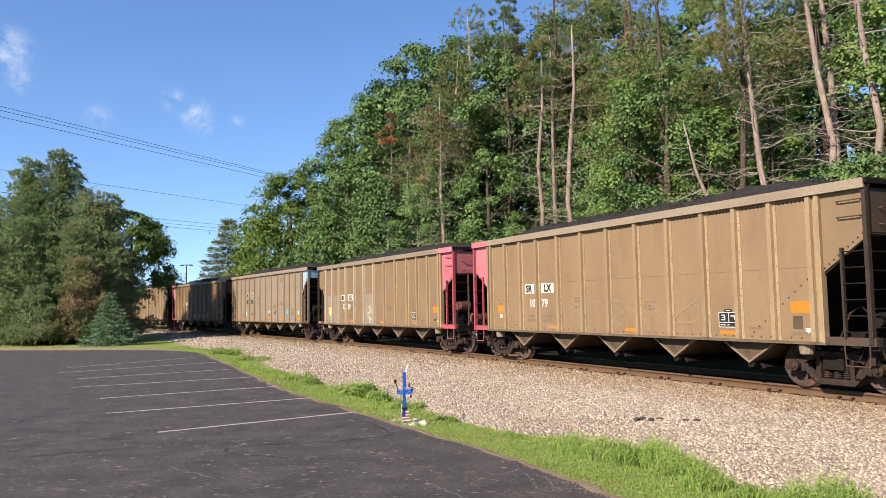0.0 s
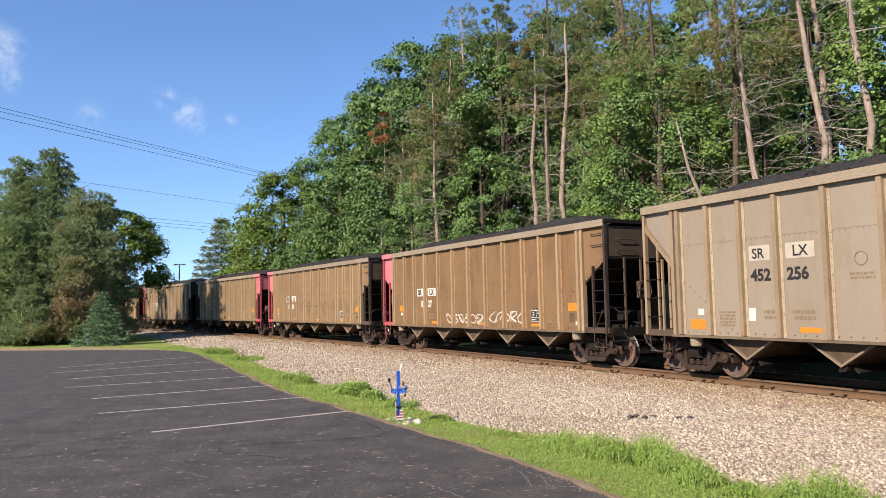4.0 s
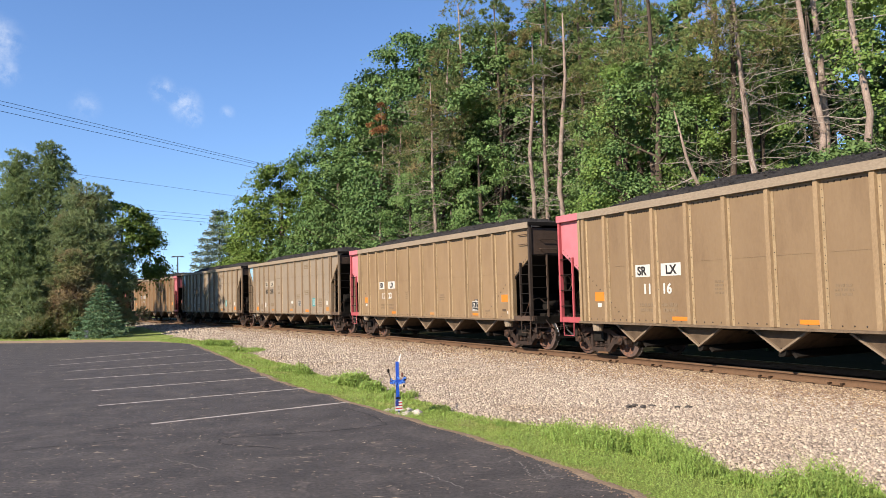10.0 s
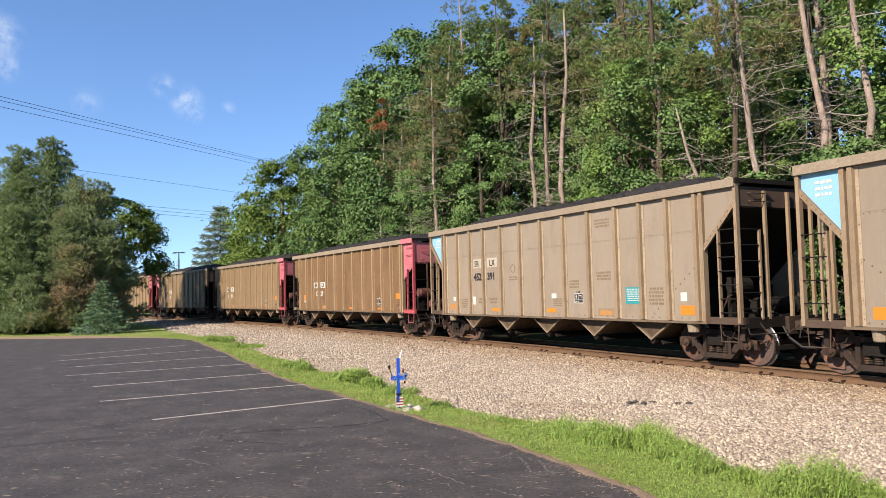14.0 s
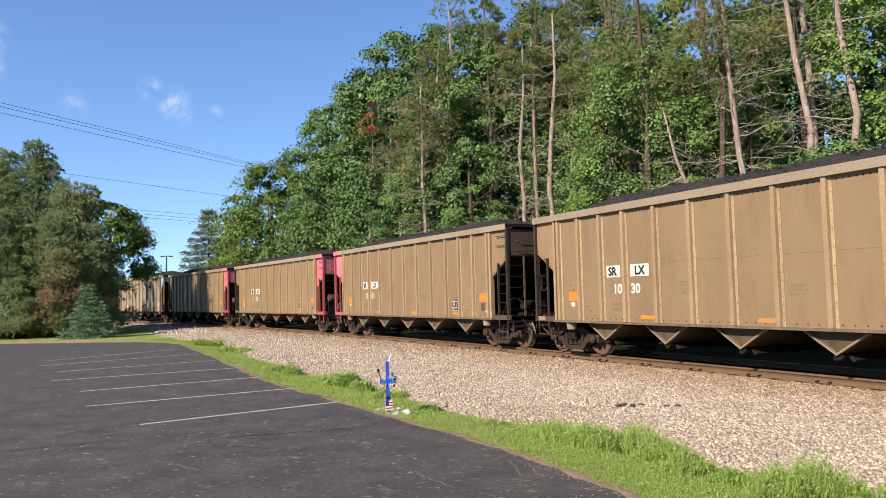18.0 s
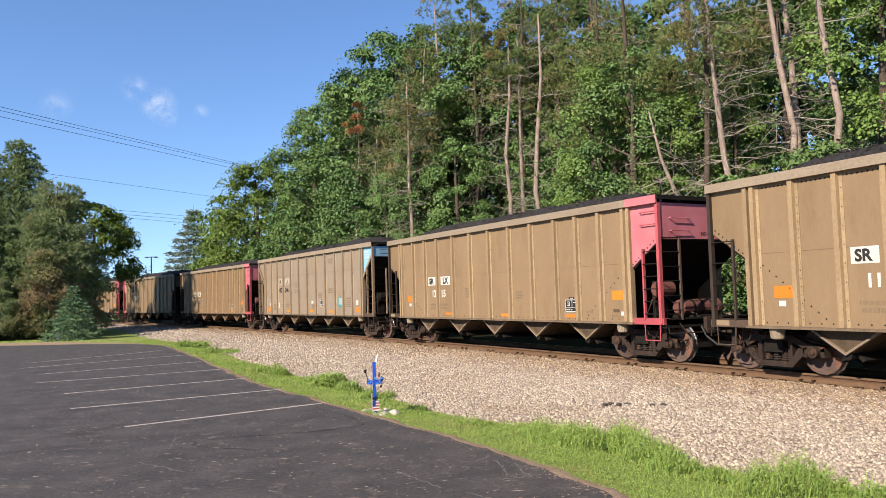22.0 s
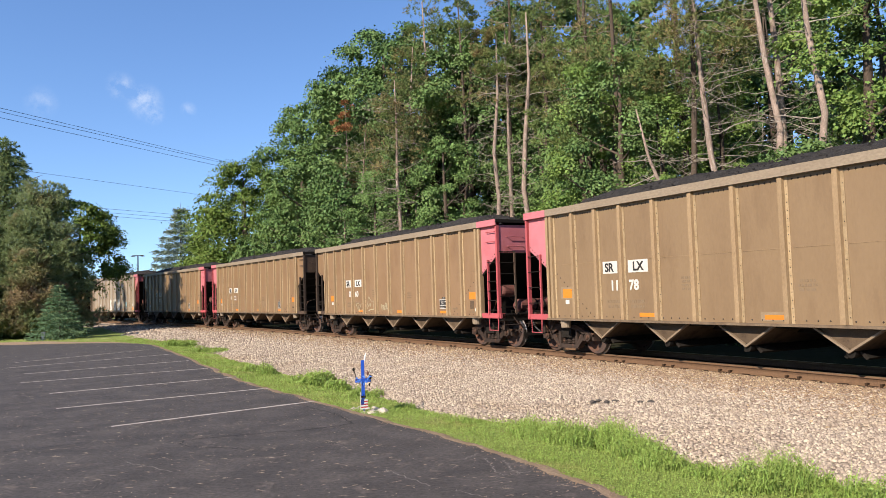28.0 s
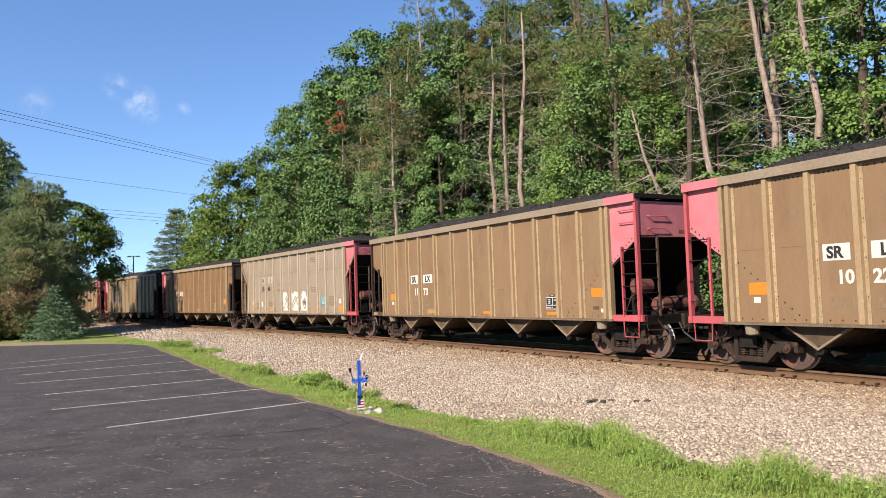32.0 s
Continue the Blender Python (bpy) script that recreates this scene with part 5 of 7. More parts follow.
def build_cross():
    """The blue roadside cross with its little flag and ring of stones."""
    c = tagged(new("memorial_cross"), "bright blue wooden roadside cross with ribbons and ornaments", "cross")
    c.matrix_basis = pose(-0.79, 12.37, -0.1, 0, 0, 8)
    put("post", Shape().box(-0.026, 0.026, -0.022, 0.022, -0.1, 0.84).mesh("post", "cross_blue"), c)
    put("crossbar", Shape().box(-0.125, 0.125, -0.050, -0.024, 0.49, 0.55).mesh("crossbar", "cross_blue"), c)
    rng = random.Random(4)
    for _ in range(14):
        p = Vector((rng.uniform(-0.12, 0.12), -0.05 - rng.uniform(0, 0.03), rng.uniform(0.48, 0.60)))
        q = p + Vector((rng.uniform(-0.05, 0.05), rng.uniform(-0.03, 0.0), rng.uniform(-0.06, 0.06)))
        put("ribbon", Shape().beam(p, q, 0.012, 0.02).mesh("ribbon", "ribbon_blue"), c, label="crumpled blue ribbon")
    put("stem", Shape().tube([(-0.10, -0.05, 0.50), (-0.12, -0.05, 0.60), (-0.145, -0.05, 0.69)], 0.008, 6).mesh("stem", "bark"), c, label="thin dark stem of an ornament")
    for x, z, r, mat in ((-0.15, 0.70, 0.020, "black_and_shade"), (0.075, 0.63, 0.022, "rust_tank"), (0.115, 0.57, 0.024, "black_and_shade"), (0.10, 0.45, 0.016, "black_and_shade")):
        put("ornament", Shape().lathe([(-1.6 * r, 0.004), (-1.1 * r, 0.8 * r), (0, r), (1.1 * r, 0.8 * r), (1.6 * r, 0.004)], 8, "z").mesh("ornament", mat), c, (x, -0.055, z))
    put("band", Shape().box(-0.045, 0.045, -0.035, 0.035, 0.24, 0.27).mesh("band", "black_paint"), c)
    put("finial", Shape().tube([(0.03, 0, 0.82), (0.05, 0, 0.92), (0.06, 0, 0.96)], [0.014, 0.012, 0.004], 6).mesh("finial", "flag_white"), c)
    f = tagged(new("small_flag"), "small striped flag on a stick leaning against the cross", "flag")
    f.matrix_basis = pose(-0.83, 12.30, -0.1, 0, 0, 20)
    put("stick", Shape().tube([(0, 0, -0.05), (0, 0, 0.34)], 0.006, 6).mesh("stick", "pale_stone"), f)
    for k in range(7):
        put("stripe", Shape().box(0.004, 0.12, -0.004 + 0.003 * (k % 2), 0.002, 0.06 + 0.022 * k, 0.082 + 0.022 * k).mesh("stripe", "flag_red" if k % 2 else "flag_white"), f)
    put("canton", Shape().box(0.004, 0.055, -0.008, 0.003, 0.135, 0.22).mesh("canton", "flag_blue"), f)
    rng = random.Random(9)
    for k in range(17):
        a = k * 0.37
        r = rng.uniform(0.20, 0.36)
        s = rng.uniform(0.05, 0.10)
        bm = bmesh.new()
        bmesh.ops.create_icosphere(bm, subdivisions=1, radius=s)
        for v in bm.verts:
            v.co = Vector((v.co.x * 1.2, v.co.y, v.co.z * 0.7)) * rng.uniform(0.8, 1.2)
        me = bpy.data.meshes.new("edging_stone")
        bm.to_mesh(me)
        bm.free()
        me.materials.append(MAT["pale_stone"])
        o = tagged(new("edging_stone", me), "pale field stone heaped round the cross's foot", "stone", "stones round the cross")
        o.matrix_basis = pose(-0.79 + r * math.cos(a), 12.37 + r * math.sin(a), -0.09, 0, 0, k * 50)
    for k, (u, w) in enumerate(((0, 0), (0.22, -0.06), (0.38, -0.02), (0.12, 0.06), (0.75, -0.22), (0.9, -0.25))):
        bm = bmesh.new()
        bmesh.ops.create_icosphere(bm, subdivisions=1, radius=0.05)
        for v in bm.verts:
            v.co = Vector((v.co.x * 1.5, v.co.y, v.co.z * 0.5)) * rng.uniform(0.75, 1.25)
        me = bpy.data.meshes.new("dark_stone")
        bm.to_mesh(me)
        bm.free()
        me.materials.append(MAT["dark_stone"])
        o = tagged(new("dark_clod", me), "dark clod of earth lying on the pale ballast", "stone", "dark clods on the ballast")
        o.matrix_basis = pose(3.0 + u, 12.6 + w, -0.10, 0, 0, k * 70)
    # a pale box among the pines
    b = tagged(new("utility_box"), "small pale utility box among the bushes", "utility box")
    b.matrix_basis = pose(-20.7, 43.8, -0.2, 0, 0, 20)
    put("cabinet", Shape().box(-0.09, 0.09, -0.08, 0.08, 0, 0.42).mesh("cabinet", "galvanised"), b)
    put("lid", Shape().box(-0.105, 0.105, -0.095, 0.095, 0.42, 0.46).mesh("lid", "galvanised"), b)


build_ground()
build_lot()
build_soil_rim()
build_loose_earth()
build_bed()
build_coal_and_shade()
build_wood_floor()
build_rails()
build_wood()
build_left_trees()
build_far()
build_cross()

# ---- the coal train ----
PITCH, TRUCK_AT, AXLE_AT, WHEEL_R = 16.18, 6.17, 0.89, 0.457
RIBS = (0.0, 1.13, 2.26, 3.38, 4.30, 5.22, 6.13)
RIBS = tuple(sorted({s * r for r in RIBS for s in (-1, 1)}))
SHEET_Y = 1.52


def bars(x0, x1, z0, z1, rows, seed, fill=0.6):
    """Rows of short bars that stand for stencilled lines too small to read."""
    rng = random.Random(seed)
    s = Shape()
    h = (z1 - z0) / rows
    for k in range(rows):
        x = x0 + rng.uniform(0, 0.04)
        while x < x1:
            w = min(rng.uniform(0.03, 0.12), x1 - x)
            if w > 0.012:
                s.box(x, x + w, 0, 0.003, z1 - (k + fill) * h, z1 - k * h)
            x += w + 0.025
    return s


def wheelset_mesh():
    s = Shape()
    for side in (-1, 1):
        prof = [(-0.075, 0.10), (-0.07, 0.13), (-0.02, 0.20), (-0.03, 0.36), (-0.065, 0.39), (-0.068, 0.445), (-0.06, 0.457), (0.045, 0.460), (0.055, 0.486), (0.072, 0.486), (0.075, 0.40), (0.01, 0.36), (0.02, 0.20), (0.06, 0.13), (0.06, 0.09)]
        s.lathe([(side * (0.79 - a), r) for a, r in prof], 18, "y")
    n_wheel = len(s.f)
    s.lathe([(-1.02, 0.0), (-1.02, 0.075), (-0.70, 0.085), (0.70, 0.085), (1.02, 0.075), (1.02, 0.0)], 12, "y")
    # two chalk-pale wear marks that show the turning
    for side in (-1, 1):
        for a in (0.4, 2.9):
            c, q = math.cos(a) * 0.28, math.sin(a) * 0.28
            s.box(c - 0.03, c + 0.03, side * 0.83 - 0.012, side * 0.83 + 0.012, q - 0.03, q + 0.03)
    me = s.mesh("wheelset", "wheel_iron", False)
    me.materials.append(MAT["bright_tread"])
    for p in me.polygons:
        r = sum(math.hypot(me.vertices[i].co.x, me.vertices[i].co.z) for i in p.vertices) / len(p.vertices)
        if 0.452 < r < 0.474:
            p.material_index = 1
    return me


def side_frame_mesh():
    s = Shape()
    y0, y1 = -0.09, 0.09
    s.plate([(-1.12, 0.56), (-0.72, 0.62), (-0.42, 0.76), (0.42, 0.76), (0.72, 0.62), (1.12, 0.56), (1.12, 0.47), (0.70, 0.50), (0.40, 0.64), (-0.40, 0.64), (-0.70, 0.50), (-1.12, 0.47)], y0, y1)
    s.plate([(-0.70, 0.50), (-0.56, 0.52), (-0.36, 0.24), (0.36, 0.24), (0.56, 0.52), (0.70, 0.50), (0.66, 0.38), (0.40, 0.13), (-0.40, 0.13), (-0.66, 0.38)], y0, y1)
    for x in (-1, 1):
        s.box(x * 0.36 - 0.05, x * 0.36 + 0.05, y0 + 0.01, y1 - 0.01, 0.24, 0.66)
        s.plate([(x * 1.12, 0.55), (x * 1.12, 0.36), (x * 1.04, 0.36), (x * 1.03, 0.50)], y0, y1)
        s.plate([(x * 0.74, 0.55), (x * 0.74, 0.34), (x * 0.66, 0.36), (x * 0.66, 0.52)], y0, y1)
    return s.mesh("side_frame", "truck_iron")


def spring_mesh():
    s = Shape()
    for cx in (-0.2, 0.0, 0.2):
        prof = []
        for k in range(6):
            z = 0.25 + 0.042 * k
            prof += [(z, 0.068), (z + 0.018, 0.088), (z + 0.036, 0.068)]
        s.lathe(prof, 7, "z", (cx, 0, 0))
    return s.mesh("spring_nest", "truck_iron")


def bearing_mesh():
    return Shape().lathe([(-0.10, 0.0), (-0.10, 0.055), (-0.075, 0.075), (-0.07, 0.115), (0.10, 0.12), (0.10, 0.0)], 12, "y").mesh("bearing_cap", "truck_iron")


def truck(parent, x):
    t = put("truck", once("bolster", lambda: Shape().box(-0.22, 0.22, -1.15, 1.15, 0.42, 0.66).box(-0.30, 0.30, -0.32, 0.32, 0.60, 0.80).box(-0.75, 0.75, -0.5, 0.5, 0.40, 0.46).mesh("truck", "black_and_shade")), parent, (x, 0, 0))
    for y in (-1.02, 1.02):
        put("side_frame", once("side_frame", side_frame_mesh), t, (0, y, 0))
        put("spring_nest", once("spring_nest", spring_mesh), t, (0, y, 0))
        for dx in (-AXLE_AT, AXLE_AT):
            put("bearing_cap", once("bearing", bearing_mesh), t, pose(dx, y * 1.0 - 0.07 if y < 0 else y + 0.07, WHEEL_R, 0, 0, 0 if y < 0 else 180))
    for dx in (-AXLE_AT, AXLE_AT):
        w = put("wheelset", once("wheelset", wheelset_mesh), t, (dx, 0, WHEEL_R))
        WHEELSETS.append(w)
    for dx in (-1.32, 1.32):
        put("brake_beam", once("brake_beam", lambda: Shape().box(-0.05, 0.05, -0.85, 0.85, 0.36, 0.46).box(-0.04, 0.04, -0.83, -0.70, 0.28, 0.55).box(-0.04, 0.04, 0.70, 0.83, 0.28, 0.55).mesh("brake_beam", "black_and_shade")), t, (dx, 0, 0))
    return t


WHEELSETS = []
CARS = []


def coal_mesh(seed, top):
    rng = np.random.default_rng(seed)
    nx, ny = 96, 22
    xs, ys = np.linspace(-7.2, 7.2, nx), np.linspace(-1.49, 1.49, ny)
    off = rng.uniform(-50, 50)
    v = []
    for x in xs:
        e = min(1, (7.2 - abs(x)) / 2.4)
        e = e * e * (3 - 2 * e)
        for y in ys:
            side = 1 - (abs(y) / 1.49) ** 2.4
            z = top - 0.16 + (0.44 * e + 0.10) * side * (1 + 0.16 * noise.noise((x * 0.5 + off, y * 0.4, 0)))
            z += (0.07 * noise.noise((x * 2.3 + off, y * 2.3, 4)) + 0.05 * noise.noise((x * 6 + off, y * 6, 9))) * min(1, side * 3)
            v.append((x, y, z))
    f = [(i * ny + j, (i + 1) * ny + j, (i + 1) * ny + j + 1, i * ny + j + 1) for i in range(nx - 1) for j in range(ny - 1)]
    return raw_mesh("coal_load", v, f, "coal", False)


def lumps_mesh(seed, top):
    """Loose lumps lying on the load."""
    rng = np.random.default_rng(seed)
    n = 600
    x, y = rng.uniform(-6.8, 6.8, n), rng.uniform(-1.25, 1.25, n)
    e = np.clip((7.2 - np.abs(x)) / 2.4, 0, 1)
    e = e * e * (3 - 2 * e)
    z = top - 0.16 + (0.44 * e + 0.10) * (1 - (np.abs(y) / 1.49) ** 2.4) + 0.01
    base = np.array([(1, 0, 0), (-0.5, 0.87, 0), (-0.5, -0.87, 0), (0, 0, 1.0)])
    v = base[None] * rng.uniform(0.02, 0.06, (n, 1, 1)) * rng.uniform(0.6, 1.3, (n, 4, 3)) + np.stack([x, y, z], 1)[:, None]
    f = (np.array([(0, 1, 3), (1, 2, 3), (2, 0, 3)])[None] + (np.arange(n) * 4)[:, None, None]).reshape(-1, 3)
    return raw_mesh("loose_coal", v.reshape(-1, 3), f, "coal")


def rivet_mesh(grey, seam):
    s = Shape()

    def dot(x, z, y, r=0.013):
        s.add([(x - r, y, z), (x, y, z - r), (x + r, y, z), (x, y, z + r), (x, y - 0.012, z)], [(0, 1, 4), (1, 2, 4), (2, 3, 4), (3, 0, 4)])
    for k, r in enumerate(RIBS[:-1]):
        for j in range(0 if grey else 7):
            dot(r + 0.21 + (RIBS[k + 1] - r - 0.34) * (j / 6), 3.70, -SHEET_Y - 0.001, 0.026)
    for k, r in enumerate(RIBS):
        step = 0.155 if k % 3 == 1 else 0.34
        z = 1.1
        while z < 3.66:
            dot(r + 0.085, z, -SHEET_Y - 0.012)
            z += step
    for sgn in (-1, 1):
        for j in range(9):
            dot(sgn * (6.38 + 0.8 * j / 8), (2.66 + 0.80 * j / 8) if grey else (2.36 + 0.60 * j / 8), -SHEET_Y - (0.066 if grey else 0.001), 0.020 if grey else 0.026)
        for j in range(11):
            dot(sgn * (4.66 + 1.48 * j / 10), 1.12 + 1.16 * j / 10, -SHEET_Y - 0.001, 0.024)
    x = -6.2
    while x < 6.25:
        dot(x, 1.03, -SHEET_Y - 0.001, 0.022)
        x += 0.24
    if grey:
        x = -6.2
        while x < 6.25:
            dot(x, seam, -SHEET_Y - 0.001)
            x += 0.12
    return s.mesh("rivets", "grey_rivet" if grey else "rivet")


def rib_mesh(mat):
    """A hat-shaped rib whose crown stands proud of the sheet."""
    s = Shape()
    p = [(-0.115, -SHEET_Y), (-0.115, -SHEET_Y - 0.010), (-0.080, -SHEET_Y - 0.012), (-0.062, -1.60), (0.036, -1.60), (0.050, -SHEET_Y - 0.012), (0.050, -SHEET_Y)]
    n = len(p)
    s.add([(x, y, 0.97) for x, y in p] + [(x, y, 3.77) for x, y in p], [tuple(range(n)), tuple(range(2 * n - 1, n - 1, -1))] + [(i, (i + 1) % n, (i + 1) % n + n, i + n) for i in range(n)])
    return s.mesh("rib", mat)


def rib_edge_mesh(mat):
    """The rib's pale riveted flange."""
    return Shape().box(0.050, 0.120, -SHEET_Y - 0.011, -SHEET_Y, 0.97, 3.77).mesh("rib_flange", mat)


def scribble(seed, x0, x1, z0, z1, strokes, w=0.03):
    """Looping sprayed strokes."""
    rng = random.Random(seed)
    s = Shape()
    for k in range(strokes):
        cx, cz = x0 + (x1 - x0) * (k + 0.5) / strokes, (z0 + z1) / 2
        rx, rz = (x1 - x0) / strokes * 0.5, (z1 - z0) / 2
        a0, turns, fx = rng.uniform(0, 6.28), rng.uniform(0.7, 1.5), rng.uniform(0.7, 1.8)
        pts = []
        for i in range(15):
            a = a0 + turns * 2 * math.pi * i / 14
            pts.append((cx + rx * math.cos(a * fx) * rng.uniform(0.75, 1.1), cz + rz * math.sin(a + k) * rng.uniform(0.8, 1.1)))
        for (xa, za), (xb, zb) in zip(pts[:-1], pts[1:]):
            d = math.hypot(xb - xa, zb - za) + 1e-6
            nx, nz = -(zb - za) / d * w / 2, (xb - xa) / d * w / 2
            if d < 0.9:
                s.add([(xa - nx, 0, za - nz), (xb - nx, 0, zb - nz), (xb + nx, 0, zb + nz), (xa + nx, 0, za + nz)], [(0, 1, 2, 3)])
    return s


def strokes_mesh(lines, w, mat):
    s = Shape()
    for pts in lines:
        for (xa, za), (xb, zb) in zip(pts[:-1], pts[1:]):
            d = math.hypot(xb - xa, zb - za) + 1e-6
            nx, nz = -(zb - za) / d * w / 2, (xb - xa) / d * w / 2
            s.add([(xa - nx, 0, za - nz), (xb - nx, 0, zb - nz), (xb + nx, 0, zb + nz), (xa + nx, 0, za + nz)], [(0, 1, 2, 3)])
    return s.mesh("graffiti", mat)


def decal(name, x0, x1, z0, z1, mat, car, y=-SHEET_Y - 0.004, label=""):
    return put(name, once(("decal", round(x1 - x0, 3), round(z1 - z0, 3), mat), lambda: Shape().box(0, x1 - x0, 0, 0.003, 0, z1 - z0).mesh(name, mat)), car, (x0, y, z0), label)


def ladder(car, x0, x1, z0, z1, y, mat, rungs, tall=None):
    lad = put("ladder", once(("stiles", x0, x1, z0, z1, mat, tall), lambda: Shape().box(x0 - 0.022, x0 + 0.022, y - 0.03, y + 0.04, z0, z1).box(x1 - 0.022, x1 + 0.022, y - 0.03, y + 0.04, z0, tall or z1).mesh("ladder", mat)), car)
    for k in range(rungs):
        z = z0 + 0.12 + (z1 - z0 - 0.2) * k / (rungs - 1)
        put("rung", once(("rung", x0, x1, mat), lambda: Shape().tube([(x0, y - 0.02, 0), (x1, y - 0.02, 0)], 0.014, 6).mesh("rung", "black_and_shade")), lad, (0, 0, z))
    return lad


def grab_iron(car, a, b, mat, name="grab_iron", stand=(0, -0.06, 0)):
    a, b, o = Vector(a), Vector(b), Vector(stand)
    return put(name, once(("grab", tuple(a), tuple(b), mat, tuple(o)), lambda: Shape().tube([a, a + o, b + o, b], 0.013, 6).mesh(name, mat)), car)


def end_fittings(car, sx, colour, grey, top, tanks, body):
    """All that stands at one end; sx is +1 at the leading end."""
    painted = colour != "brown"
    panel = {"pink": "pink", "blue": "blue", "brown": body}[colour]
    iron = {"pink": "pink_iron", "blue": "rib_grey", "brown": "rib_grey" if grey else "end_iron"}[colour]
    for y in (-1, 1):
        zlo, zhi = (2.60, 3.58) if grey else (2.25, 2.93)
        pts = [(sx * 6.3, top - 0.17), (sx * 7.3, top - 0.17), (sx * 7.3, zhi), (sx * 6.3, zlo)]
        put("end_side_panel", once(("esp", sx, y, panel, top), lambda: Shape().plate(pts, y * SHEET_Y, y * (SHEET_Y - 0.025)).mesh("end_side_panel", panel)), car,
            label={"pink": "side panel painted pink", "blue": "side panel painted light blue", "brown": ""}[colour])
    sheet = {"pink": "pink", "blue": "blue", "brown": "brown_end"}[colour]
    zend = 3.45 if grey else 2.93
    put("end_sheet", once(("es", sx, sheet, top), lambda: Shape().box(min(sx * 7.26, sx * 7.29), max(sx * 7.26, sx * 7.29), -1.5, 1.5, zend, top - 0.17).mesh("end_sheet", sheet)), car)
    put("end_chord", once(("ec", sx, top, colour == "pink"), lambda: Shape().box(min(sx * 7.2, sx * 7.36), max(sx * 7.2, sx * 7.36), -1.63, 1.63, top - 0.10, top).mesh("end_chord", "black_and_shade")), car)
    if painted:
        put("chord_end", once(("ce", sx, top, colour), lambda: Shape().box(min(sx * 6.3, sx * 7.315), max(sx * 6.3, sx * 7.315), -1.645, -1.47, top - 0.185, top + 0.004).mesh("chord_end", "pink" if colour == "pink" else "chord")), car)
    # slope sheet and bulkhead coloured near black for the shade in the open end
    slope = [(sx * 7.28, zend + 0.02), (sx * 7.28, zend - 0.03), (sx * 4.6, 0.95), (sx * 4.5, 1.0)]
    put("slope_sheet", once(("sl", sx, grey), lambda: Shape().plate(slope, -1.5, 1.5).mesh("slope_sheet", "black_and_shade")), car)
    put("bulkhead", once(("bh", sx), lambda: Shape().box(min(sx * 5.6, sx * 5.65), max(sx * 5.6, sx * 5.65), -1.48, 1.48, 0.95, 1.75).mesh("bulkhead", "black_and_shade")), car)
    for y in (-1, 1):
        put("end_post", once(("ep", sx, y, grey), lambda: Shape().box(min(sx * 6.26, sx * 6.36), max(sx * 6.26, sx * 6.36), min(y * 1.46, y * 1.60), max(y * 1.46, y * 1.60), 0.95, top - 0.18).mesh("end_post", "rib_grey" if grey else "rib_tan")), car)
    for y in (-1, 1):
        put("corner_post", once(("cp", sx, y, iron, top), lambda: Shape().box(min(sx * 7.235, sx * 7.315), max(sx * 7.235, sx * 7.315), min(y * 1.50, y * 1.60), max(y * 1.50, y * 1.60), 0.95, top - 0.10).mesh("corner_post", iron)), car)
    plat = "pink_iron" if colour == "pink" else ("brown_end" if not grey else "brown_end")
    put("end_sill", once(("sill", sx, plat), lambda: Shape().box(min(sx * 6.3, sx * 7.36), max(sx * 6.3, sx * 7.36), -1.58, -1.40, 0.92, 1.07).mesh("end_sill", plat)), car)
    put("end_platform", once(("plat", sx), lambda: Shape().box(min(sx * 6.3, sx * 7.36), max(sx * 6.3, sx * 7.36), -1.40, 1.58, 0.90, 1.02).box(min(sx * 7.2, sx * 7.36), max(sx * 7.2, sx * 7.36), -1.5, 1.5, 0.84, 1.06).mesh("end_platform", "black_and_shade")), car)
    # steps and grab irons
    put("stirrup_step", once(("step", sx, plat), lambda: Shape().tube([(sx * 6.72, -1.55, 0.95), (sx * 6.74, -1.55, 0.55), (sx * 7.20, -1.55, 0.55), (sx * 7.22, -1.55, 0.95)], 0.018, 6).mesh("stirrup_step", plat if colour == "pink" else "brown_end")), car)
    if sx > 0:
        ladder(car, 6.78, 7.27, 1.05, 3.05 if grey else 2.72, -1.58, iron, 7 if grey else 6)
        for z in () if grey else (3.28, 3.58):
            grab_iron(car, (6.72, -1.53, z), (7.18, -1.53, z), "brown_end" if not painted else iron)
        # ladder on the end itself
        put("end_ladder", once(("el", iron), lambda: Shape().box(7.33, 7.38, -1.00, -0.95, 1.02, 2.95).mesh("end_ladder", "brown_end" if colour != "blue" else iron)), car)
        for k in range(6):
            put("rung", once(("erung",), lambda: Shape().tube([(7.36, -1.55, 0), (7.36, -0.95, 0)], 0.014, 6).mesh("rung", "black_and_shade")), car, (0, 0, 1.25 + 0.34 * k))
    else:
        for z in (1.38, 1.82, 2.26, 2.70):
            grab_iron(car, (-7.24, -1.56, z), (-6.70, -1.56, z), "black_and_shade", stand=(0, -0.03, 0))
        put("end_ladder", once(("ell", iron), lambda: Shape().box(-7.38, -7.33, 0.95, 1.00, 1.02, 2.95).mesh("end_ladder", "brown_end")), car)
        put("end_brace", once(("eb", iron), lambda: Shape().box(-6.72, -6.67, -1.585, -1.535, 1.05, 2.74).mesh("end_brace", iron)), car)
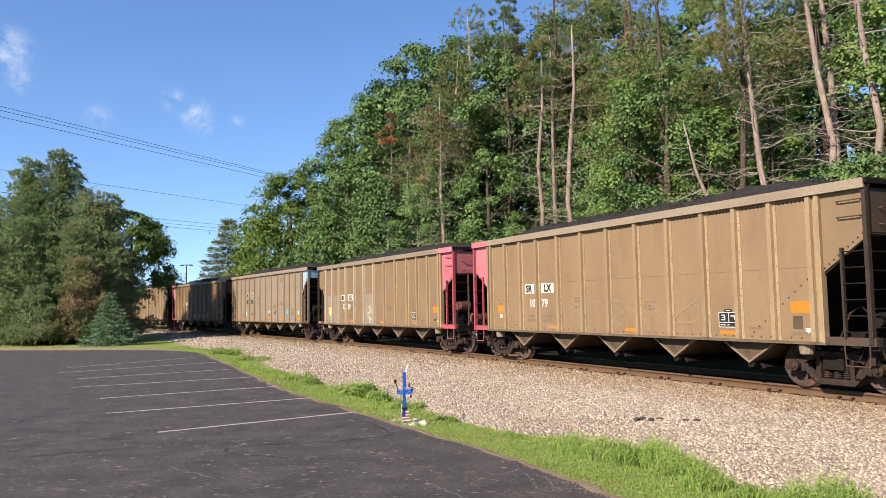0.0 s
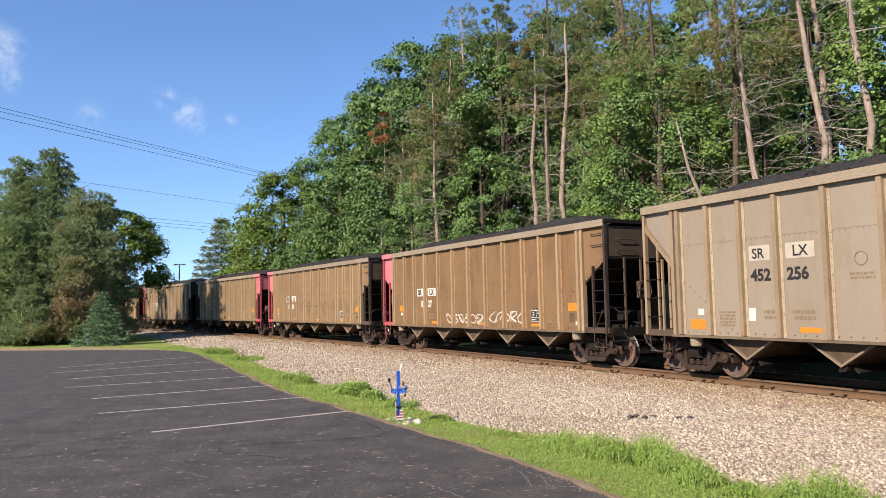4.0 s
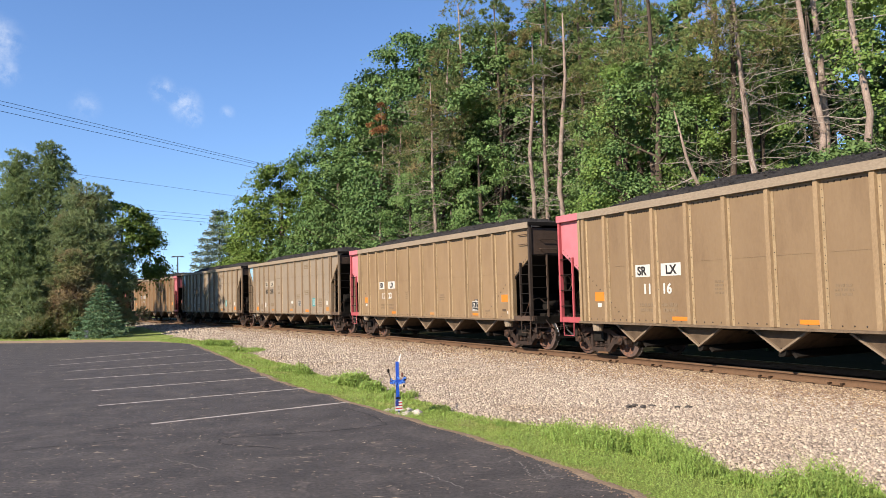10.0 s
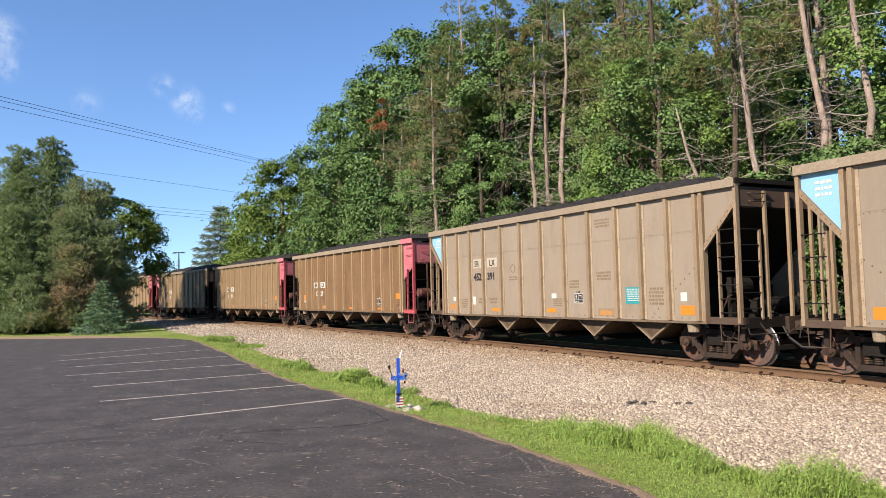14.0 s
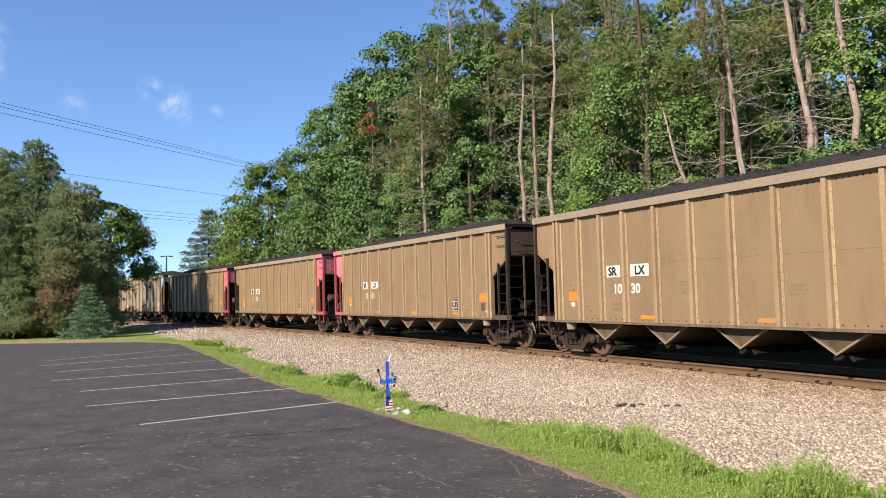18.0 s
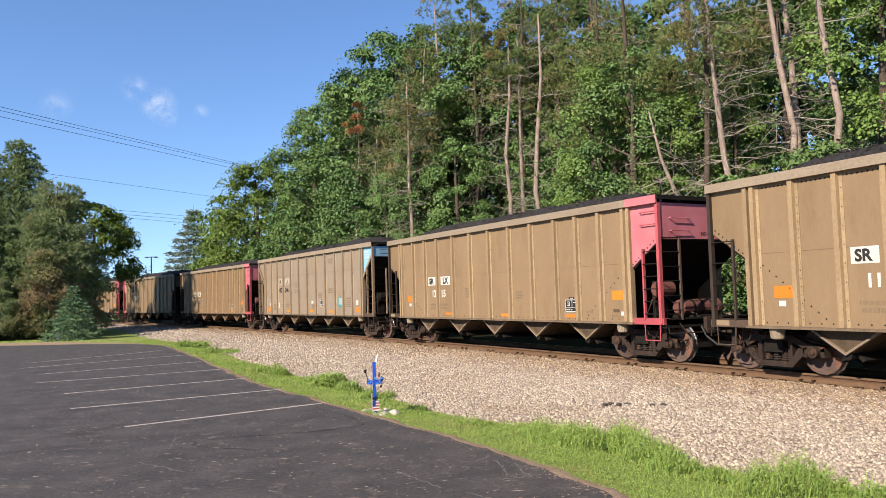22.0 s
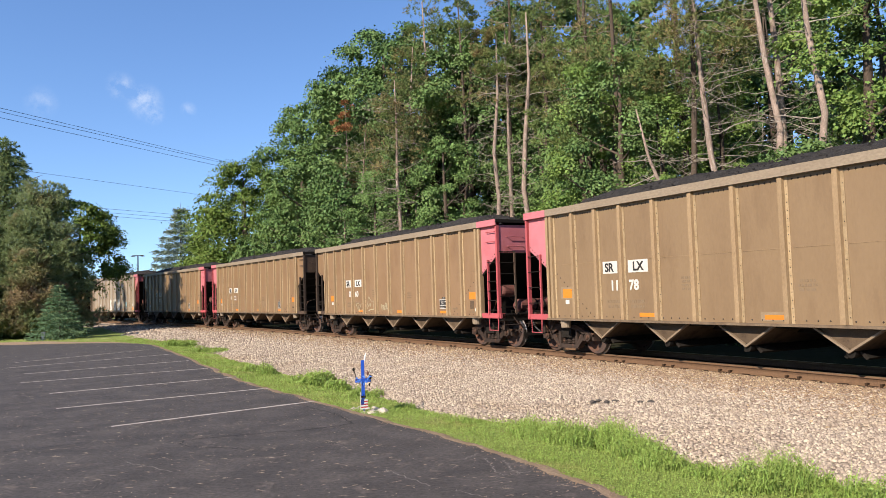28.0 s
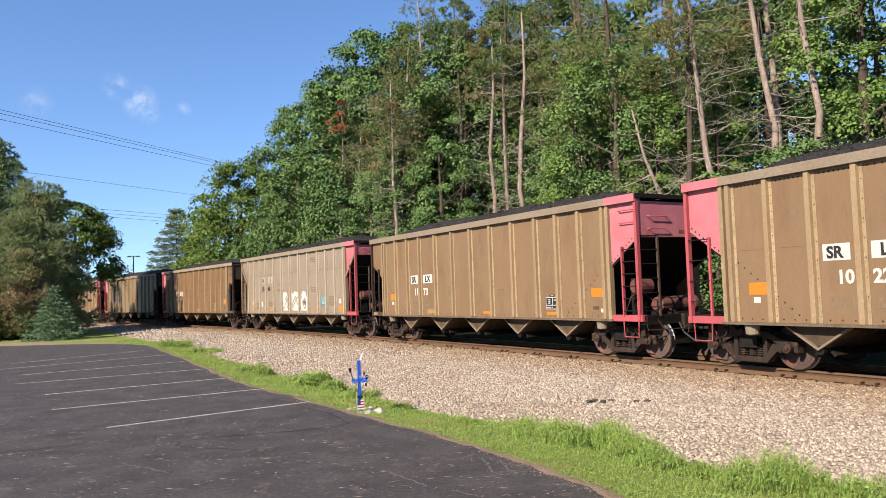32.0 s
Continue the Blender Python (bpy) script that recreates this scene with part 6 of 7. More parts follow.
    if grey:
        put("corner_brace", once(("cbr", sx), lambda: Shape().beam((sx * 6.34, -1.56, 2.58), (sx * 7.27, -1.56, 3.56), 0.05, 0.11).mesh("corner_brace", "rib_grey")), car)
        if sx < 0:
            put("end_stanchion", once(("est", sx), lambda: Shape().box(-6.855, -6.81, -1.59, -1.54, 1.05, 3.05).mesh("end_stanchion", "rib_grey")), car)
        for y in (-0.75, 0.0, 0.75):
            put("end_stanchion", once(("ests", sx), lambda: Shape().box(min(sx * 7.30, sx * 7.37), max(sx * 7.30, sx * 7.37), -0.032, 0.032, 1.02, 3.8).mesh("end_stanchion", "rib_grey")), car, (0, y, 0))
    for z in (3.56, 3.74) if grey else (3.12, 3.42):
        grab_iron(car, (sx * 7.29, -1.2, z), (sx * 7.29, -0.6, z), "brown_end" if colour != "pink" else "pink", stand=(sx * 0.07, 0, 0))
    if colour == "pink" and sx > 0:
        put("warning_text", lettering("DO NOT HUMP", 0.085, "brown_end", 0.002), car, pose(7.294, -0.15, 3.02, 0, 0, 90))
    # coupler with its yoke
    put("coupler", once(("cpl", sx), lambda: Shape().box(min(sx * 7.3, sx * 7.85), max(sx * 7.3, sx * 7.85), -0.10, 0.10, 0.76, 0.96).box(min(sx * 7.78, sx * 8.12), max(sx * 7.78, sx * 8.12), -0.17, 0.15, 0.70, 1.02)
                            .box(min(sx * 7.36, sx * 7.46), max(sx * 7.36, sx * 7.46), -0.28, 0.28, 0.68, 1.06).mesh("coupler", "truck_iron")), car)
    put("air_hose", once(("hose", sx), lambda: Shape().tube([(sx * 7.4, -0.4, 0.85), (sx * 7.55, -0.42, 0.62), (sx * 7.8, -0.35, 0.42), (sx * 8.05, -0.2, 0.40)], 0.028, 6).mesh("air_hose", "black_paint")), car)
    put("cut_lever", once(("lever", sx), lambda: Shape().tube([(sx * 7.42, -1.5, 0.86), (sx * 7.45, -1.5, 0.72), (sx * 7.6, -0.5, 0.72), (sx * 7.75, -0.15, 0.95)], 0.014, 6).mesh("cut_lever", "truck_iron")), car)
    if tanks == "reservoir":
        put("air_reservoir", once(("tank", sx, colour == "pink"), lambda: Shape().lathe([(-0.72, 0.0), (-0.72, 0.12), (-0.62, 0.20), (0.45, 0.20), (0.50, 0.23), (0.62, 0.23), (0.62, 0.0)], 16, "y", (sx * 6.85, 0.10, 1.28)).mesh("air_reservoir", "rust_tank" if colour == "pink" else "black_and_shade")), car)
        put("brake_cylinder", once(("cyl", sx, colour == "pink"), lambda: Shape().lathe([(-0.22, 0.0), (-0.22, 0.17), (-0.16, 0.20), (0.25, 0.20), (0.25, 0.0)], 16, "y", (sx * 6.55, -0.75, 1.75)).mesh("brake_cylinder", "rust_tank" if colour == "pink" else "black_and_shade")), car)
        put("cylinder_bracket", once(("cb", sx), lambda: Shape().box(min(sx * 6.4, sx * 6.5), max(sx * 6.4, sx * 6.5), -0.95, -0.55, 1.02, 1.95).mesh("cylinder_bracket", "black_and_shade")), car)
        for k, b in enumerate((-0.3, 0.0, 0.3)):
            put("tank_strap", once(("strap", sx), lambda: Shape().lathe([(-0.03, 0.20), (-0.03, 0.212), (0.03, 0.212), (0.03, 0.20)], 16, "y", (sx * 6.85, 0.10, 1.28)).mesh("tank_strap", "black_and_shade")), car, (0, b, 0))
    else:
        put("brake_wheel", once(("bw", sx), lambda: Shape().lathe([(-0.02, 0.25), (0.0, 0.275), (0.02, 0.25), (0.0, 0.235), (-0.02, 0.25)], 20, "x", (sx * 7.42, -0.35, 2.05)).lathe([(-0.05, 0.0), (-0.05, 0.06), (0.03, 0.06), (0.03, 0.0)], 10, "x", (sx * 7.40, -0.35, 2.05))
                                          .beam((sx * 7.42, -0.60, 2.05), (sx * 7.42, -0.10, 2.05), 0.025).beam((sx * 7.42, -0.35, 1.80), (sx * 7.42, -0.35, 2.30), 0.025).mesh("brake_wheel", "truck_iron")), car)
        put("brake_housing", once(("bhs", sx), lambda: Shape().box(min(sx * 7.22, sx * 7.38), max(sx * 7.22, sx * 7.38), -0.45, -0.25, 1.85, 2.3).beam((sx * 7.3, -0.35, 2.9), (sx * 7.3, -0.35, 1.0), 0.05).mesh("brake_housing", "brown_end")), car)
        put("valve", once(("vlv", sx), lambda: Shape().lathe([(-0.2, 0.0), (-0.2, 0.14), (0.2, 0.17), (0.2, 0.0)], 12, "y", (sx * 6.75, -0.45, 1.35)).box(min(sx * 6.5, sx * 6.9), max(sx * 6.5, sx * 6.9), -0.2, 0.2, 1.02, 1.5).mesh("valve", "black_and_shade")), car)
    put("bolster_bracket", once(("bb", sx), lambda: Shape().lathe([(0.70, 0.10), (0.72, 0.13), (0.88, 0.15), (0.93, 0.15)], 12, "z", (sx * 5.82, -1.42, 0)).mesh("bolster_bracket", "chord")), car)
    put("brake_rigging", once(("rig", sx), lambda: Shape().tube([(sx * 5.2, -0.95, 0.62), (sx * 5.9, -0.9, 0.80), (sx * 7.1, -0.8, 0.78)], 0.022, 6).tube([(sx * 6.9, -1.2, 0.90), (sx * 6.95, -1.2, 0.55), (sx * 7.3, -1.0, 0.50), (sx * 7.45, -0.6, 0.62)], 0.020, 6)
                                .box(min(sx * 7.0, sx * 7.12), max(sx * 7.0, sx * 7.12), -1.25, -1.12, 0.55, 0.90).tube([(sx * 7.38, -1.1, 0.95), (sx * 7.5, -1.0, 0.72), (sx * 7.42, -0.7, 0.60)], 0.016, 6)
                                .tube([(sx * 6.5, -1.3, 0.90), (sx * 6.6, -1.32, 0.66), (sx * 6.8, -1.3, 0.60), (sx * 6.95, -1.3, 0.88)], 0.014, 6).mesh("brake_rigging", "truck_iron")), car)
    if sx < 0 and colour == "brown" and not grey:
        put("sill_plate", once(("spl", sx), lambda: Shape().box(-7.20, -6.86, -1.586, -1.582, 0.95, 1.06).mesh("sill_plate", "overspray")), car, label="pale plate on the end sill")
    put("air_pipe", once(("pipe", sx), lambda: Shape().tube([(sx * 6.4, -1.2, 1.05), (sx * 6.55, -1.1, 1.5), (sx * 6.5, -0.7, 1.62), (sx * 6.7, -0.3, 1.25), (sx * 7.2, -0.3, 1.12)], 0.022, 6).mesh("air_pipe", "truck_iron")), car)


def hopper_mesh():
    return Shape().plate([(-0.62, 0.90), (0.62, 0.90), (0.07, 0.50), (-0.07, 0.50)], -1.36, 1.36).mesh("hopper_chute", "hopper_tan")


def flange_mesh():
    s = Shape()
    for sg in (-1, 1):
        s.plate([(sg * 0.68, 0.89), (sg * 0.61, 0.89), (sg * 0.0, 0.51), (sg * 0.0, 0.46)], -1.42, -1.34)
    return s.mesh("chute_flange", "flange_tan")


def door_mesh():
    s = Shape()
    for sg in (-1, 1):
        s.plate([(sg * 0.04, 0.48), (sg * 0.10, 0.50), (sg * 0.24, 0.38), (sg * 0.18, 0.34)], -1.20, 1.20)
    s.lathe([(-1.36, 0.0), (-1.36, 0.09), (-1.25, 0.09), (-1.25, 0.0)], 10, "y", (0, 0, 0.46))
    return s.mesh("chute_door", "black_and_shade")


# cars with a warmer, browner coat
WARM = (4, 16, 18, 19, 20, 24)


def coal_car(k, number, left, right, grey=False, paint=None, extras=(), faded=0):
    top = 4.05 if grey else 3.95
    body = paint or ("grey_tan" if grey else "warm_tan" if k in WARM else "tan")
    ribm = "rib_cream" if k in (1, 21) else "rib_grey" if grey else "rib_tan"
    edge = "edge_grey" if grey else "edge_rust" if paint else "edge_tan"
    car = tagged(new("coal_car"), "", "railway car", "coal cars of the train")
    ends = {("pink", "pink"): "both ends painted pink", ("pink", "brown"): "a pink trailing end", ("brown", "pink"): "a pink leading end", ("brown", "brown"): "dark brown ends"}.get((left, right), "a light blue end panel")
    car["label"] = ("grey-tan" if grey else "rusty brown" if paint else "tan brown") + " hopper car heaped with coal, " + ends
    for y in (-1, 1):
        put("side_sheet", once(("side", y, body, top), lambda: Shape().box(-6.3, 6.3, min(y * SHEET_Y, y * (SHEET_Y - 0.025)), max(y * SHEET_Y, y * (SHEET_Y - 0.025)), 0.95, top - 0.17).mesh("side_sheet", body)), car)
        put("top_chord", once(("chord", y, top), lambda: Shape().box(-7.31, 7.31, min(y * 1.47, y * 1.64), max(y * 1.47, y * 1.64), top - 0.18, top).mesh("top_chord", "chord")), car)
        put("side_sill", once(("sill", y, ribm), lambda: Shape().box(-6.4, 6.4, min(y * 1.42, y * 1.625), max(y * 1.42, y * 1.625), 0.915, 0.965).mesh("side_sill", "side_sill")), car)
        for r in RIBS:
            rm = "rib_tan" if k == 1 and r > 0.5 else ribm
            o = put("rib", once(("rib", rm), lambda: rib_mesh(rm)), car, pose(r, 0, 0, 0, 0, 0 if y < 0 else 180))
            if top > 4:
                o.scale = (1, 1, 1.028)
                o.location.z = -0.02
            if y < 0:
                put("rib_flange", once(("ribedge", edge), lambda: rib_edge_mesh(edge)), o, label="pale riveted edge")
    seam = 3.02 if grey else 2.40
    put("seam", once(("seam", body, seam), lambda: Shape().box(-6.3, 6.3, -SHEET_Y - 0.006, -SHEET_Y, seam, seam + 0.012).mesh("seam", body)), car)
    tagged(put("rivets", once(("rivets", grey), lambda: rivet_mesh(grey, seam - 0.03)), car), kind="stuff")
    v = k % 3
    put("coal_load", once(("coal", v, top), lambda: coal_mesh(60 + v, top)), car, label="heaped black coal")
    tagged(put("loose_coal", once(("lumps", v, top), lambda: lumps_mesh(70 + v, top)), car), kind="stuff")
    # sill with an added wide plate, near black for the shade below the body
    put("centre_sill", once("cs", lambda: Shape().box(-7.3, 7.3, -0.32, 0.32, 0.72, 1.10).box(-5.2, 5.2, -1.3, 1.3, 0.86, 0.90).mesh("centre_sill", "black_and_shade")), car)
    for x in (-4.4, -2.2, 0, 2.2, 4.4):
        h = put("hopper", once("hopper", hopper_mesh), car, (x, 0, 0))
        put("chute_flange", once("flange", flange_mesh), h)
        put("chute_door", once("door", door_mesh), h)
    end_fittings(car, -1, left, grey, top, "wheel" if left == "brown" and not grey else "reservoir", body)
    end_fittings(car, 1, right, grey, top, "wheel" if right == "brown" and not grey else "reservoir", body)
    truck(car, -TRUCK_AT)
    truck(car, TRUCK_AT)
    # lettering
    y = -SHEET_Y - 0.010
    zp = 2.54 if grey else 2.10
    plate, bold = ("faded_white", 0.003) if grey else ("white_paint", 0.010)
    decal("placard", -4.11, -3.58, zp, zp + 0.31, plate, car, label="faded pale placard with black letters" if grey else "white placard with black letters")
    decal("placard", -3.20, -2.54, zp, zp + 0.31, plate, car, label="faded pale placard with black letters" if grey else "white placard with black letters")
    put("letters", lettering("SR", 0.21, "black_paint", bold), car, (-4.03, y, zp + 0.05))
    put("letters", lettering("LX", 0.21, "black_paint", bold), car, (-3.04, y, zp + 0.05))
    if number:
        half = len(number) // 2
        ink = "black_paint" if grey else "white_paint"
        zn = 2.13 if grey else 1.69
        put("car_number", lettering(number[:half], 0.24, ink, 0.012), car, (-4.08 if grey else -3.86, y + 0.004, zn))
        put("car_number", lettering(number[half:], 0.24, ink, 0.012), car, (-3.19, y + 0.004, zn))
    ry = -SHEET_Y - 0.005
    for x0, x1, z0, z1 in (((-5.87, -5.40, 1.10, 1.32), (-2.95, -2.46, 1.09, 1.19), (0.21, 0.66, 1.09, 1.21), (2.63, 3.10, 1.05, 1.17), (5.53, 5.98, 1.10, 1.32)) if grey else
                           ((-5.76, -5.28, 1.51, 1.75), (-2.88, -2.36, 1.05, 1.14), (0.58, 1.04, 1.04, 1.13), (3.74, 4.20, 1.05, 1.13), (5.58, 6.02, 1.51, 1.74))):
        if (k * 7 + int(x0 * 5)) % 5 == 1:
            decal("overspray", x0 - 0.09, x1 + 0.13, z0 - 0.03, z1 + 0.06, "overspray", car, -SHEET_Y - 0.002, "faded pale paint patch")
        decal("reflector", x0, x1, z0, z1, "orange" if (k + int(x0 * 3)) % 4 or z1 > 1.4 else "dusty_orange", car, ry, "orange reflective patch")
    bx = 1.52 if grey else 3.72
    bw, bz0, bz1 = (0.40, 1.36, 1.64) if grey else (0.57, 1.20, 1.53)
    panel = decal("data_panel", bx, bx + bw, bz0, bz1, "white_paint", car, ry, "black and white lined data panel")
    ph = bz1 - bz0
    fr = once(("dp", grey), lambda: Shape().box(0.018, bw * 0.48, -0.003, 0, ph * 0.36, ph * 0.95).box(bw * 0.52, bw - 0.018, -0.003, 0, ph * 0.36, ph * 0.95).box(0.018, bw - 0.018, -0.003, 0, 0.02, ph * 0.31)
              .box(bw * 0.30, bw * 0.66, -0.003, 0, ph * 1.03, ph * 1.20).mesh("panel_print", "black_paint"))
    put("panel_print", fr, panel)
    fg = once(("dg", grey), lambda: Shape().box(bw * 0.14, bw * 0.30, -0.005, -0.003, ph * 0.78, ph * 0.84).box(bw * 0.17, bw * 0.30, -0.005, -0.003, ph * 0.62, ph * 0.67).box(bw * 0.14, bw * 0.30, -0.005, -0.003, ph * 0.47, ph * 0.53)
              .box(bw * 0.28, bw * 0.33, -0.005, -0.003, ph * 0.47, ph * 0.84).box(bw * 0.60, bw * 0.84, -0.005, -0.003, ph * 0.72, ph * 0.80).box(bw * 0.76, bw * 0.82, -0.005, -0.003, ph * 0.50, ph * 0.72)
              .box(bw * 0.08, bw * 0.36, -0.005, -0.003, ph * 0.14, ph * 0.20).box(bw * 0.42, bw * 0.52, -0.005, -0.003, ph * 0.14, ph * 0.20).box(bw * 0.38, bw * 0.58, -0.005, -0.003, ph * 1.09, ph * 1.14).mesh("panel_figures", "white_paint"))
    put("panel_figures", fg, panel)
    if not grey:
        decal("small_plate", 4.55, 4.85, 1.18, 1.23, "stencil", car, ry)
        decal("small_plate", 5.90, 6.02, 1.12, 1.22, "white_paint", car, ry)
        decal("small_plate", -5.66, -5.50, 1.35, 1.46, "white_paint", car, ry)
        decal("small_plate", 5.62, 5.84, 1.20, 1.46 if k % 3 == 0 else 1.28, "hopper_tan", car, ry)
    else:
        decal("small_plate", -4.24, -4.00, 1.30, 1.57, "white_paint", car, ry)
        decal("small_plate", 0.45, 0.69, 1.50, 1.64, "white_paint", car, ry)
        decal("small_plate", -5.62, -5.44, 1.42, 1.56, "white_paint", car, ry)
        decal("small_plate", 5.55, 5.75, 1.42, 1.62, "white_paint", car, ry)
        pan = decal("notice_panel", 3.66, 4.22, 1.35, 1.77, "teal", car, ry, "teal notice panel with pale lines")
        put("notice_lines", once("nl", lambda: bars(0.04, 0.52, 0.05, 0.38, 7, 3, 0.45).mesh("notice_lines", "white_paint")), pan, (0, -0.004, 0))
        put("emblem", once("emb", lambda: Shape().lathe([(0, 0.115), (-0.004, 0.115), (-0.004, 0.13), (0, 0.13)], 20, "y").mesh("emblem", "stencil")), car, (-1.60, ry - 0.002, 2.45))
    for n, (x0, x1, z0, z1, rows) in enumerate((((-4.0, -3.5, 1.20, 1.45, 2), (-3.2, -2.7, 1.20, 1.45, 2), (-1.55, -1.25, 1.62, 1.95, 4), (1.35, 1.75, 1.55, 1.8, 3), (5.55, 6.0, 1.06, 1.14, 2)) if not grey else
                                                ((-3.8, -3.5, 1.30, 1.52, 2), (-3.1, -2.6, 1.30, 1.52, 2), (0.5, 0.95, 1.25, 1.5, 4), (1.3, 1.75, 1.75, 2.0, 3), (2.5, 3.1, 1.95, 2.2, 3), (4.5, 5.0, 1.3, 1.75, 5), (2.5, 3.1, 3.35, 3.6, 3), (-5.0, -4.55, 1.15, 1.5, 5), (-1.85, -1.35, 2.05, 2.2, 2)))):
        tagged(put("stencil", once(("st", n, grey), lambda: bars(x0, x1, z0, z1, rows, 90 + n).mesh("stencil", "stencil")), car, (0, ry, 0)), kind="stuff")
    if right == "blue" or left == "blue":
        x0 = 6.45 if right == "blue" else -6.95
        put("letter_block", once(("lb", x0), lambda: bars(x0, x0 + 0.4, 3.35, 3.7, 3, 5, 0.5).mesh("letter_block", "white_paint")), car, (0, ry, 0))
    for name, me, yy in extras:
        put(name, me, car, (0, yy, 0))
    CARS.append((k, car))
    return car


def graffiti_for():
    z = -SHEET_Y - 0.008
    g = {}
    g[0] = [("graffiti", scribble(1, -1.9, 3.2, 1.22, 1.85, 6, 0.03).mesh("graffiti", "pale_graffiti"), z)]
    scrawl = [[(-0.88, 1.82), (-0.86, 1.66)], [(-0.75, 1.7), (-0.56, 1.74), (-0.38, 1.66)], [(-0.58, 1.85), (-0.46, 1.69)], [(-0.45, 1.84), (-0.4, 1.69), (-0.28, 1.6), (-0.37, 1.48)], [(-0.8, 1.57), (-0.71, 1.48), (-0.84, 1.37)], [(-0.71, 1.48), (-0.51, 1.62), (-0.66, 1.44)], [(-0.41, 1.64), (-0.61, 1.42)], [(-0.65, 1.39), (-0.7, 1.26), (-0.59, 1.19)], [(-0.58, 1.39), (-0.62, 1.23), (-0.35, 1.31)], [(-0.54, 1.24), (-0.6, 1.03), (-0.44, 1.1)], [(-0.51, 1.2), (-0.28, 1.19)]]
    g[1] = [("patch_panel", Shape().box(x0, x1, 0, 0.003, 1.0, 2.38).mesh("patch_panel", "grey_tan"), -SHEET_Y - 0.003) for x0, x1 in ((-6.00, -5.34), (-5.09, -4.42), (-1.00, -0.12))]
    g[1] += [("graffiti", strokes_mesh(scrawl, 0.036, "cream_graffiti"), z),
             ("yellow_square", Shape().box(-5.78, -5.38, 0, 0.003, 1.53, 1.78).mesh("yellow_square", "yellow_paint"), -SHEET_Y - 0.009),
             ("white_strip", Shape().box(-5.78, -5.36, 0, 0.003, 1.46, 1.525).mesh("white_strip", "white_paint"), -SHEET_Y - 0.009)]
    g[3] = [("graffiti", scribble(3, -1.7, 0.9, 1.10, 1.42, 6, 0.035).mesh("graffiti", "white_paint"), z), ("graffiti", scribble(33, 1.3, 3.4, 1.15, 1.5, 5, 0.035).mesh("graffiti", "white_paint"), z)]
    lines = [[(-1.75, 2.14), (-1.74, 1.59)], [(-1.46, 2.11), (-1.71, 1.87), (-1.54, 1.59)], [(-0.24, 1.79), (-0.29, 1.64), (-0.42, 1.55), (-0.57, 1.55), (-0.68, 1.64), (-0.72, 1.8), (-0.66, 1.95), (-0.54, 2.04), (-0.39, 2.03), (-0.28, 1.94), (-0.24, 1.79)], [(-0.47, 2.05), (-0.44, 1.23)], [(-0.72, 1.78), (-0.23, 1.8)], [(0.41, 1.78), (0.83, 1.78)], [(2.0, 1.77), (1.97, 1.96), (1.8, 2.01), (1.62, 1.89), (1.55, 1.67), (1.62, 1.45), (1.77, 1.36), (1.92, 1.39), (1.96, 1.53)], [(2.66, 1.63), (2.74, 1.86), (2.88, 2.03), (2.99, 1.94), (3.04, 1.65)], [(2.71, 1.81), (3.04, 1.82)], [(3.73, 2.04), (4.0, 2.06)], [(3.86, 2.05), (3.87, 1.69)], [(3.68, 1.69), (4.07, 1.7)]]
    lines += [[(4.50, 1.42), (4.50, 1.95), (4.86, 1.42), (4.86, 1.95)], [(5.72, 1.95), (5.44, 1.95), (5.44, 1.42), (5.74, 1.42)], [(5.44, 1.70), (5.66, 1.70)]]
    g[4] = [("graffiti", strokes_mesh(lines, 0.026, "dark_graffiti"), z)]
    tags = [[(-3.02, 1.51), (-3.07, 1.34), (-2.81, 1.05)], [(-3.11, 1.34), (-2.86, 1.43)], [(-2.92, 1.1), (-2.82, 1.4), (-2.77, 1.06), (-2.66, 1.34), (-2.55, 1.39), (-2.44, 1.37), (-2.42, 1.25), (-2.53, 1.12), (-2.62, 1.21)], [(-2.45, 1.17), (-2.41, 1.05)], [(-1.86, 1.69), (-1.98, 1.4), (-2.06, 1.28), (-1.9, 1.09), (-1.76, 1.17), (-1.42, 1.15), (-1.46, 1.34), (-1.44, 1.5), (-1.66, 1.5), (-1.86, 1.69)], [(-1.93, 1.26), (-1.84, 1.43), (-1.77, 1.29), (-1.7, 1.4), (-1.7, 1.26)], [(-0.75, 1.39), (-0.69, 1.1)], [(-0.65, 1.34), (-0.6, 1.13), (-0.53, 1.34), (-0.64, 1.26)], [(-0.48, 1.34), (-0.47, 1.14)], [(-0.42, 1.14), (-0.37, 1.44), (-0.33, 1.16), (-0.27, 1.42), (-0.25, 1.18), (-0.15, 1.21), (-0.11, 1.19)]]
    g[18] = [("graffiti", strokes_mesh(tags, 0.016, "cream_graffiti"), z)]
    g[19] = [("graffiti", scribble(8, 1.4, 2.5, 1.2, 1.6, 3, 0.04).mesh("graffiti", "pale_graffiti"), z)]
    s = Shape()
    for x0, w in ((-1.15, 0.75), (-0.2, 0.5), (0.18, 0.85), (1.3, 0.7)):
        pts = [(x0, 1.1), (x0 + w, 1.1), (x0 + w, 1.75), (x0 + w * 0.8, 2.0), (x0 + w * 0.3, 2.05), (x0, 1.8)]
        s.plate(pts, 0, 0.003)
    g[21] = [("graffiti", s.mesh("graffiti", "white_paint"), z), ("graffiti", scribble(9, -1.1, 1.9, 1.2, 1.8, 5, 0.05).mesh("graffiti", "stencil"), z - 0.006)]
    return g


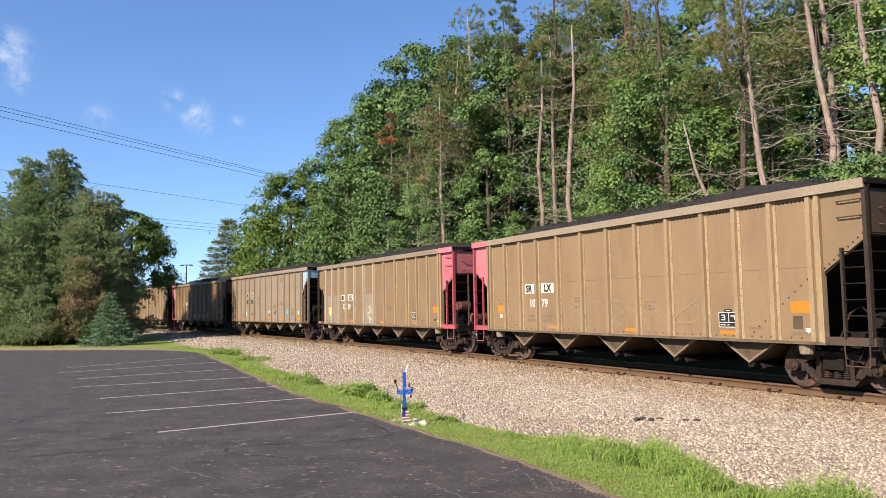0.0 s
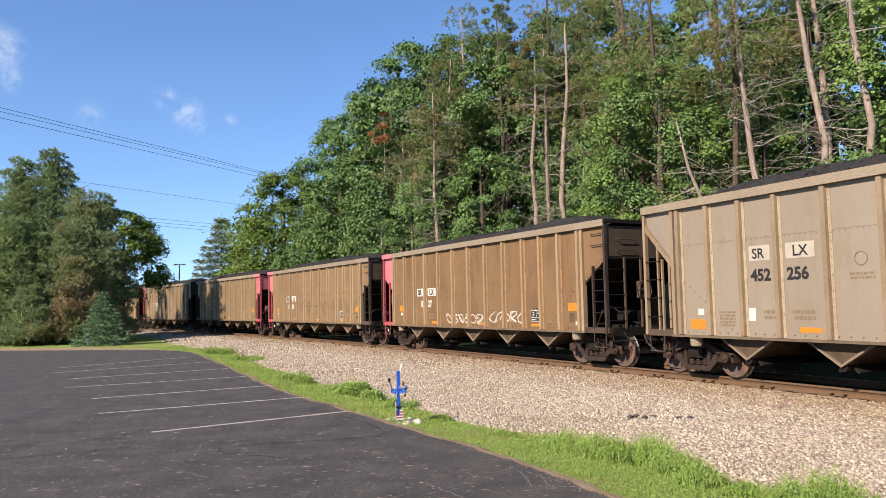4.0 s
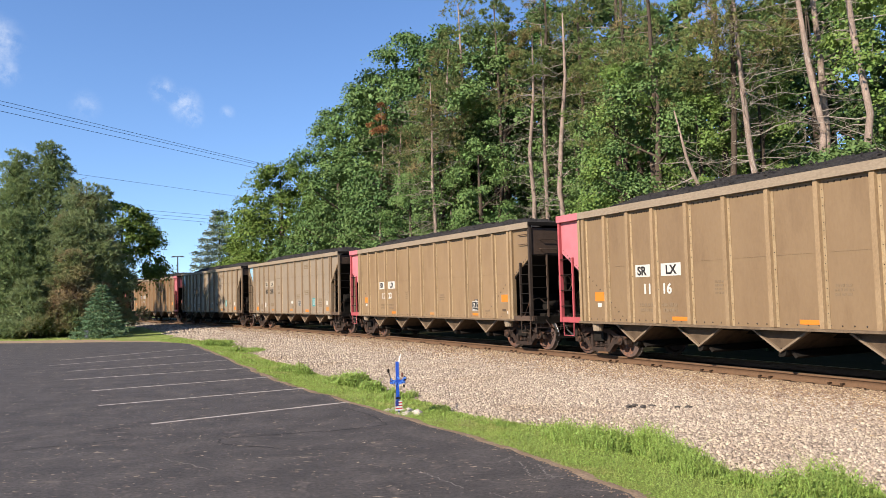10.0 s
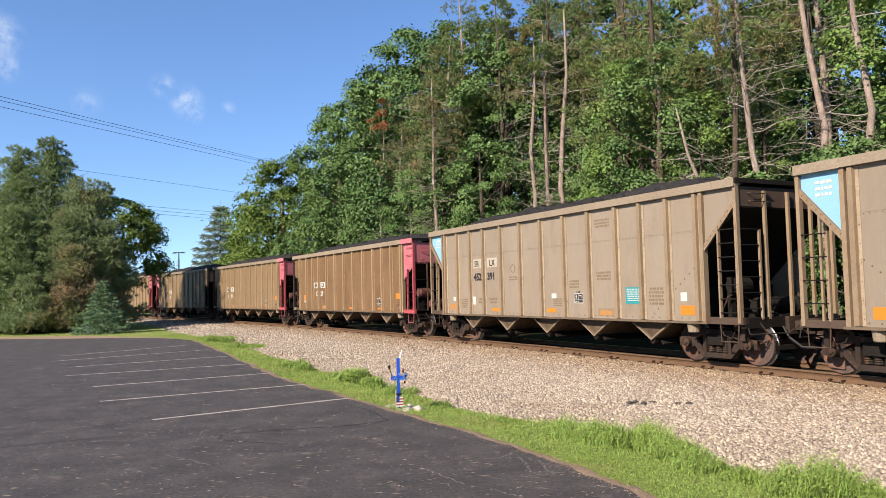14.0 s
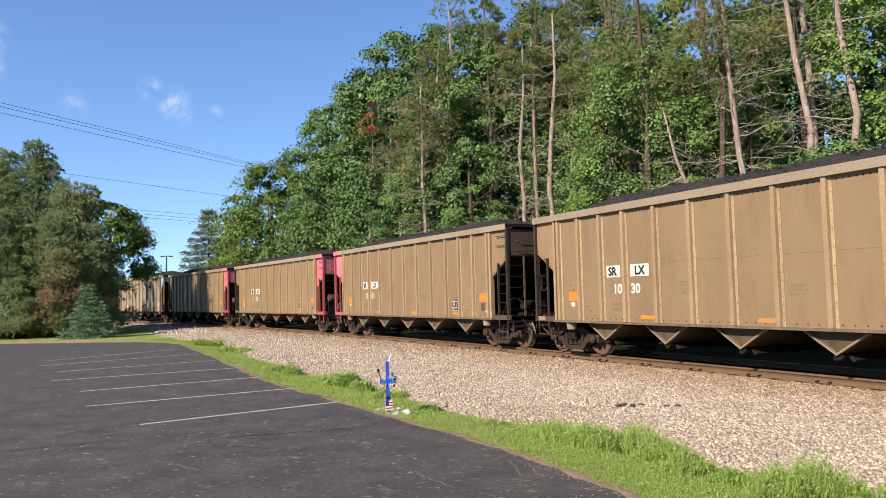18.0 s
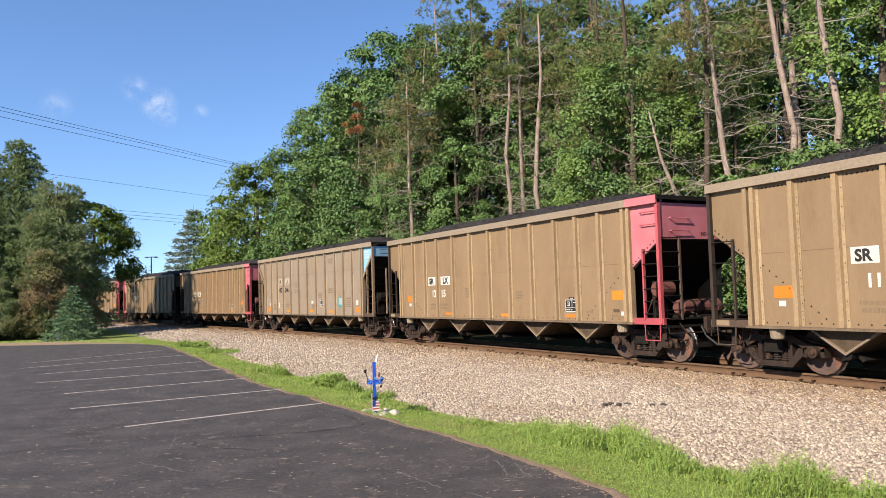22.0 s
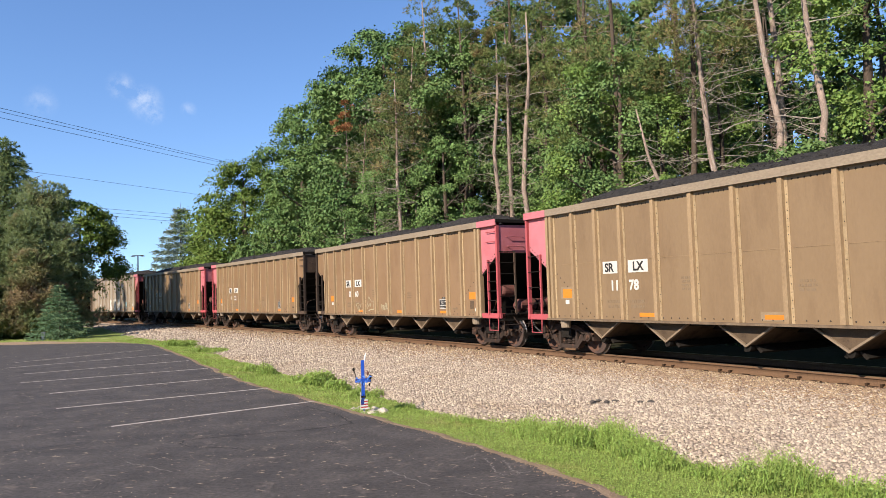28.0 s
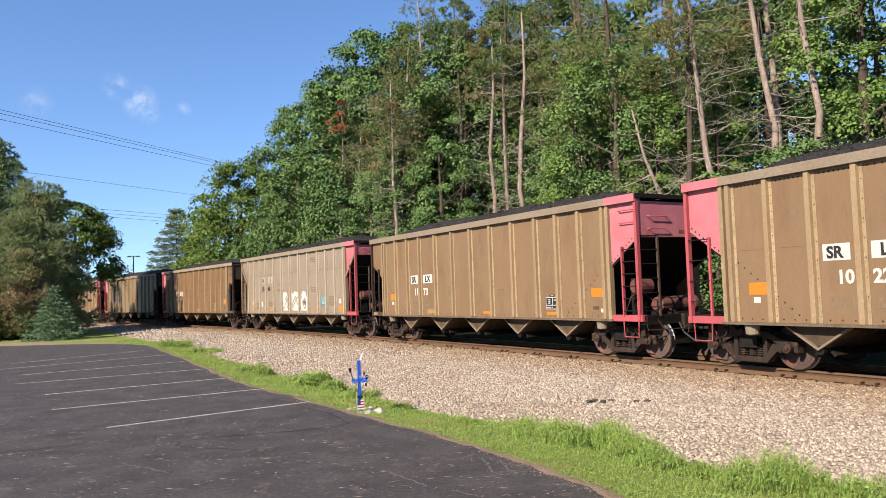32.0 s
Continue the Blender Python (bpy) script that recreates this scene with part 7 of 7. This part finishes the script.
# number, trailing end, leading end, greyish kind, other paint: from the head of the train backwards
ROSTER = {-2: ("1142", "brown", "brown", 0, 0), -1: ("1185", "pink", "brown", 0, 0), 0: ("1079", "pink", "brown", 0, 0), 1: ("1239", "brown", "pink", 0, 0), 2: ("452256", "brown", "blue", 1, 0),
          3: ("1027", "pink", "brown", 0, 1), 4: ("1208", "pink", "brown", 0, 0), 5: ("1148", "brown", "pink", 0, 0), 6: ("1116", "pink", "brown", 0, 0), 7: ("1223", "pink", "brown", 0, 0),
          8: ("452255", "blue", "brown", 1, 0), 9: ("452391", "blue", "brown", 1, 0), 10: ("1227", "brown", "pink", 0, 1), 11: ("1030", "brown", "pink", 0, 0), 12: ("1101", "pink", "brown", 0, 0),
          13: ("1130", "brown", "pink", 0, 0), 14: ("1215", "brown", "pink", 0, 0), 15: ("452346", "brown", "blue", 1, 0), 16: ("1118", "brown", "pink", 0, 0), 17: ("1178", "pink", "brown", 0, 0),
          18: ("1060", "brown", "pink", 0, 0), 19: ("1022", "pink", "brown", 0, 0), 20: ("1173", "brown", "pink", 0, 0), 21: ("1046", "brown", "pink", 1, 0), 22: ("1092", "pink", "brown", 0, 1),
          23: ("1133", "pink", "brown", 0, 0), 24: ("1007", "brown", "pink", 0, 0), 25: ("1161", "brown", "brown", 0, 0), 26: ("1155", "brown", "brown", 0, 0)}


def build_train():
    extra = graffiti_for()
    for k, (number, left, right, grey, rusty) in ROSTER.items():
        coal_car(k, number, left, right, bool(grey), "rust_tan" if rusty else None, extra.get(k, ()))


build_train()
stones()
build_grass()


# ---- what moves ----


def run(t):
    """How far the head of the train has come along the track at t seconds; it slows a little."""
    return 10.713 + 10.382 * t - 0.01278 * t * t


def motions():
    for k, car in CARS:
        rows = []
        for n in range(33):
            s = run(n) - k * PITCH
            ax, ay = track(s - TRUCK_AT)
            bx, by = track(s + TRUCK_AT)
            rows.append((n, pose(float(ax + bx) / 2, float(ay + by) / 2, RAIL_Z, 0, 0, math.degrees(math.atan2(by - ay, bx - ax)))))
        walk(car, rows)
    # wheelsets roll; those at the same place in their trucks turn alike
    done = {}
    for w in WHEELSETS:
        x = round(w.location.x, 3)
        if x not in done:
            z = w.location.z
            walk(w, [(n / 30, pose(x, 0, z, 0, math.degrees(run(n / 30) / WHEEL_R), 0)) for n in range(961)])
            done[x] = w
        else:
            w.rotation_mode = "QUATERNION"
            w.animation_data_create()
            w.animation_data.action = done[x].animation_data.action
            w.animation_data.action_slot = done[x].animation_data.action_slot


motions()
